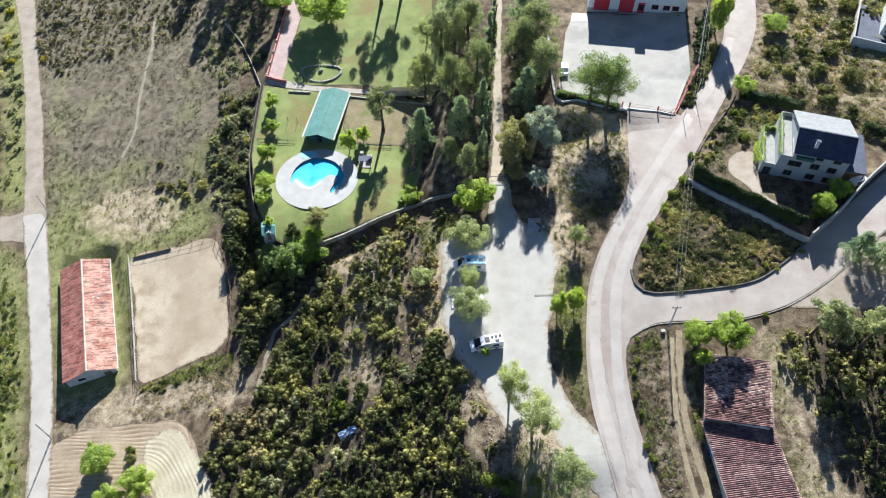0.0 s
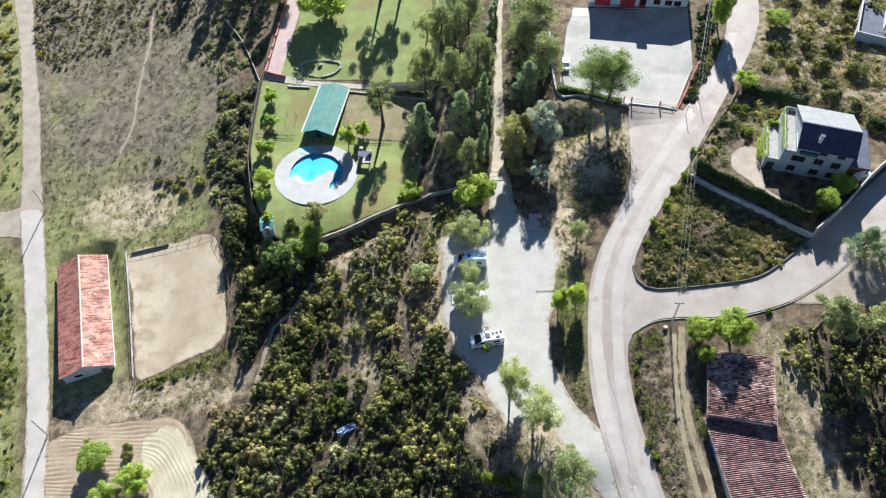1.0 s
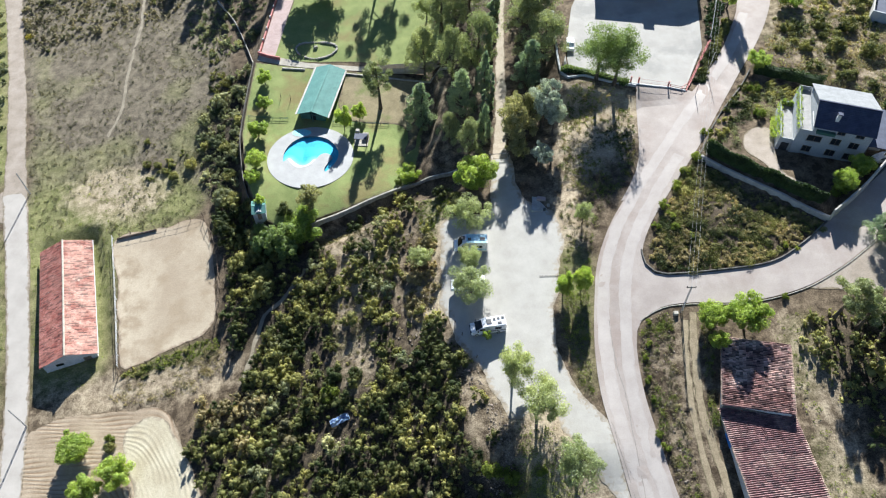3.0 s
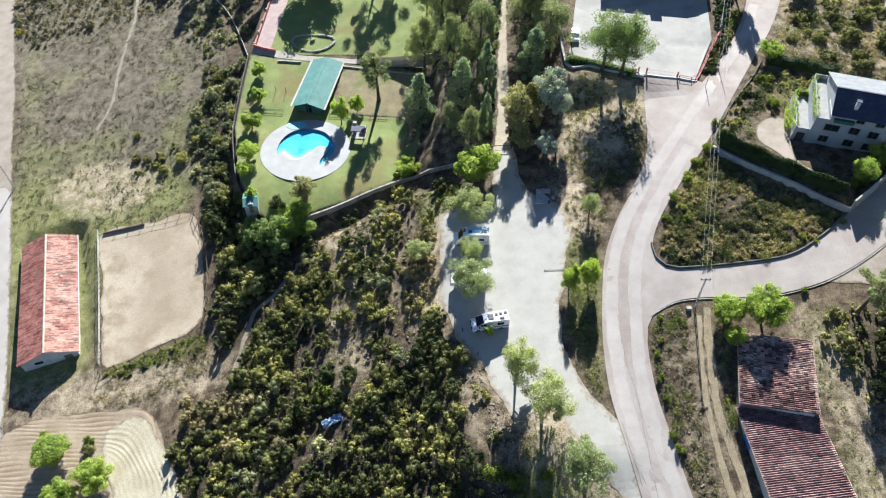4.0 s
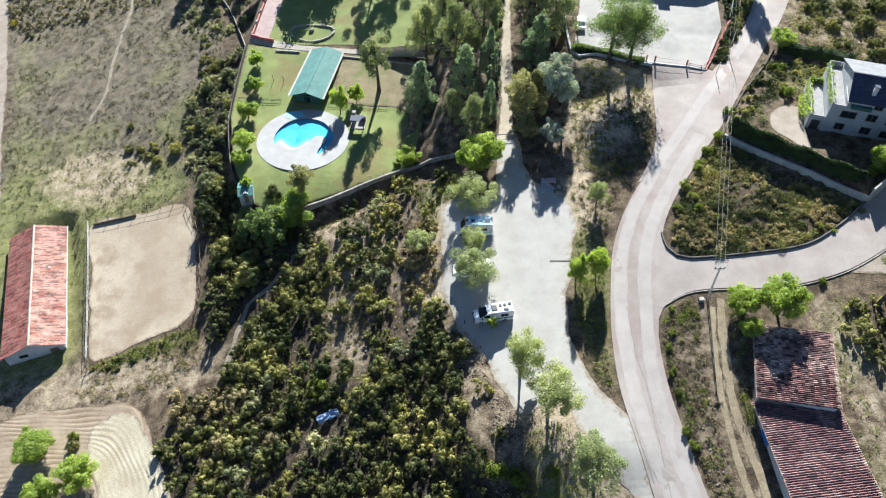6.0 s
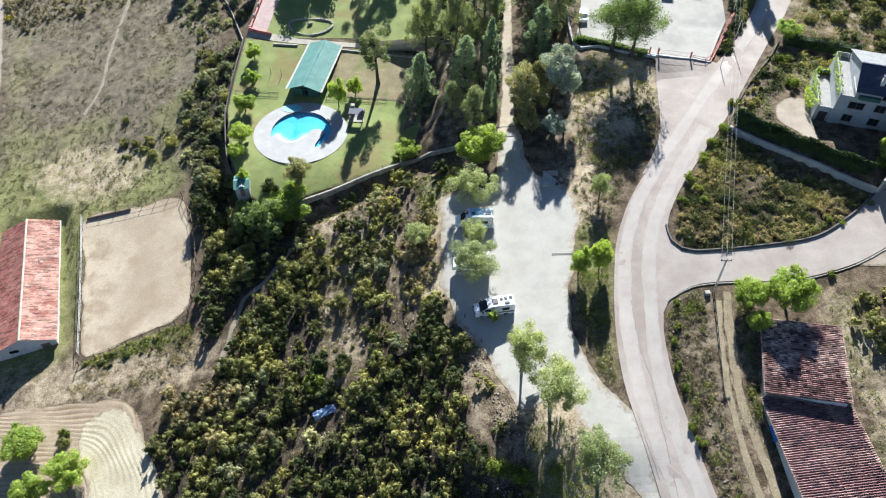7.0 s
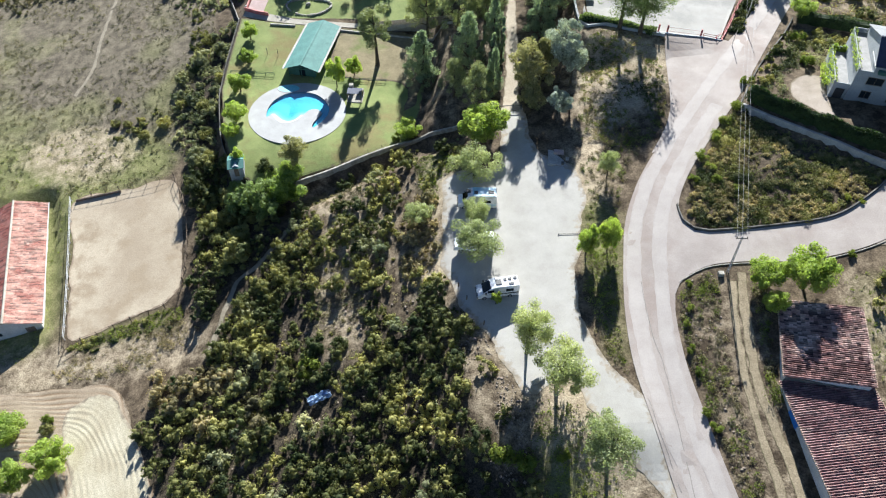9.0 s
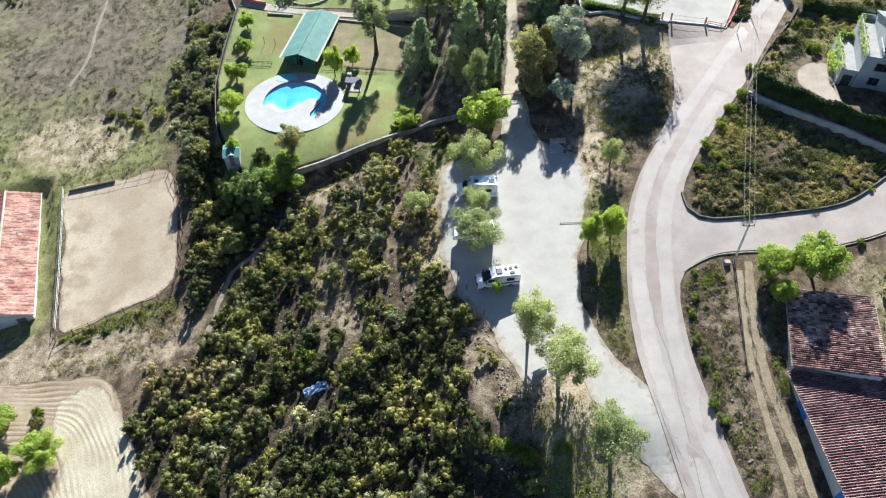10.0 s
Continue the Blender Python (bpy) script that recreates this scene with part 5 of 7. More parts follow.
def camper(name, label, m, length=6.0, width=2.15, height=2.75, nose=1.55, glare_trim=None, panels=()):
    """A camper: x forwards, standing on z = 0."""
    t = thing(name, label, "camper van", m, group="parked campers")
    half = length / 2
    side = [(-half, 0.35), (-half, height - 0.12), (-half + 0.15, height), (half - nose - 0.75, height), (half - nose - 0.1, height - 0.25), (half - 0.75, 1.35), (half - 0.12, 1.12), (half, 0.85), (half, 0.35)]
    bm = bmesh.new()
    rows = [[bm.verts.new((x, y * (1.0 if z < 1.3 else 0.94), z)) for x, z in side] for y in (-width / 2, width / 2)]
    bm.faces.new(rows[0])
    bm.faces.new(rows[1][::-1])
    for i in range(len(side)):
        j = (i + 1) % len(side)
        bm.faces.new((rows[0][j], rows[0][i], rows[1][i], rows[1][j]))
    bmesh.ops.recalc_face_normals(bm, faces=bm.faces[:])
    bmesh.ops.bevel(bm, geom=bm.edges[:], offset=0.07, segments=2, affect="EDGES")
    body = part("body", bm, M["carwhite"], t, "white painted body")
    # windscreen lies on the slope between roof edge and bonnet
    p, q = Vector((half - nose - 0.06, 0, height - 0.30)), Vector((half - 0.82, 0, 1.44))
    out = Vector((q.z - p.z, 0, p.x - q.x)).normalized() * -1
    if out.z < 0:
        out = -out
    bm = bmesh.new()
    vs = [bm.verts.new(c + out * 0.03) for c in (p + Vector((0, -0.80, 0)), p + Vector((0, 0.80, 0)), q + Vector((0, 0.92, 0)), q + Vector((0, -0.92, 0)))]
    bm.faces.new(vs)
    bmesh.ops.solidify(bm, geom=bm.faces[:], thickness=0.03)
    part("windscreen", bm, M["glass"], t, "dark windscreen")
    for s in (-1, 1):
        y = s * width / 2 * 0.955
        part("door_window", box(half - 2.35, half - 1.45, y - 0.03, y + 0.03, 1.45, 1.98), M["glass"], t)
        part("side_window", box(-half + 0.9, -half + 2.0, y - 0.05, y + 0.05, 1.45, 2.0), M["glass"], t)
        part("mirror", box(half - 1.25, half - 1.05, s * (width / 2 + 0.02), s * (width / 2 + 0.24), 1.35, 1.75, 0.02), M["plastic"], t)
        part("headlight", box(half - 0.25, half + 0.012, s * 0.62 - 0.2, s * 0.62 + 0.2, 0.82, 1.02, 0.02), M["glass"], t)
        part("stripe", box(-half + 0.1, half - 2.4, s * width / 2 - 0.012 * s - 0.01, s * width / 2 + 0.012, 0.95, 1.15), glare_trim or M["plastic"], t)
        for x in (half - 1.0, -half + 1.35):
            wheel(t, x, s * (width / 2 - 0.06))
    part("bumper", box(half - 0.1, half + 0.06, -width / 2 + 0.05, width / 2 - 0.05, 0.35, 0.7, 0.03), M["plastic"], t)
    part("rear_window", box(-half - 0.015, -half + 0.02, -0.7, 0.7, 1.5, 2.1), M["glass"], t)
    # thin sheet on the roof; its pale blue stands in for sky glare
    if glare_trim:
        part("roof_panel", box(-half + 0.12, half - nose - 0.8, -width * 0.45, width * 0.45, height + 0.004, height + 0.03, 0.01), glare_trim, t, "pale blue sheet that paints sky glare on the roof")
    for x, y, w, d in panels:
        part("roof_hatch", box(x - w / 2, x + w / 2, y - d / 2, y + d / 2, height + 0.004, height + 0.11, 0.02), M["plastic"], t, "dark roof hatch")
    return t


def on_land(x, y, turn, lift=0.07):
    return pose(x, y, h(x, y) + lift, 0, 0, turn)


camper("camper_van", "white camper van with dark roof hatches on pale gravel", on_land(7.9, 64.0, 189), 6.1, 2.1, 2.5, nose=1.9, panels=((-0.1, 0, 0.85, 0.95), (-1.1, -0.35, 0.42, 0.42), (-1.8, -0.4, 0.45, 0.42), (-2.6, -0.5, 0.45, 0.42), (-1.9, 0.45, 0.7, 0.4)))
camper("motorhome", "white motorhome under a tree, pale blue sky glare painted on its roof", on_land(5.2, 81.2, 180), 6.2, 2.25, 2.85, glare_trim=M["carblue"], panels=((-2.2, 0.1, 0.9, 0.7), (0.2, 0.2, 0.6, 0.6), (1.4, -0.1, 0.7, 0.8)))
camper("motorhome", "white camper half hidden below a leafy tree", on_land(4.6, 72.6, 180), 6.0, 2.15, 2.7, panels=((0.2, 0.2, 0.6, 0.6),))


def small_car(m, label, panel=True):
    t = thing("car", label, "car", m)
    bm = bmesh.new()
    prof = [(-1.9, 0.3), (-1.95, 0.9), (-1.5, 1.45), (0.3, 1.48), (0.95, 0.98), (1.85, 0.85), (1.95, 0.3)]
    rows = [[bm.verts.new((x, y * (0.86 if z > 1.1 else 1), z)) for x, z in prof] for y in (-0.85, 0.85)]
    bm.faces.new(rows[0])
    bm.faces.new(rows[1][::-1])
    for i in range(len(prof)):
        j = (i + 1) % len(prof)
        bm.faces.new((rows[0][j], rows[0][i], rows[1][i], rows[1][j]))
    bmesh.ops.recalc_face_normals(bm, faces=bm.faces[:])
    bmesh.ops.bevel(bm, geom=bm.edges[:], offset=0.06, segments=2, affect="EDGES")
    part("body", bm, M["carwhite"], t)
    if panel:
        part("roof_panel", box(-1.45, -0.2, -0.62, 0.62, 1.46, 1.52), M["redpaint"], t, "red roof panel")
    part("windscreen", box(0.35, 0.42, -0.65, 0.65, 1.1, 1.42), M["glass"], t)
    for s in (-1, 1):
        part("side_window", box(-1.3, 0.2, s * 0.76 - 0.02, s * 0.76 + 0.02, 1.08, 1.38), M["glass"], t)
        for x in (1.2, -1.25):
            wheel(t, x, s * 0.78, 0.3)


small_car(on_land(28.0, 131.0, 265, 0.09), "small white car with a red roof panel by the yard fence")
small_car(on_land(81.2, 93.4, 20, 0.02), "white car parked under the lean-to roof of the house", False)


# ---- trees ----
def leaf_sprays(centres, size, rng, flat=0.5, out=None):
    """Leaf sprays at the given places, three corners each; out: the way that they roughly face."""
    n = len(centres)
    f = rng.normal(size=(n, 3)) * (1.0 if out is None else 0.42)
    if out is not None:
        f = f + out
    f /= np.linalg.norm(f, axis=1)[:, None]
    a = rng.normal(size=(n, 3))
    a -= (a * f).sum(1)[:, None] * f
    a /= np.linalg.norm(a, axis=1)[:, None]
    b = np.cross(f, a)
    s = size * rng.uniform(0.55, 1.3, (n, 1))
    q = np.stack([centres - a * s - b * s * flat, centres + a * s - b * s * flat, centres + b * s * flat * 1.1], 1)
    return q.reshape(-1, 3)


def clumped(n, spots, spread, rng):
    k = rng.integers(0, len(spots), n)
    d = rng.normal(size=(n, 3))
    d /= np.linalg.norm(d, axis=1)[:, None]
    return spots[k] + d * spread[k][:, None] * (rng.uniform(0, 1, (n, 1)) ** 0.33), d


def crown_spots(kind, height, radius, rng):
    """Centres and sizes of the leaf clumps of a crown, from its habit."""
    spots, spread = [], []
    if kind in ("lime", "sage", "silver", "plane", "garden", "olive"):
        low = {"lime": 0.22, "sage": 0.32, "silver": 0.42, "plane": 0.28, "garden": 0.2, "olive": 0.12}[kind]
        mid, half = height * (1 + low) / 2, height * (1 - low) / 2
        for _ in range({"plane": 56, "sage": 36}.get(kind, 40)):
            d = rng.normal(size=3)
            d /= np.linalg.norm(d)
            u = rng.uniform(0.3, 1.02)
            spots.append((d[0] * radius * u, d[1] * radius * u, mid + d[2] * half * u))
            spread.append(radius * rng.uniform(0.20, 0.42) * (1.15 - 0.3 * u))
    elif kind == "pine":
        for k in range(76):
            u = 0.16 + 0.84 * ((k + rng.uniform(0, 1)) / 76) ** 1.15
            wide = radius * (1.0 - u) ** 0.55 * (1.08 if u > 0.3 else 0.75 + 1.2 * u)
            r = wide * rng.uniform(0.3, 0.95)
            a = 2.4 * k + rng.uniform(-0.5, 0.5)
            spots.append((r * math.cos(a), r * math.sin(a), height * (u * 0.98 - 0.05 * r / radius)))
            spread.append(radius * rng.uniform(0.15, 0.27) * (1.15 - 0.45 * u))
    elif kind == "pine_mid":
        for k in range(64):
            u = rng.uniform(0.24, 1.0)
            wide = radius * math.sin(math.pi * min(1.0, 0.22 + 0.74 * u) ** 0.85) * 1.05 + 0.12 * radius
            r = wide * rng.uniform(0.25, 1.0)
            a = 2.4 * k + rng.uniform(-0.8, 0.8)
            spots.append((r * math.cos(a), r * math.sin(a), height * 0.97 * u))
            spread.append(radius * rng.uniform(0.16, 0.32))
    elif kind == "pine_open":
        for _ in range(22):
            u = rng.uniform(0.52, 1.0)
            r = radius * rng.uniform(0.15, 0.95) * (1.1 - 0.55 * (u - 0.5))
            a = rng.uniform(0, 2 * math.pi)
            spots.append((r * math.cos(a), r * math.sin(a), height * u * 0.95))
            spread.append(radius * rng.uniform(0.20, 0.34))
    else:                                                   # cypress
        for _ in range(40):
            u = rng.uniform(0.04, 1.0)
            r = radius * (1.0 - u) ** 0.6 * rng.uniform(0.2, 0.8)
            a = rng.uniform(0, 2 * math.pi)
            spots.append((r * math.cos(a), r * math.sin(a), height * u * 0.97))
            spread.append(radius * rng.uniform(0.3, 0.5) * (1.15 - 0.6 * u))
    return np.array(spots), np.array(spread)


TREE_LOOK = {
    "lime": ("lime", 13500, 0.122, "young tree with fresh yellow-green spring leaves"),
    "sage": ("sage", 11500, 0.108, "thin tree with pale grey-green leaves"),
    "silver": ("silver", 9500, 0.13, "small tree with silvery pale leaves"),
    "plane": ("tree_plane", 14500, 0.14, "broad leafy plane tree at the yard edge"),
    "pine": ("pine", 11000, 0.145, "dense dark green pine tree"),
    "pine_mid": ("openpine", 11000, 0.15, "tall pine with an uneven olive-green crown"),
    "pine_open": ("openpine", 7000, 0.15, "tall pine with a bare trunk and open crown"),
    "olive": ("olive", 8000, 0.14, "thin brownish-olive tree with a loose crown"),
    "garden": ("tree_plane", 6500, 0.15, "leafy mid-green small tree"),
    "cypress": ("pine", 3000, 0.22, "slender dark cypress tree"),
}
M["tree_plane"] = surface("plane_leaves", (0.135, 0.20, 0.065), (0.25, 0.33, 0.12), 0.5, 3, 0.7, 0.0, island=0.6, leaf=0.33)


def tree_model(kind, height, radius, seed):
    """One tree at the origin: trunk with limbs, and a crown of leaf sprays."""
    rng = np.random.default_rng(seed)
    key, count, size, label = TREE_LOOK[kind]
    spots, spread = crown_spots(kind, height, radius, rng)
    t = thing("tree", label, "tree")
    bm = bmesh.new()
    r0 = 0.028 * height + 0.03
    bend = rng.normal(size=2) * 0.03 * height
    pts = [(bend[0] * u ** 2, bend[1] * u ** 2, height * 0.86 * u - (0.35 if u == 0 else 0)) for u in np.linspace(0, 1, 7)]
    add_tube(bm, pts, [r0 * (1.35 if u == 0 else 1) * (1 - 0.82 * u) for u in np.linspace(0, 1, 7)], 8)
    for k in rng.choice(len(spots), min(12, len(spots)), replace=False):
        end = Vector(spots[k])
        u = min(0.9, max(0.22, (end.z - 0.45 * math.hypot(end.x, end.y)) / (height * 0.86)))
        start = Vector((bend[0] * u ** 2, bend[1] * u ** 2, height * 0.86 * u))
        mid = start.lerp(end, 0.55) + Vector((0, 0, 0.06 * height * rng.uniform(-0.3, 1)))
        add_tube(bm, [start, mid, end], [r0 * 0.42 * (1 - 0.6 * u), r0 * 0.25 * (1 - 0.5 * u), 0.012], 5)
    part("trunk", bm, M["bark"], t, "grey-brown trunk and limbs")
    where, out = clumped(count, spots, spread, rng)
    part("crown", leaf_mesh("crown", leaf_sprays(where, size, rng, 0.6, out), M[key]), None, t, "leafy crown")
    return t


def plant(kind, rows, group, variants=3, seed=1):
    """Trees of one habit: rows of x, y, height, crown radius. A few are modelled, the rest are copies at their own size and turn."""
    mean_h, mean_r = sum(r[2] for r in rows) / len(rows), sum(r[3] for r in rows) / len(rows)
    models = []
    rng = random.Random(seed)
    for i, (x, y, hh, rr) in enumerate(rows):
        m = pose(x, y, h(x, y) - 0.05, 0, 0, rng.uniform(0, 360)) @ Matrix.Diagonal((rr / mean_r, rr / mean_r, hh / mean_h, 1))
        if i < variants:
            ob = tree_model(kind, mean_h, mean_r, seed * 10 + i)
            ob.matrix_basis = m
            tagged(ob, group=group)
            models.append(ob)
        else:
            src = models[i % len(models)]
            ob = copy_thing(src, Matrix())
            ob.matrix_basis = m


plant("lime", [(6.5, 96.3, 6, 4.2), (-28.8, 90.6, 6, 4.5), (44.1, 62.0, 5, 2.5), (49.5, 61.4, 6.5, 3.2), (44.6, 58.1, 3.5, 1.6), (-40.8, 115.5, 4, 2.4), (-39.6, 106.6, 4, 2.3), (-39.6, 101.8, 3, 1.6),
               (-41.8, 132.1, 3.6, 1.9), (-40.8, 124.4, 3.2, 1.8), (-44.6, 169.6, 5, 4.4), (-31.5, 164.6, 9, 7.0), (-21.9, 117.4, 6.4, 1.7), (-18.8, 121.3, 4, 1.8), (-64.9, 48.6, 4, 3.2), (-55.9, 43.5, 4, 3.0), (-60.7, 41.0, 4, 2.8),
               (-37.2, 95.6, 3.2, 1.2), (78.5, 142.2, 4, 3.0), (66.2, 121.6, 4, 2.5), (65.2, 143.2, 11, 2.8), (-6.9, 102.4, 3.5, 2.4), (71.6, 86.4, 5, 2.2), (75.6, 90.2, 4.6, 2.1), (7.7, 62.1, 2.6, 0.75), (21.2, 69.8, 6, 1.65), (24.4, 70.3, 7, 1.7)], "fresh green young trees", 4, 2)
plant("sage", [(4.9, 87.0, 6, 3.8), (4.8, 77.2, 5, 2.4), (5.2, 71.3, 6, 4.0), (11.6, 53.9, 9, 3.2), (15.2, 48.5, 9, 3.9), (20.7, 39.0, 7, 3.8), (-4.1, 79.5, 4, 2.4), (26.1, 84.7, 5, 1.8), (-4.2, 155.2, 7, 3.2)], "pale green trees by the car park", 4, 3)
plant("pine", [(-5, 119.2, 12, 4.2), (3.9, 117.2, 12, 4.1), (8.9, 121.5, 12, 2.8), (8.5, 108.2, 10, 2.2), 
               (18.6, 123.4, 12, 4.2), (75.1, 76.6, 7, 3.2), (78.2, 74.6, 7, 3), 
               (20, 153, 13, 5), (3, 158, 13, 5), (90, 52, 11, 4.4), (-65, 189, 16, 5.0), (-57, 190, 17, 5.2), (-49.5, 188, 16, 4.6), (-74, 193, 12, 4.0)], "pine grove", 4, 4)
plant("pine_mid", [(-4.3, 134.4, 14, 4.1), (2.1, 127.9, 14, 4.2), (7.9, 131.5, 14, 4.4), (-0.5, 146, 12, 5.2), (6.3, 147.5, 13, 5.2), (22, 143.2, 13, 6.0), (22.4, 129.4, 12, 5.4), (19, 138, 13, 5.0), (1.3, 109.2, 8, 2.7), (5.5, 104.8, 9, 3.2)], "uneven pines of the grove", 4, 16)
plant("pine_open", [(-14.3, 124.5, 13.5, 4.1), (63.5, 61.5, 10, 3.2), (66.5, 59.5, 10, 3.0), (70.3, 58.6, 12, 3.6), (75.5, 60.5, 13, 3.6), (80, 61, 13, 3.8), (85, 62, 13, 4), (90, 62, 13, 4), (78.5, 56, 12, 3.4), (73.5, 55, 11, 3.0), (-17, 171, 15, 4.2), (-11.5, 174, 15, 4.2)], "tall open pines", 3, 5)
plant("cypress", [(11.0, 141.5, 14, 1.7), (10.3, 117.3, 10, 1.0), (8.4, 112.6, 10, 1.1), (12.4, 149, 12, 1.3), (10.4, 133.4, 11, 1.0)], "slender cypresses", 2, 6)
plant("silver", [(20.4, 109.6, 12, 3.2), (19.5, 98.8, 7, 2.3), (22.4, 107.5, 9, 2.2)], "silvery poplars", 2, 7)
plant("garden", [(-32.4, 87.6, 6.5, 3.0), (-35.6, 87.2, 5.5, 2.6), (-30.6, 85.4, 4.5, 2.3), (-36.8, 90.6, 4.5, 2.0)], "dark trees in the gully", 2, 15)
plant("olive", [(-27.0, 95.2, 7, 2.6), (15.4, 107.0, 10, 3.9), (15.2, 102.6, 5, 2.4), (17.8, 112.5, 9, 3.2), (14.9, 113.5, 7, 2.2)], "olive-brown trees", 2, 9)
plant("plane", [(32.4, 119.9, 12.0, 5.2), (36.0, 118.4, 13.0, 5.2)], "plane trees at the yard edge", 2, 8)


# ---- scrub ----
def scatter(outline, count, rng, keep_off=True, reach=0.7):
    o = np.asarray(outline, float)
    p = rng.uniform(o.min(0), o.max(0), (count * 3, 2))
    p = p[inside(p[:, 0], p[:, 1], o)]
    p = p[:count][inside(p[:count, 0], p[:count, 1], PLANTED)]
    if keep_off:
        p = p[~near_paved(p[:, 0], p[:, 1], reach)]
    return p[:count]


def scrub(name, label, material, spots, radius, rng, per=38, leaf=0.22, squat=0.75, flat=0.5, lumps=0):
    """Low growth, too much to count: leaf sprays heaped over many spots, in round lumps where the bushes are large."""
    base = np.c_[spots, lie(spots[:, 0], spots[:, 1])]
    stand = np.array([noise.noise(Vector((x * 0.13, y * 0.13, 21))) for x, y in spots])      # neighbours are of one kind and age
    tone = np.clip(0.65 * rng.uniform(0, 1, len(spots)) + 0.19 + 0.55 * stand, 0, 1)
    solid = None
    if lumps:
        k = np.repeat(np.arange(len(spots)), np.maximum(3, (lumps * (radius / radius.mean()) ** 1.5).astype(int)))
        d = rng.normal(size=(len(k), 3))
        d /= np.linalg.norm(d, axis=1)[:, None]
        d[:, 2] = np.abs(d[:, 2])
        base = base[k] + d * (rng.uniform(0, 1, (len(k), 1)) ** 0.4) * radius[k][:, None] * np.array([0.85, 0.85, squat])
        tone = np.clip(tone[k] + rng.normal(size=len(k)) * 0.12, 0, 1)
        radius = (0.18 + 0.19 * radius[k]) * rng.uniform(0.6, 1.35, len(k))
        shape = rng.uniform(0.7, 1.3, (len(k), 3))
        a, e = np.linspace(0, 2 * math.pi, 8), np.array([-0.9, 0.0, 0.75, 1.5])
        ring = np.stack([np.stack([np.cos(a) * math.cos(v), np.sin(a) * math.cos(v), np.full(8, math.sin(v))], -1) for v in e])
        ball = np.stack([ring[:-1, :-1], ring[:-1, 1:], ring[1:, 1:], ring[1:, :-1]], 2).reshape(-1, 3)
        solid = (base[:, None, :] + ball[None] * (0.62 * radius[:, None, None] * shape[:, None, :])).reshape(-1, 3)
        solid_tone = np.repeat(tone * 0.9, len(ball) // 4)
        squat = 0.85
    k = np.repeat(np.arange(len(base)), np.maximum(5, (per * (radius / radius.mean()) ** 1.6).astype(int)))
    d = rng.normal(size=(len(k), 3))
    d /= np.linalg.norm(d, axis=1)[:, None]
    d[:, 2] = np.abs(d[:, 2]) - (0.25 if lumps else 0)
    u = rng.uniform(0, 1, (len(k), 1)) ** (0.4 if lumps else 0.28) * (1.3 if lumps else 1.0)
    c = base[k] + d * u * radius[k][:, None] * np.array([1, 1, squat * 1.25]) * (shape[k] if lumps else 1.0)
    leaves = leaf_sprays(c, leaf, rng, flat, d * (1.15 if lumps else 1.0))
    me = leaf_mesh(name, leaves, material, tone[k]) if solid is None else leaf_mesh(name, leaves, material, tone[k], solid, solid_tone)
    return tagged(new(name, me), label, "shrubs", kind="stuff")


def spaced(p, radius, gap=0.75):
    """Thin out spots so that bushes stand beside one another, largest first."""
    order = np.argsort(-radius)
    kept = []
    for i in order:
        if all((p[i][0] - p[j][0]) ** 2 + (p[i][1] - p[j][1]) ** 2 > (gap * (radius[i] + radius[j])) ** 2 for j in kept):
            kept.append(i)
    return p[kept], radius[kept]


def clump_filter(p, rng, scale=0.09, cut=0.0):
    v = np.array([noise.noise(Vector((x * scale, y * scale, 11))) + 0.5 * noise.noise(Vector((x * scale * 3, y * scale * 3, 4))) for x, y in p])
    return p[v > cut + rng.uniform(-0.15, 0.15, len(v))]


grow = np.random.default_rng(5)
def outside_of(p, outlines, share, rng):
    """Leaves only a share of the spots that lie in the outlines."""
    hit = np.zeros(len(p), bool)
    for o in outlines:
        hit |= inside(p[:, 0], p[:, 1], o)
    return p[~hit | (rng.uniform(0, 1, len(p)) < share)]


p = outside_of(clump_filter(scatter(HILL, 3800, grow, True, 1.4), grow, 0.10, -0.2), CLEARINGS + [DRY_WEST], 0.08, grow)
p = outside_of(p, [UPPER], 0.6, grow)
p = p[np.hypot(p[:, 0] + 17.3, p[:, 1] - 49.4) > 3.6]
p, r = spaced(p, np.minimum(2.3, grow.gamma(2.6, 0.42, len(p)) + 0.45), 0.62)
pale = grow.uniform(0, 1, len(p)) < 0.11
scrub("scrub", "grey-green bushes among darker scrub", M["greyscrub"], p[pale], r[pale], grow, 28, 0.15, 1.1, 0.5, 12)
p, r = p[~pale], r[~pale]
scrub("scrub", "dense olive-green scrub over a stony slope", M["scrub"], p, r, grow, 28, 0.15, 1.1, 0.5, 12)
p = outside_of(scatter(HILL, 1300, grow), CLEARINGS + [DRY_WEST], 0.12, grow)
p = p[np.hypot(p[:, 0] + 17.3, p[:, 1] - 49.4) > 3.0]
scrub("scrub", "small bushes between larger ones", M["scrub"], p, grow.gamma(2.0, 0.14, len(p)) + 0.2, grow, 28, 0.12, 1.0, 0.5, 3)
p = scatter(DRY_WEST, 420, grow)
p, r = spaced(p, np.minimum(2.2, grow.gamma(2.6, 0.45, len(p)) + 0.5), 0.54)
olive = grow.uniform(0, 1, len(p)) < 0.35
scrub("dry_scrub", "pale tan scrub on a dry slope", M["drybush"], p[~olive], r[~olive], grow, 26, 0.13, 1.0, 0.45, 15)
scrub("scrub", "olive bushes among pale tan scrub", M["scrub"], p[olive], r[olive], grow, 26, 0.13, 0.8, 0.45, 13)
p = scatter(GULLY, 900, grow, True, 1.5)
high = p[p[:, 1] > 99]
p = p[p[:, 1] <= 99]
q, r = spaced(high, grow.gamma(3.0, 0.26, len(high)) + 0.35, 0.74)
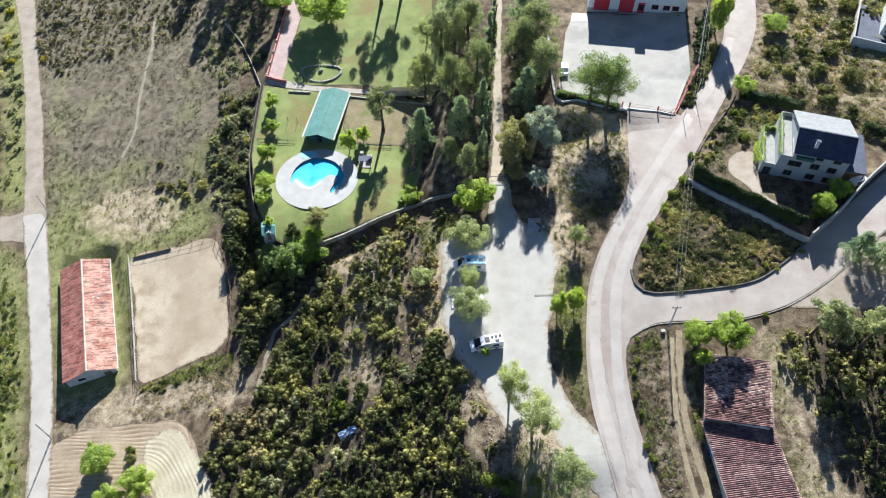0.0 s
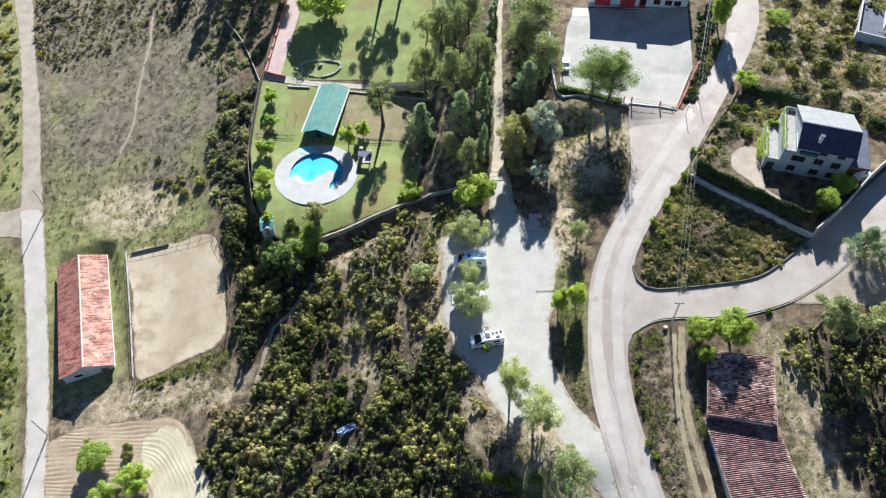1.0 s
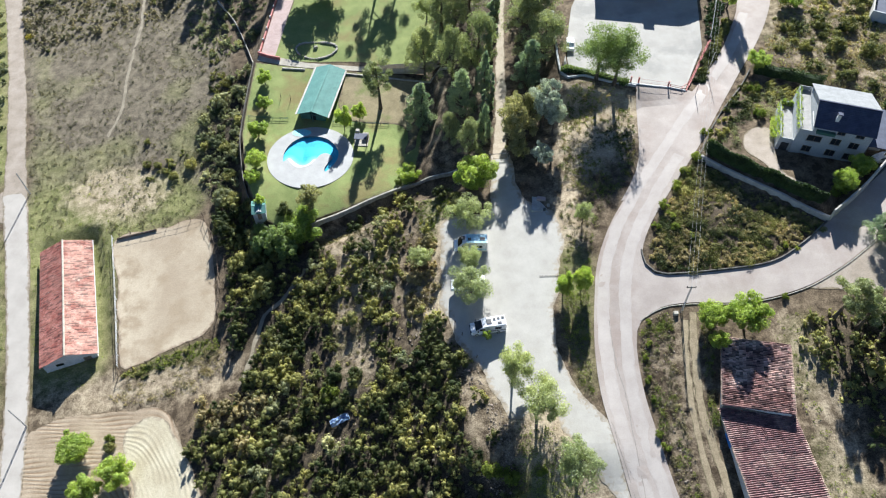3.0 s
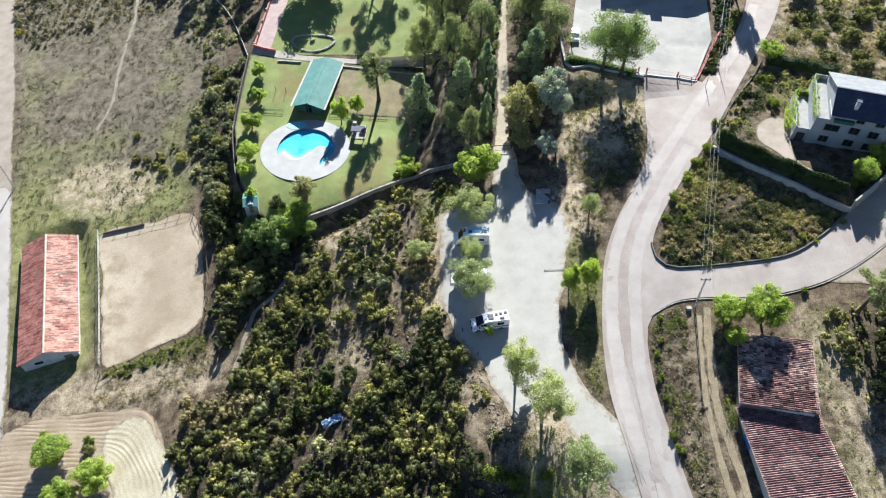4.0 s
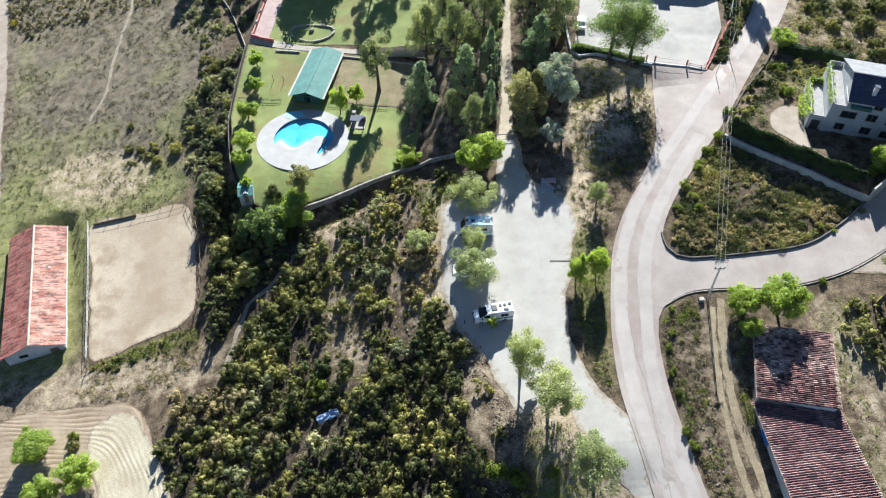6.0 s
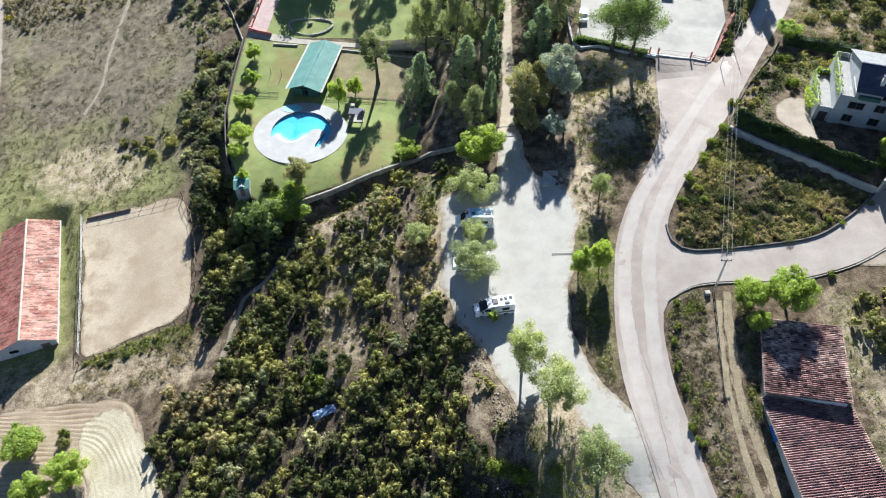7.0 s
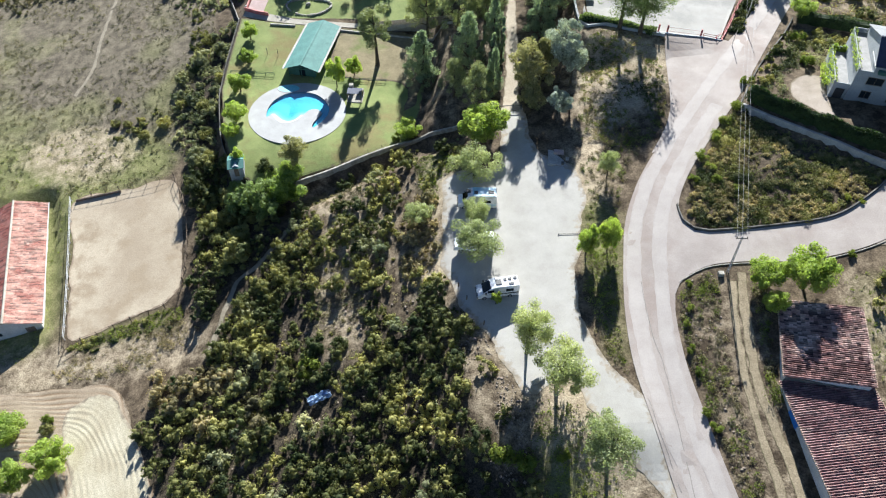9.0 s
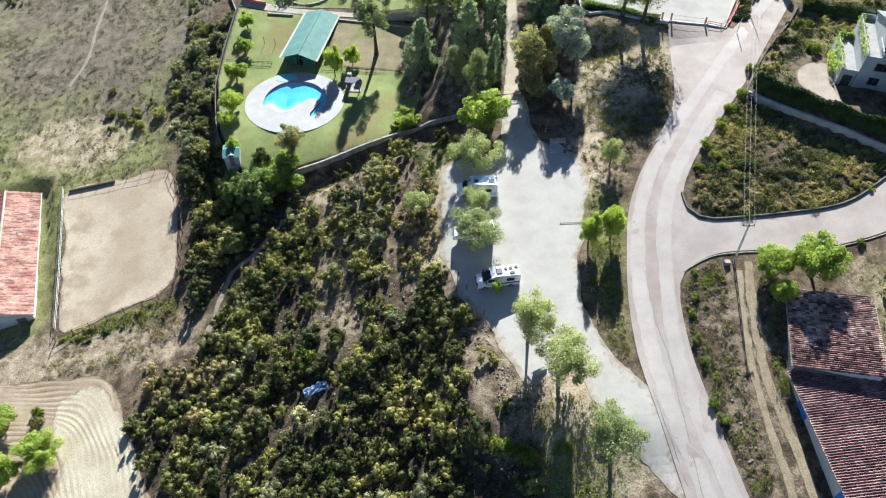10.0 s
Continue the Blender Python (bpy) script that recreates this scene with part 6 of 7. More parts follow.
scrub("scrub", "grey-green bushes along a field edge", M["greyscrub"], q, r, grow, 26, 0.15, 0.75, 0.5, 11)
p, r = spaced(p, grow.gamma(3.2, 0.32, len(p)) + 0.45, 0.54)
scrub("scrub", "thick dark scrub in a gully", M["scrub"], p, r, grow, 28, 0.15, 1.1, 0.5, 12)
SHADY = curve_through([(-35.2, 60), (-33, 68), (-29.5, 74.5), (-25.5, 77), (-25.5, 66), (-27, 57.5), (-31, 57)], 2, True)
p = scatter(SHADY, 260, grow)
p, r = spaced(p, np.minimum(2.0, grow.gamma(3.0, 0.32, len(p)) + 0.5), 0.6)
scrub("scrub", "dark bushes beside the gully footpath", M["scrub"], p, r, grow, 28, 0.14, 1.1, 0.5, 12)
p = np.concatenate([clump_filter(scatter(HILL, 700, grow), grow, 0.2, 0.0)] + [scatter(c, 130, grow) for c in CLEARINGS[:2]])
scrub("dry_scrub", "dry brown twiggy scrub between green bushes", M["heath"], p, grow.uniform(0.25, 0.7, len(p)), grow, 40, 0.13, 0.5, 0.25)
p = clump_filter(scatter(PLOT, 1300, grow), grow, 0.15, -0.3)
scrub("scrub", "low rough scrub on a walled plot", M["scrub"], p, grow.gamma(2.2, 0.16, len(p)) + 0.18, grow, 60, 0.13, 0.55, 0.4)
p = clump_filter(scatter(PLOT, 900, grow), grow, 0.2, -0.1)
scrub("scrub", "small olive bushes on a walled plot", M["drybush"], p, grow.uniform(0.25, 0.7, len(p)), grow, 22, 0.13, 0.7, 0.5, 5)
p = clump_filter(scatter(EAST, 620, grow), grow, 0.10, 0.0)
scrub("scrub", "scattered scrub on a dry slope", M["scrub"], p, grow.gamma(2.4, 0.34, len(p)) + 0.35, grow, 16, 0.18, 0.8, 0.5, 6)
p = scatter(EAST, 2600, grow)
scrub("dry_scrub", "dry low heath on a slope", M["drybush"], p, grow.uniform(0.25, 0.7, len(p)), grow, 26, 0.16, 0.5, 0.35)
thick = np.random.default_rng(41)
p = clump_filter(scatter(EAST, 1900, thick), thick, 0.14, -0.1)
scrub("scrub", "grey-green grass and heath on a slope", M["greyscrub"], p, thick.gamma(2.4, 0.20, len(p)) + 0.25, thick, 16, 0.19, 0.55, 0.45)
p = scatter(curve_through([(53, 99.5), (57.6, 106), (64, 116), (71, 114), (67, 107), (58.5, 104.6), (57, 97.5)], 2, True), 170, thick)
scrub("scrub", "grey-green weeds on a garden slope", M["greyscrub"], p, thick.gamma(2.2, 0.2, len(p)) + 0.3, thick, 30, 0.14, 0.7, 0.45)
p = scatter(EAST, 1500, thick)
scrub("dry_scrub", "straw-coloured dry tufts on a slope", M["drybush"], p, thick.uniform(0.35, 0.9, len(p)), thick, 18, 0.2, 0.45, 0.3)
v = thick.uniform(0, 1, 260)
p = np.c_[50.2 + 17 * v, 95.4 - 15.2 * v - thick.uniform(0.2, 2.6, 260)]
scrub("scrub", "low scrub below a garden wall", M["scrub"], p, thick.uniform(0.2, 0.5, 260), thick, 30, 0.13, 0.5, 0.4)
v = thick.uniform(119, 139, 120)
p = np.c_[50.7 + (v - 116.3) * 0.53 + thick.uniform(0.7, 2.9, 120), v]
scrub("scrub", "bushes on the strip between yard wall and road", M["scrub"], p, thick.uniform(0.3, 0.8, 120), thick, 22, 0.15, 1.0, 0.5, 6)
p = clump_filter(scatter(WOOD, 2300, grow), grow, 0.12, -0.55)
p, r = spaced(p, grow.gamma(2.6, 0.32, len(p)) + 0.35, 0.52)
scrub("scrub", "dark undergrowth below pines", M["scrub"], p, r, grow, 16, 0.19, 0.9, 0.5, 5)
p = clump_filter(np.concatenate([scatter(v, 220, grow) for v in VERGES]), grow, 0.3, 0.0)
scrub("scrub", "weedy green verge growth", M["tuft"], p, grow.gamma(2.0, 0.14, len(p)) + 0.12, grow, 30, 0.12, 0.6, 0.3)
p = scatter(curve_through([(58.2, 131.5), (60.2, 140), (62.5, 150), (66, 152), (65.5, 146), (62.6, 139), (60, 132)], 2, True), 60, grow, True, 0.3)
scrub("scrub", "green scrub strip between yard and road", M["hedge"], p, grow.uniform(0.5, 1.0, len(p)), grow, 24, 0.15, 0.9, 0.5, 6)
bank = np.random.default_rng(77)
BANK = curve_through([(24.5, 100), (27, 118), (37.5, 116), (39, 104), (36, 94), (29, 90)], 2, True)
p = scatter(BANK, 450, bank)
scrub("grass_tufts", "green-grey grass on the bank below the yard", M["tuft"], p, bank.uniform(0.2, 0.5, len(p)), bank, 16, 0.15, 0.45, 0.3)
p = scatter(BANK, 380, bank)
scrub("dry_scrub", "straw-coloured grass on the bank below the yard", M["drybush"], p, bank.uniform(0.25, 0.6, len(p)), bank, 24, 0.14, 0.45, 0.3)
p = np.concatenate([scatter(v, 260, grow) for v in VERGES])
scrub("dry_scrub", "dry weeds on road verges", M["heath"], p, grow.uniform(0.2, 0.6, len(p)), grow, 30, 0.13, 0.6, 0.3)
weeds = np.random.default_rng(91)
WEEDY = curve_through([(-63, 61.5), (-54, 64), (-44, 67.5), (-38, 66), (-42, 60.5), (-50, 57.5), (-60, 57)], 2, True)
FENCE_WEEDS = curve_through([(-61, 62.8), (-54, 65.5), (-45, 69), (-41, 69), (-43, 65.5), (-52, 63), (-60, 61)], 2, True)
p = clump_filter(scatter(WEEDY, 420, weeds), weeds, 0.2, -0.05)
scrub("dry_scrub", "olive and straw weeds between paddock and field", M["drybush"], p, weeds.gamma(2.0, 0.12, len(p)) + 0.15, weeds, 26, 0.12, 0.45, 0.3)
p = clump_filter(scatter(FENCE_WEEDS, 60, weeds), weeds, 0.2, -0.1)
scrub("scrub", "low green bushes along the paddock fence", M["scrub"], p, weeds.gamma(2.2, 0.14, len(p)) + 0.2, weeds, 22, 0.12, 0.6, 0.45, 5)
WEST_VERGE = curve_through([(-97, 90), (-90, 74), (-85, 60), (-80, 42), (-75, 22), (-82, 22), (-88, 50), (-98, 80)], 3, True)
p = scatter(WEST_VERGE, 420, grow)
scrub("scrub", "green weeds and low scrub beside the lane", M["tuft"], p, grow.gamma(2.2, 0.18, len(p)) + 0.2, grow, 30, 0.14, 0.7, 0.45)
p = scatter(WEST_VERGE, 170, grow)
scrub("scrub", "dark low bushes beside the lane", M["scrub"], p, grow.uniform(0.3, 0.7, len(p)), grow, 20, 0.14, 0.8, 0.5, 5)
ROAD_STRIP = curve_through([(-138, 212), (-124, 178), (-115, 155), (-105.5, 128), (-102, 114), (-107, 113), (-117, 140), (-133, 180), (-148, 212)], 3, True)
p = scatter(ROAD_STRIP, 300, grow)
scrub("scrub", "blue-green scrub along the dirt road", M["greyscrub"], p, grow.gamma(2.2, 0.26, len(p)) + 0.3, grow, 16, 0.17, 0.8, 0.5, 4)
WESTSIDE = [curve_through(c, 3, True) for c in ([(-170, 225), (-136, 192), (-118, 152), (-108, 124), (-104, 112), (-125, 114), (-160, 180)], [(-125, 100), (-104, 99), (-97, 88), (-90, 70), (-80, 38), (-74, 15), (-110, 15), (-115, 60)])]
p = np.concatenate([clump_filter(scatter(v, 800, grow), grow, 0.12, -0.1) for v in WESTSIDE])
scrub("scrub", "rough green scrub west of the dirt road", M["scrub"], p, grow.gamma(2.2, 0.22, len(p)) + 0.2, grow, 50, 0.16, 0.7, 0.5)
p = np.concatenate([scatter(v, 900, grow) for v in WESTSIDE])
scrub("grass_tufts", "rough grass west of the dirt road", M["tuft"], p, grow.uniform(0.2, 0.5, len(p)), grow, 12, 0.16, 0.6, 0.25)
p = scatter(DARK_COPSE, 300, grow)
p, r = spaced(p, grow.gamma(2.4, 0.18, len(p)) + 0.25, 0.6)
scrub("scrub", "low dark scrub at the field corner", M["greyscrub"], p, r, grow, 20, 0.15, 0.65, 0.5, 5)
p = scatter(HEDGEBANK, 120, grow)
scrub("scrub", "overgrown bank beside the road", M["scrub"], p, grow.uniform(0.4, 1.1, len(p)), grow, 20, 0.16, 0.8, 0.5, 7)
p = clump_filter(scatter(FIELD, 7000, grow), grow, 0.07, -0.3)
scrub("heath", "low dry heath tufts on a field", M["heath"], p, grow.gamma(3.0, 0.075, len(p)) + 0.12, grow, 15, 0.13, 0.7, 0.35)
p = scatter(HEATH_TOP, 700, grow)
p, r = spaced(p, grow.gamma(2.4, 0.20, len(p)) + 0.3, 0.6)
scrub("heath", "grey-brown heather cushions at the field end", M["heath"], p, r, grow, 16, 0.15, 0.8, 0.5, 4)
p = np.concatenate([scatter(HEATH_TOP, 25, grow), scatter(FIELD_EDGE, 70, grow)])
scrub("scrub", "scattered green bushes on a field", M["scrub"], p, grow.uniform(0.35, 1.0, len(p)), grow, 20, 0.16, 0.7, 0.5, 6)
p = np.concatenate([scatter(g, 420, grow) for g in GREENS])
scrub("grass_tufts", "green grass tufts on rough ground", M["tuft"], p, grow.uniform(0.15, 0.45, len(p)), grow, 9, 0.16, 0.6, 0.25)


SLOPE_EDGE = curve_through([(-2.0, 67.5), (-0.2, 66.4), (2.0, 62.4), (3.6, 58.4), (-1.9, 58.6), (-5, 62)], 1.5, True)
p = scatter(SLOPE_EDGE, 90, weeds)
p, r = spaced(p, weeds.gamma(2.6, 0.3, len(p)) + 0.4, 0.6)
scrub("scrub", "olive scrub at the lip of the car park", M["scrub"], p, r, weeds, 26, 0.13, 0.9, 0.45, 11)
WEST_LIP = curve_through([(-3.4, 86), (-1.4, 84), (-1.2, 72), (-2.2, 68), (-6, 68), (-6.5, 82)], 1.5, True)
p = scatter(WEST_LIP, 150, weeds)
p, r = spaced(p, weeds.gamma(2.4, 0.24, len(p)) + 0.3, 0.62)
scrub("dry_scrub", "tan bushes on the bank of the car park", M["drybush"], p, r, weeds, 24, 0.13, 0.8, 0.45, 10)


def stones(name, label, outline, count, size):
    p = scatter(outline, count, grow)
    shape = np.array([(-1, -1, 0), (1, -1, 0), (1, 1, 0), (-1, 1, 0), (-0.6, -0.7, 1), (0.7, -0.6, 1), (0.6, 0.7, 1), (-0.7, 0.6, 1)])
    verts, faces = [], []
    for x, y in p:
        s = size * grow.uniform(0.4, 1.5)
        a = grow.uniform(0, 6.28)
        k = len(verts)
        q = shape * s * np.array([1, grow.uniform(0.6, 1), grow.uniform(0.5, 0.9)]) + grow.normal(size=(8, 3)) * s * 0.12
        c, sn = math.cos(a), math.sin(a)
        for v in q:
            verts.append((x + c * v[0] - sn * v[1], y + sn * v[0] + c * v[1], h(x, y) + v[2] - 0.1 * s))
        faces += [tuple(k + i for i in f) for f in ((4, 5, 6, 7), (0, 1, 5, 4), (1, 2, 6, 5), (2, 3, 7, 6), (3, 0, 4, 7))]
    tagged(new(name, mesh_of(name, verts, faces, M["rock"])), label, "stones", kind="stuff")


stones("stones", "loose grey stones on the scrub slope", HILL, 700, 0.16)
for bank in RUBBLE:
    stones("stones", "rubble on a bare bank below the car park", bank, 900, 0.10)
stones("stones", "stones scattered along the road verge", VERGES[0], 130, 0.13)


# ---- walls, hedges, fences ----
def wall_line(points, width, high, material, name, label, category="wall", step=1.2, low=-0.8):
    return ribbon(name, curve_through(points, step), width, low, high, material, label=label, category=category)


wall_line([(-37.6, 92.6), (-33.4, 90.4), (-29.5, 91.0), (-25.6, 92.3), (-19.9, 94.5), (-12.8, 98.0), (-5.4, 100.7), (3, 101.2)], 0.4, 0.75, M["stone"], "terrace_wall", "rough stone retaining wall below the pool lawn", low=-3.6)
wall_line([(-46.4, 141.8), (-45.9, 126.5), (-45.3, 116), (-42, 102.3), (-37.6, 92.9)], 0.16, 0.6, M["darkstone"], "boundary_wall", "grey low boundary wall of the bathing area", low=-2.0)
wall_line([(-61.3, 170.2), (-55.7, 161.8), (-53, 156.7), (-49.8, 149.6), (-46.6, 142)], 0.2, 0.7, M["stone"], "boundary_wall", "pale low wall across a field corner")
wall_line([(49.5, 97.0), (52.9, 93.5), (57.0, 89.7), (61.4, 86.0), (65.3, 82.5), (67.9, 80.4)], 0.5, 1.2, M["kerb"], "garden_wall", "pale concrete retaining wall below a hedge", low=-3.0)
wall_line([(68.0, 80.4), (74.6, 85.6), (81.2, 91.9), (88.6, 98.0)], 0.3, 2.9, M["kerb"], "garden_wall", "tall grey garden wall beside the street", low=-2.0)
wall_line([(49.4, 97.6), (55.0, 107.4), (61.2, 115.6), (64.6, 121)], 0.22, 0.5, M["darkstone"], "garden_wall", "low dark wall along the road bank")
wall_line([(35.6, 77.4), (35.9, 74.4), (37.2, 72.7), (39.2, 72.0), (48.2, 72.0), (56.8, 72.9), (63.2, 76.6), (69.5, 81.8), (87.2, 96.0)], 0.22, 0.36, M["darkstone"], "kerb_wall", "dark low stone kerb along the side street", "kerb")
wall_line([(33.5, 63.6), (37.4, 65.6), (42.3, 65.9), (50.9, 65.3), (59.9, 67.0), (67, 70.4), (73.7, 75), (84, 83)], 0.14, 0.14, M["stone"], "kerb", "low stone kerb along the side street", "kerb")


def hedge(points, width, height, label, density=420, leaf="hedge"):
    line = curve_through(points, 0.8)
    rng = np.random.default_rng(len(points) + int(height * 10))
    t = thing("hedge", label, "hedge")
    way = np.gradient(line, axis=0)
    way /= np.linalg.norm(way, axis=1)[:, None]
    side = np.stack([-way[:, 1], way[:, 0]], 1)
    bm = bmesh.new()
    rows = []
    for (x, y), s in zip(line, side):
        g = h(x, y)
        rows.append([bm.verts.new((x + s[0] * u * width / 2, y + s[1] * u * width / 2, g + z)) for u, z in ((0.7, -0.3), (0.75, height * 0.8), (0, height * 0.9), (-0.75, height * 0.8), (-0.7, -0.3))])
    for a, b in zip(rows, rows[1:]):
        for i in range(4):
            bm.faces.new((a[i], b[i], b[i + 1], a[i + 1]))
    bmesh.ops.recalc_face_normals(bm, faces=bm.faces[:])
    part("core", bm, M["hedge"], t, "dense twiggy inside")
    n = int(density * len(line) * 0.8)
    k = rng.integers(0, len(line), n)
    u = rng.uniform(-1, 1, n)
    z = height * (rng.uniform(0, 1, n) ** 0.5) * (1.05 - 0.15 * np.abs(u) + 0.12 * np.sin(k * 0.9))
    xy = line[k] + side[k] * (u * width / 2)[:, None] + way[k] * rng.uniform(-0.5, 0.5, (n, 1))
    c = np.c_[xy, lie(xy[:, 0], xy[:, 1]) + z]
    part("leaves", leaf_mesh("leaves", leaf_sprays(c, 0.15, rng, 0.55), M[leaf]), None, t, "dark green leaves")


hedge([(50.6, 98.0), (53.0, 95.4), (57.2, 91.6), (61.6, 88.0), (65.6, 84.8), (67.6, 83.9)], 1.1, 2.5, "dark clipped garden hedge behind a wall", 620)
hedge([(65.5, 120.2), (70, 118.4), (77, 114.8)], 1.6, 2.0, "dark garden hedge north of the house")
hedge([(87.5, 108), (92, 105.5), (97, 104)], 1.6, 2.0, "dark hedge beside the house")
hedge([(25.7, 123.0), (30, 121.8), (34.7, 119.9), (38.4, 118.3)], 1.3, 1.2, "green hedge on the yard's retaining wall", 420, "tree_plane")
wall_line([(25.6, 145), (25.4, 122.3), (30, 121.0), (34.7, 119.2), (40.5, 117.8)], 0.4, 0.5, M["render_grey"], "retaining_wall", "grey retaining wall of the yard", low=-2.5)


def posts_and_rails(name, label, points, spacing, post_r, height, rails, rail_r, post_mat, rail_mat, rng_seed=1, lean=0.0, square=False):
    t = thing(name, label, "fence")
    rng = random.Random(rng_seed)
    line = curve_through(points, 0.3)
    steps = np.r_[0, np.cumsum(np.hypot(*np.diff(line, axis=0).T))]
    spots = [np.array([np.interp(d, steps, line[:, 0]), np.interp(d, steps, line[:, 1])]) for d in np.arange(0, steps[-1] + 0.01, spacing)]
    tops = []
    for x, y in spots:
        g = h(x, y)
        dx, dy = rng.gauss(0, lean), rng.gauss(0, lean)
        part("post", tube([(x, y, g - 0.3), (x + dx, y + dy, g + height * rng.uniform(0.96, 1.04))], [post_r, post_r * 0.85], 4 if square else 7), post_mat, t)
        tops.append((x, y, g, dx, dy))
    for z in rails:
        pts = [(x + dx * z / height, y + dy * z / height, g + z) for x, y, g, dx, dy in tops]
        part("rail", tube(pts, [rail_r] * len(pts), 5), rail_mat, t)
    return t


posts_and_rails("paddock_fence", "pale rail fence along the paddock", [(-70.6, 94.2), (-67.6, 84.6), (-64.4, 74), (-61.4, 63.6)], 2.6, 0.07, 1.3, (1.2, 0.7), 0.045, M["render_white"], M["render_white"], 1)
posts_and_rails("paddock_fence", "weathered wooden post fence round the paddock", [(-61.2, 62.6), (-56.7, 64.4), (-52.9, 66.1), (-49, 67.7), (-44.8, 69.6), (-43.6, 72.6), (-44.5, 80.2), (-47.2, 90.1), (-49.6, 94.9), (-51.5, 98.4)], 2.8, 0.09, 1.4, (1.25, 0.75), 0.03, M["wood"], M["wood"], 2, 0.1)
posts_and_rails("paddock_fence", "wire fence along the grassy paddock end", [(-51.5, 98.2), (-56.5, 96.8), (-61.6, 95.9), (-66.5, 95.0), (-70.3, 94.5)], 2.6, 0.06, 1.3, (1.2, 0.6), 0.02, M["wood"], M["wood"], 3, 0.05)
part_log = tagged(new("log", mesh_of("log", [], [], M["wood"])), "dark timber baulk lying at the paddock edge", "log")
bm = tube([(-69.6, 94.0, h(-69.6, 94.0) + 0.25), (-65, 94.9, h(-65, 94.9) + 0.25), (-61.2, 95.6, h(-61.2, 95.6) + 0.25)], [0.22, 0.25, 0.2], 8)
bm.to_mesh(part_log.data)
bm.free()
posts_and_rails("yard_fence", "red metal rail fence on a low white wall", [(47.6, 117.5), (50.4, 116.9), (53.7, 122.3), (56.6, 128), (59, 132.3)], 2.4, 0.07, 0.9, (0.8, 0.4), 0.045, M["redpaint"], M["pinkpaint"], 4, 0.0, True)
wall_line([(39.5, 118.7), (44.4, 117.8), (47.4, 117.4), (50.6, 116.3)], 0.3, 0.25, M["render_white"], "yard_wall", "low pale wall below the yard fence", low=-1.0)
wall_line([(50.7, 116.3), (53.9, 122.3), (56.8, 128), (59.2, 132.3)], 0.3, 0.25, M["pinkpaint"], "yard_wall", "low faded red wall beside the road", low=-1.0)
posts_and_rails("road_rail", "pale metal guard rail above the road", [(59, 132.6), (60, 135.2), (62.6, 143.5), (65.5, 152.5), (68, 160)], 2.5, 0.05, 1.0, (0.95, 0.5), 0.05, M["palegrey"], M["palegrey"], 5)
posts_and_rails("lawn_fence", "low dark mesh fence across the bathing lawn", [(-44.0, 121.4), (-38.1, 121.0), (-33.4, 120.8)], 1.8, 0.045, 0.7, (0.64, 0.34), 0.04, M["greenwall"], M["greenwall"], 6)
posts_and_rails("lawn_fence", "low dark mesh fence behind the picnic table", [(-24.8, 120.0), (-17.9, 119.6), (-11.2, 119.2)], 1.8, 0.045, 0.7, (0.64, 0.34), 0.04, M["greenwall"], M["greenwall"], 7)
posts_and_rails("ramp_wall_rail", "red parapet with white bollards beside the ramp", [(-44.6, 142.6), (-43.3, 162), (-42.2, 180), (-41.3, 200)], 4.2, 0.22, 1.05, (0.6,), 0.12, M["render_white"], M["pinkpaint"], 8)
wall_line([(-44.6, 142.8), (-43.3, 162), (-42.2, 180), (-41.3, 200)], 0.35, 0.6, M["pinkpaint"], "ramp_wall", "brick-red low wall along the ramp", low=-1.5)
wall_line([(-44.9, 142.2), (-42, 141.0), (-39.4, 140.4)], 0.3, 0.9, M["pinkpaint"], "ramp_wall", "brick-red end wall of the ramp", low=-1.5)
wall_line([(-38.5, 137.3), (-33, 136.9)], 0.4, 0.35, M["stone"], "edging", "stone edging along the lawn", "edging")
wall_line([(-23.5, 135.6), (-8, 133.4), (1, 132.3)], 0.4, 0.35, M["stone"], "edging", "stone edging along the dry plot", "edging")


posts_and_rails("terrace_fence", "thin dark wire fence on the terrace wall", [(-33.4, 90.5), (-29.5, 91.1), (-25.6, 92.4), (-19.9, 94.6), (-12.8, 98.1), (-5.6, 100.7)], 2.6, 0.04, 1.65, (1.55, 1.2), 0.012, M["wood"], M["darkiron"], 9)


def bar_gate(a, b, z, r, label, name="bar_gate"):
    t = thing(name, label, "gate")
    (x0, y0), (x1, y1) = a, b
    part("bar", tube([(x0, y0, h(x0, y0) + z), (x1, y1, h(x1, y1) + z)], [r, r], 8), M["darkiron"], t)
    for x, y in (a, b):
        part("post", tube([(x, y, h(x, y) - 0.3), (x, y, h(x, y) + z + 0.1)], [r * 1.3] * 2, 8), M["darkiron"], t)


bar_gate((9.6, 103.2), (13.4, 102.9), 0.9, 0.07, "dark bar gate across the forest path")
bar_gate((17.6, 74.0), (20.8, 73.8), 0.12, 0.04, "low dark bar on the gravel edge", "bar")


# ---- yard gate ----
def sliding_gate():
    t = thing("sliding_gate", "long pale metal sliding gate at the yard", "gate")
    for z in (0.12, 0.9):
        part("rail", tube([(41.4, 118.9, 14.72 + z), (47.0, 117.7, 14.72 + z)], [0.02] * 2, 6), M["pinkpaint"], t)
    for k in range(15):
        x, y = 41.4 + 0.4 * k, 118.9 - 0.086 * k
        part("bar", tube([(x, y, 14.82), (x, y, 15.62)], [0.009] * 2, 4), M["palegrey"], t)
    for x, y in ((39.6, 119.2), (41.2, 118.95), (47.2, 117.65)):
        part("gate_pillar", box(x - 0.14, x + 0.14, y - 0.14, y + 0.14, 14.4, 16.0, 0.03), M["pinkpaint"], t, "faded red gate pillar")


sliding_gate()


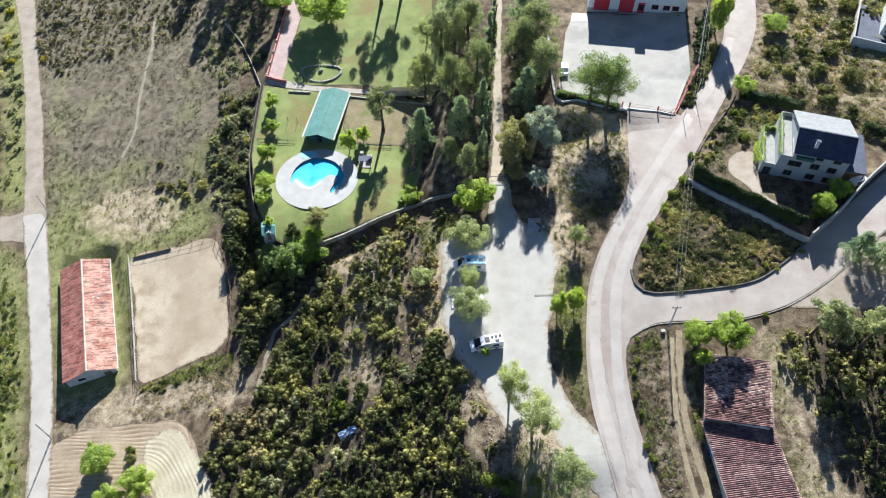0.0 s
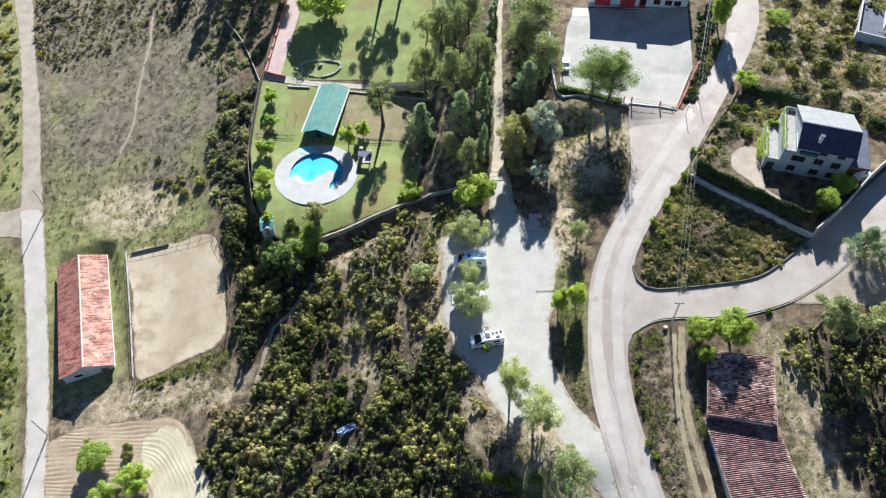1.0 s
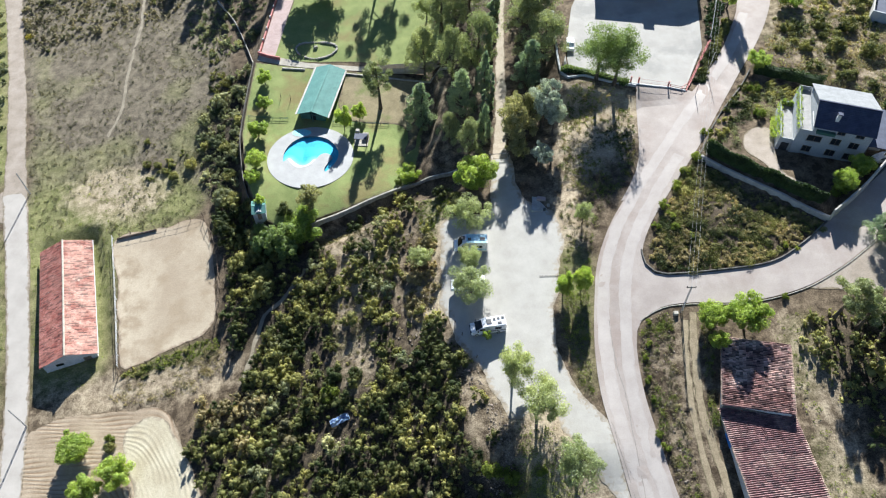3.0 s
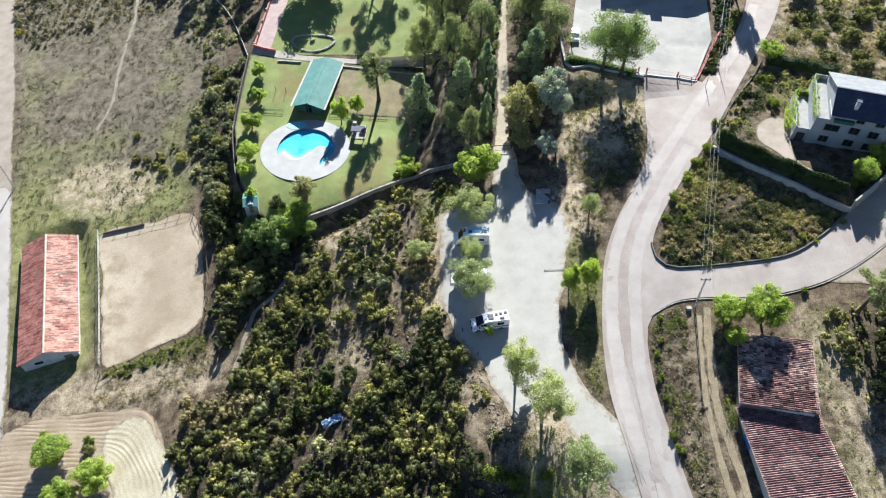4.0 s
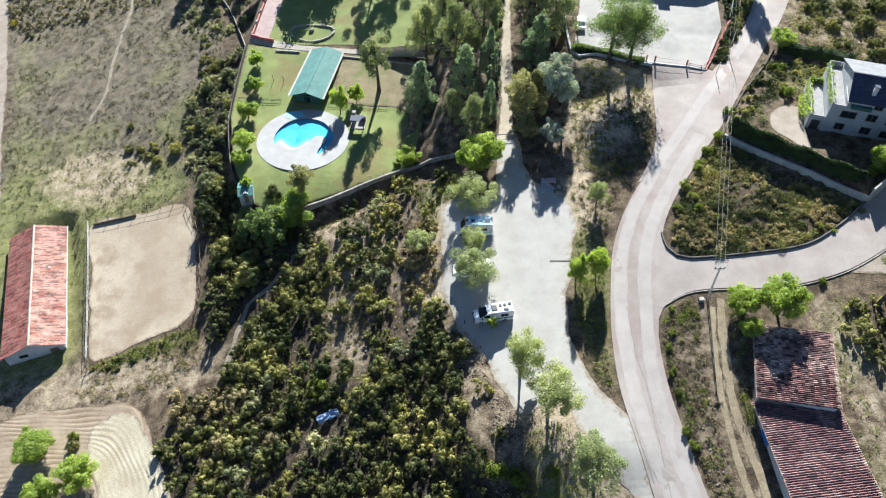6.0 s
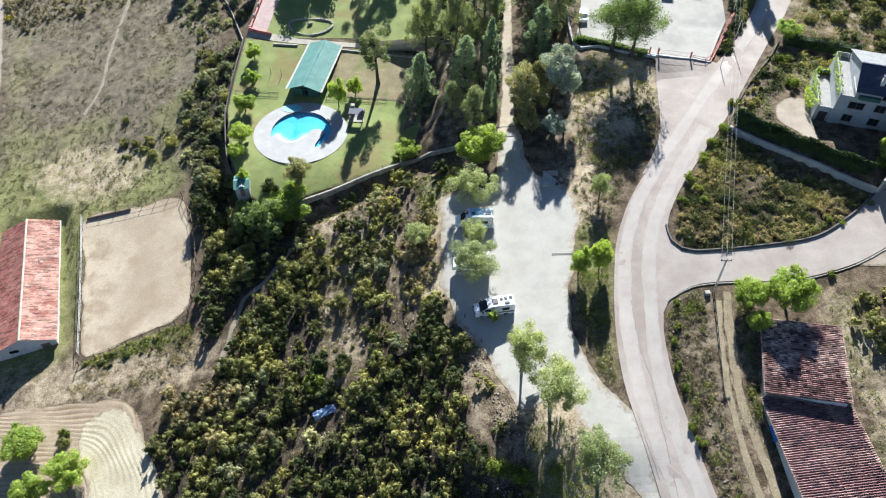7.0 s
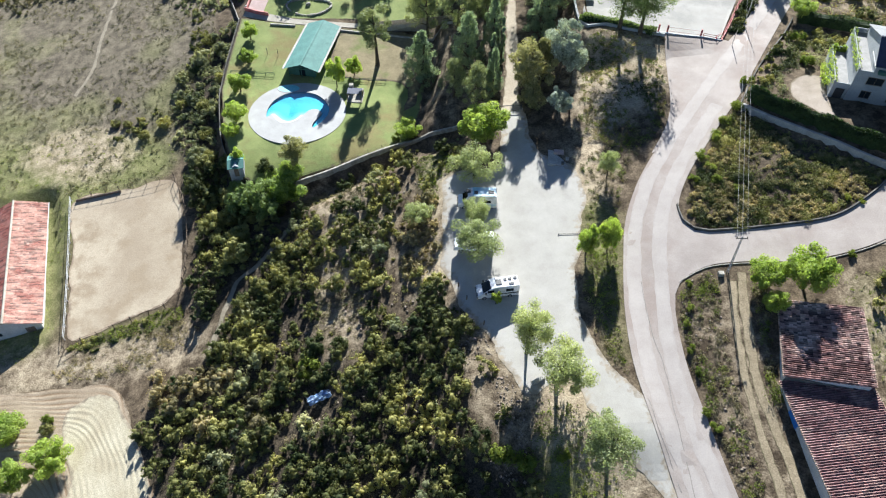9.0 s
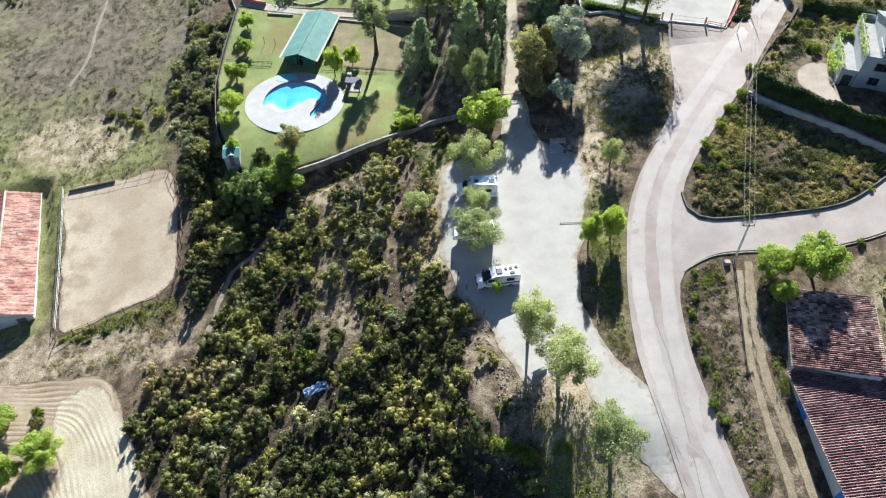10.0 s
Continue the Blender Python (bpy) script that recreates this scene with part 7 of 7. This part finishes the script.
# ---- poles and cables ----
def power_pole(x, y, height, label, lean=(0, 0), arms=True):
    g = h(x, y)
    t = thing("power_pole", label, "utility pole", pose(x, y, g))
    for s in (-1, 1):
        part("leg", tube([(0.13 * s, 0, -0.5), (0.07 * s + lean[0], lean[1], height)], [0.075, 0.055], 6), M["pole"], t)
    for k in range(9):
        z = 0.5 + k * (height - 0.8) / 8
        part("tie", box(-0.12 + lean[0] * z / height, 0.12 + lean[0] * z / height, -0.05 + lean[1] * z / height, 0.05 + lean[1] * z / height, z, z + 0.16), M["pole"], t)
    if arms:
        part("crossarm", box(-0.75 + lean[0], 0.75 + lean[0], lean[1] - 0.06, lean[1] + 0.06, height - 0.35, height - 0.22), M["darkiron"], t)
        for s in (-0.7, 0, 0.7):
            part("insulator", tube([(s + lean[0], lean[1], height - 0.22), (s + lean[0], lean[1], height + 0.05)], [0.07, 0.05], 7), M["glass"], t)
    return Vector((x + lean[0], y + lean[1], g + height))


def cable(a, b, sag, offset, label="thin grey overhead power cable"):
    t = thing("cable", label, "cable", group="overhead cables")
    a, b = a + Vector((offset, 0, 0)), b + Vector((offset, 0, 0))
    pts = [a.lerp(b, u) - Vector((0, 0, 4 * sag * u * (1 - u))) for u in np.linspace(0, 1, 25)]
    part("strand", tube(pts, [0.013] * 25, 5), M["pole"], t)


pole_a = power_pole(40.3, 64.6, 7.3, "concrete power pole at the street kerb", (-0.25, 0.2))
pole_b = power_pole(66.8, 160.5, 8.5, "concrete power pole beside the upper road")
pole_c = power_pole(-94.2, 108.3, 6.8, "concrete power pole beside the dirt road", (0, 0), False)
pole_d = power_pole(-76.4, 53.6, 7.0, "concrete power pole on the dirt road edge", (0, 0), False)
for off in (-0.7, 0.0, 0.7):
    cable(pole_a, pole_b, 2.2, off)
tagged(new("stone_block", mesh_of("stone_block", [], [], M["stone"])), "grey stone block at the pole foot", "block")
bm = box(38.9, 39.7, 64.0, 64.7, h(39.2, 64.4) - 0.2, h(39.2, 64.4) + 0.5, 0.05)
bm.to_mesh(bpy.data.objects["stone_block"].data)
bm.free()


# ---- small buildings and park furniture ----
def kiosk():
    t = thing("kiosk", "small pump hut with a turquoise sheet roof", "hut", pose(-37.2, 94.0, h(-37.2, 94.0) - 0.35, 0, 0, 10) @ Matrix.Diagonal((0.95, 0.9, 0.95, 1)))
    part("wall", gable_walls(3.4, -2.6, 2.3, 2.9), M["render_grey"], t).matrix_basis = pose(-1.3, -1.6, 0, 0, 0, 90)
    part("roof_back", mesh_of("roof_back", [(-1.5, 0.05, 3.0), (1.5, 0.05, 3.0), (1.5, 2.1, 2.5), (-1.5, 2.1, 2.5), (-1.5, 0.05, 2.92), (1.5, 0.05, 2.92), (1.5, 2.1, 2.42), (-1.5, 2.1, 2.42)],
                               [(0, 1, 2, 3), (7, 6, 5, 4), (0, 4, 5, 1), (2, 6, 7, 3), (1, 5, 6, 2), (3, 7, 4, 0)], M["greenroof"]), None, t, "turquoise sheet roof")
    part("roof_front", mesh_of("roof_front", [(-1.5, -0.05, 3.0), (1.5, -0.05, 3.0), (1.5, -2.0, 2.5), (-1.5, -2.0, 2.5), (-1.5, -0.05, 2.92), (1.5, -0.05, 2.92), (1.5, -2.0, 2.42), (-1.5, -2.0, 2.42)],
                                [(3, 2, 1, 0), (4, 5, 6, 7), (1, 5, 4, 0), (3, 7, 6, 2), (2, 6, 5, 1), (0, 4, 7, 3)], M["greenroof"]), None, t, "turquoise sheet roof")
    part("door", box(-0.4, 0.4, -1.68, -1.6, 0.3, 2.1), M["wood"], t)


kiosk()


def picnic_shelter():
    t = thing("barbecue_shelter", "small barbecue shelter with a metal roof beside the lawn", "shelter", pose(-17.9, 113.6, 2.05, 0, 0, -4))
    part("base", box(-1.5, 1.5, -1.1, 2.3, -0.2, 0.12), M["stone"], t)
    for x in (-1.3, 1.3):
        for y in (-0.9, 0.9):
            part("post", box(x - 0.07, x + 0.07, y - 0.07, y + 0.07, 0.1, 1.9), M["wood"], t)
    part("roof", box(-1.4, 1.4, -1.0, 0.9, 1.9, 2.02, 0.02), M["slate"], t, "flat grey metal roof")
    part("chimney", box(-1.3, -0.5, 1.2, 2.0, 0.1, 2.3, 0.03), M["stone"], t)
    part("bench_wall", box(0.1, 1.4, 1.3, 2.2, 0.1, 1.1, 0.03), M["stone"], t)


picnic_shelter()


def stone_ring():
    t = thing("stone_ring", "flower bed edged with a ring of rough stones", "flower bed")
    rng = random.Random(4)
    for k in range(46):
        a = 2 * math.pi * k / 46
        if 3.9 < a < 4.2:
            continue
        x, y = -31 + 5.0 * math.cos(a), 144 + 2.9 * math.sin(a) + 0.4 * math.cos(2 * a)
        s = rng.uniform(0.22, 0.34)
        b = box(-s * 1.1, s * 1.1, -s * 0.8, s * 0.8, -0.2, s * 1.2, 0.06)
        o = part("stone", b, M["stone"], t)
        o.matrix_basis = pose(x, y, h(x, y), rng.uniform(-8, 8), rng.uniform(-8, 8), math.degrees(a) + 90 + rng.uniform(-15, 15))
    o = part("boulder", box(-0.5, 0.5, -0.35, 0.35, -0.2, 0.6, 0.12), M["stone"], t)
    o.matrix_basis = pose(-31.2, 144.6, h(-31, 144.6), 5, -6, 30)


stone_ring()


def old_slab():
    t = thing("picnic_slab", "cracked concrete slab with a brick hearth beside the car park", "slab", pose(19.0, 89.9, h(19.0, 89.9) - 0.08, 0, 0, -6))
    part("slab", box(-1.8, 1.9, -1.6, 2.0, -0.4, 0.14, 0.03), M["kerb"], t, "pale cracked concrete slab")
    part("hearth", box(-0.9, 0.8, 0.9, 1.8, 0.13, 0.6, 0.04), M["brickpath"], t, "red brick hearth")
    part("block", box(1.1, 1.6, -0.5, 0.2, 0.13, 0.5, 0.04), M["stone"], t)
    part("block", box(0.4, 0.9, -1.5, -0.9, 0.13, 0.45, 0.04), M["darkstone"], t)


old_slab()


def loose_item(name, label, category, bm, material, m):
    me = bpy.data.meshes.new(name)
    bm.to_mesh(me)
    bm.free()
    me.materials.append(material)
    ob = tagged(new(name, me), label, category)
    ob.matrix_basis = m
    return ob


def crumpled(w, d, hgt, seed):
    bm = bmesh.new()
    n = 9
    grid = [[bm.verts.new((w * (i / n - 0.5), d * (j / n - 0.5), 0.05 + hgt * abs(noise.noise(Vector((i * 0.9, j * 0.9, seed)))))) for j in range(n + 1)] for i in range(n + 1)]
    for i in range(n):
        for j in range(n):
            bm.faces.new((grid[i][j], grid[i + 1][j], grid[i + 1][j + 1], grid[i][j + 1]))
    bmesh.ops.solidify(bm, geom=bm.faces[:], thickness=0.03)
    return bm


loose_item("tarpaulin", "crumpled pale blue tarpaulin lying in scrub", "tarpaulin", crumpled(3.4, 1.3, 0.9, 2), M["bluetarp"], pose(-17.3, 50.6, h(-17.3, 50.6) + 0.35, 4, 0, 28))
for x, y in ((2.3, 65.8), (3.5, 63.3), (5.9, 58.8)):
    t = thing("marker_post", "short rusty wooden marker post at the gravel edge", "post", pose(x, y, h(x, y), 3, -2, 20 * x), "marker posts by the car park")
    part("shaft", tube([(0, 0, -0.2), (0, 0, 0.95)], [0.09, 0.08], 8), M["wood"], t)
    part("cap", tube([(0, 0, 0.95), (0, 0, 1.02)], [0.10, 0.06], 8), M["darkiron"], t)
loose_item("bench", "pale concrete bench at the gravel edge", "bench", box(-1.0, 1.0, -0.28, 0.28, 0, 0.5, 0.06), M["kerb"], pose(12.9, 49.6, h(12.9, 49.6), 0, 0, 30))
# old tyres, drawn in a grey stone colour
for x, y, a in ((-57.0, 150.3, 10), (-55.2, 149.0, 60)):
    bm = bmesh.new()
    rings = [[bm.verts.new(((0.33 + 0.14 * math.cos(v)) * math.cos(u), (0.33 + 0.14 * math.cos(v)) * math.sin(u), 0.14 + 0.14 * math.sin(v))) for v in np.linspace(0, 2 * math.pi, 9)[:-1]] for u in np.linspace(0, 2 * math.pi, 17)[:-1]]
    for i in range(16):
        for j in range(8):
            bm.faces.new((rings[i][j], rings[(i + 1) % 16][j], rings[(i + 1) % 16][(j + 1) % 8], rings[i][(j + 1) % 8]))
    loose_item("concrete_ring", "grey old tyre lying on rough ground", "ring", bm, M["rock"], pose(x, y, h(x, y) + 0.05, 0, 0, a))
loose_item("barrel", "blue plastic barrel beside the house terrace", "barrel", tube([(0, 0, 0), (0, 0, 0.1), (0, 0, 0.5), (0, 0, 0.85), (0, 0, 0.95)], [0.27, 0.3, 0.32, 0.3, 0.26], 12), M["bluepaint"], pose(64.2, 101.6, h(64.2, 101.6)))
for x, y in ((-40.2, 127.0), (-37.5, 127.4), (-35.2, 127.0), (-22.6, 124.7)):
    loose_item("lawn_post", "thin dark post standing on the lawn", "post", tube([(0, 0, -0.2), (0, 0, 2.2)], [0.05, 0.05], 6), M["darkiron"], pose(x, y, 2.05))
for x, y, z in ((56.2, 121.5, 5.5), (52.2, 114.6, 3.0)):
    loose_item("sign_post", "grey metal post beside the road", "post", tube([(0, 0, -0.2), (0, 0, z)], [0.07, 0.05], 8), M["metal"], pose(x, y, h(x, y)))


# ---- single bushes ----
def bush_model(seed, mat, label):
    rng = np.random.default_rng(seed)
    n = 14
    d = rng.normal(size=(n, 3))
    d /= np.linalg.norm(d, axis=1)[:, None]
    spots = d * np.array([0.6, 0.6, 0.35]) + np.array([0, 0, 0.45])
    ob = thing("bush", label, "bush")
    where, out = clumped(1500, spots, rng.uniform(0.25, 0.42, n), rng)
    part("leaves", leaf_mesh("bush_leaves", leaf_sprays(where, 0.08, rng, 0.6, out), mat), None, ob)
    bm = bmesh.new()
    for k in range(6):
        add_tube(bm, [(0, 0, -0.1), tuple(spots[k] * 0.6), tuple(spots[k])], [0.035, 0.02, 0.008], 5)
    part("stems", bm, M["bark"], ob)
    return ob


BUSHES = {
    "scrub": ([(-15.2, 58.6, 1.6), (-58.9, 48.9, 1.3), (-69.2, 120.9, 1.1), (-67.6, 113.8, 1.3), (-65.0, 113.4, 1.2), (-54.2, 117.3, 1.8), (-56.8, 112.6, 1.9), (-60.4, 109.7, 1.5), (-32.2, 94.6, 2.2), (88, 132.4, 2.4), (89.8, 123.2, 2.7), (83.5, 116.5, 2.0), (84.1, 125.9, 1.6), (82.3, 130.1, 1.3), (77.6, 126.7, 1.9), (97.2, 148.7, 2.8), (75.8, 128.9, 1.3), (72.2, 126.9, 1.4), (82.9, 120.3, 1.6),
               (-40, 97, 2.0), (-42.5, 92, 2.2), (-38, 86, 2.3), (-35, 82, 2.2), (-33, 86, 2.4), (-30, 87.5, 2.2), (-36, 89, 2.4), (-45, 102, 1.8), (-47, 108, 2), (-49, 116, 2), (-47, 124, 2), (-49, 133, 1.8), (-53, 137, 1.8), (-54, 128, 1.6)], "dark green bush on the slope", 21),
    "tuft": ([(-19.3, 55.3, 2.2), (-59.3, 50.4, 1.2), (38.8, 82.0, 1.2), (41.1, 86.6, 1.4), (43.8, 90.6, 1.5), (46.4, 94.0, 1.5), (48.6, 97.4, 1.6), (52, 103.4, 1.4), (41.6, 84.3, 1.3), (42.2, 81.4, 1.1), (44.6, 79.4, 0.9), (34.3, 59.1, 0.8), (33.5, 57.0, 0.7), (33.3, 53.1, 0.9), (33.5, 50.1, 0.8), (33.6, 44.5, 0.9), (34.3, 42.4, 1.0),
              (34.6, 63.2, 0.8), (71, 85.6, 1.8), (78.6, 92.0, 1.8), (8.1, 40.2, 2.2), (10.4, 38.9, 2.0), (15.4, 39.5, 1.2), (-2, 67, 1.0), (62.6, 107, 1.6), (63.4, 114.4, 1.7), (59.4, 76, 0.9), (61.4, 75.2, 0.7), (-9, 101.8, 1.4), (-6.5, 103, 1.8), (57.2, 66.0, 0.8)], "fresh green bush beside the road", 31),
}
BUSHES["broom"] = ([(-134.7, 191.2, 1.8), (-125.5, 166.7, 1.5), (-130, 175.9, 1.4), (-115.2, 166.0, 1.2)], "yellow-flowering broom bush beside the dirt road", 41)
for key, (rows, label, seed) in BUSHES.items():
    models = []
    rng = random.Random(seed)
    for i, (x, y, r) in enumerate(rows):
        if i < 3:
            ob = bush_model(seed + i, M[key], label)
            tagged(ob, group="single bushes")
            models.append(ob)
        else:
            ob = copy_thing(models[i % 3], Matrix())
        ob.matrix_basis = pose(x, y, h(x, y) - 0.05, 0, 0, rng.uniform(0, 360)) @ Matrix.Diagonal((r, r, r * rng.uniform(0.75, 1.0), 1))


# ---- footpaths ----
for line, label in FOOTPATHS:
    drape("footpath", line, 0.03, M["pathsoil" if "wheel" in label else "trail"], label, "path", cell=0.4, soft=0.4)


# ---- plants on the house terraces, and the wading pool ----
def terrace_plants():
    rng = np.random.default_rng(12)
    base = frame_of(*HOUSE_AT)
    for x0, x1, y0, y1, z in ((-2.0, -1.5, 0.4, 12.0, 5.6), (-4.4, -3.9, 0.6, 10.6, 2.6), (-4.0, -1.9, 10.2, 11.0, 2.7), (-5.2, -4.4, 2.0, 8.0, 1.0)):
        n = 900
        u = rng.uniform(0, 1, (n, 3))
        lump = 0.45 + 0.4 * np.sin(6 * (x0 + u[:, 0] * (x1 - x0)) + 2.1 * (y0 + u[:, 1] * (y1 - y0)))
        c = np.c_[x0 - 0.2 + u[:, 0] * (x1 - x0 + 0.4), y0 + u[:, 1] * (y1 - y0), z - 0.5 + u[:, 2] * (0.6 + lump)]
        t = thing("climbing_plant", "bright green climbing plants over a terrace rail", "plant", base, group="terrace plants")
        part("leaves", leaf_mesh("climber_leaves", leaf_sprays(c, 0.13, rng, 0.6), M["lime"]), None, t)


terrace_plants()
t = thing("wading_pool", "small turquoise wading pool beside the bathing house", "pool", kind="structure")
rim = [(-31.4 + 2.1 * math.cos(a), 116.6 + 1.15 * math.sin(a)) for a in np.linspace(0, 2 * math.pi, 33)[:-1]]
part("rim", prism([(x + 0.12 * (x + 31.4), y + 0.14 * (y - 116.6)) for x, y in rim], POOL_Z + 0.02, POOL_Z + 0.14), M["deck"], t)
part("water_floor", prism(rim, POOL_Z + 0.05, POOL_Z + 0.150), M["poolpale"], t, "shallow turquoise basin")
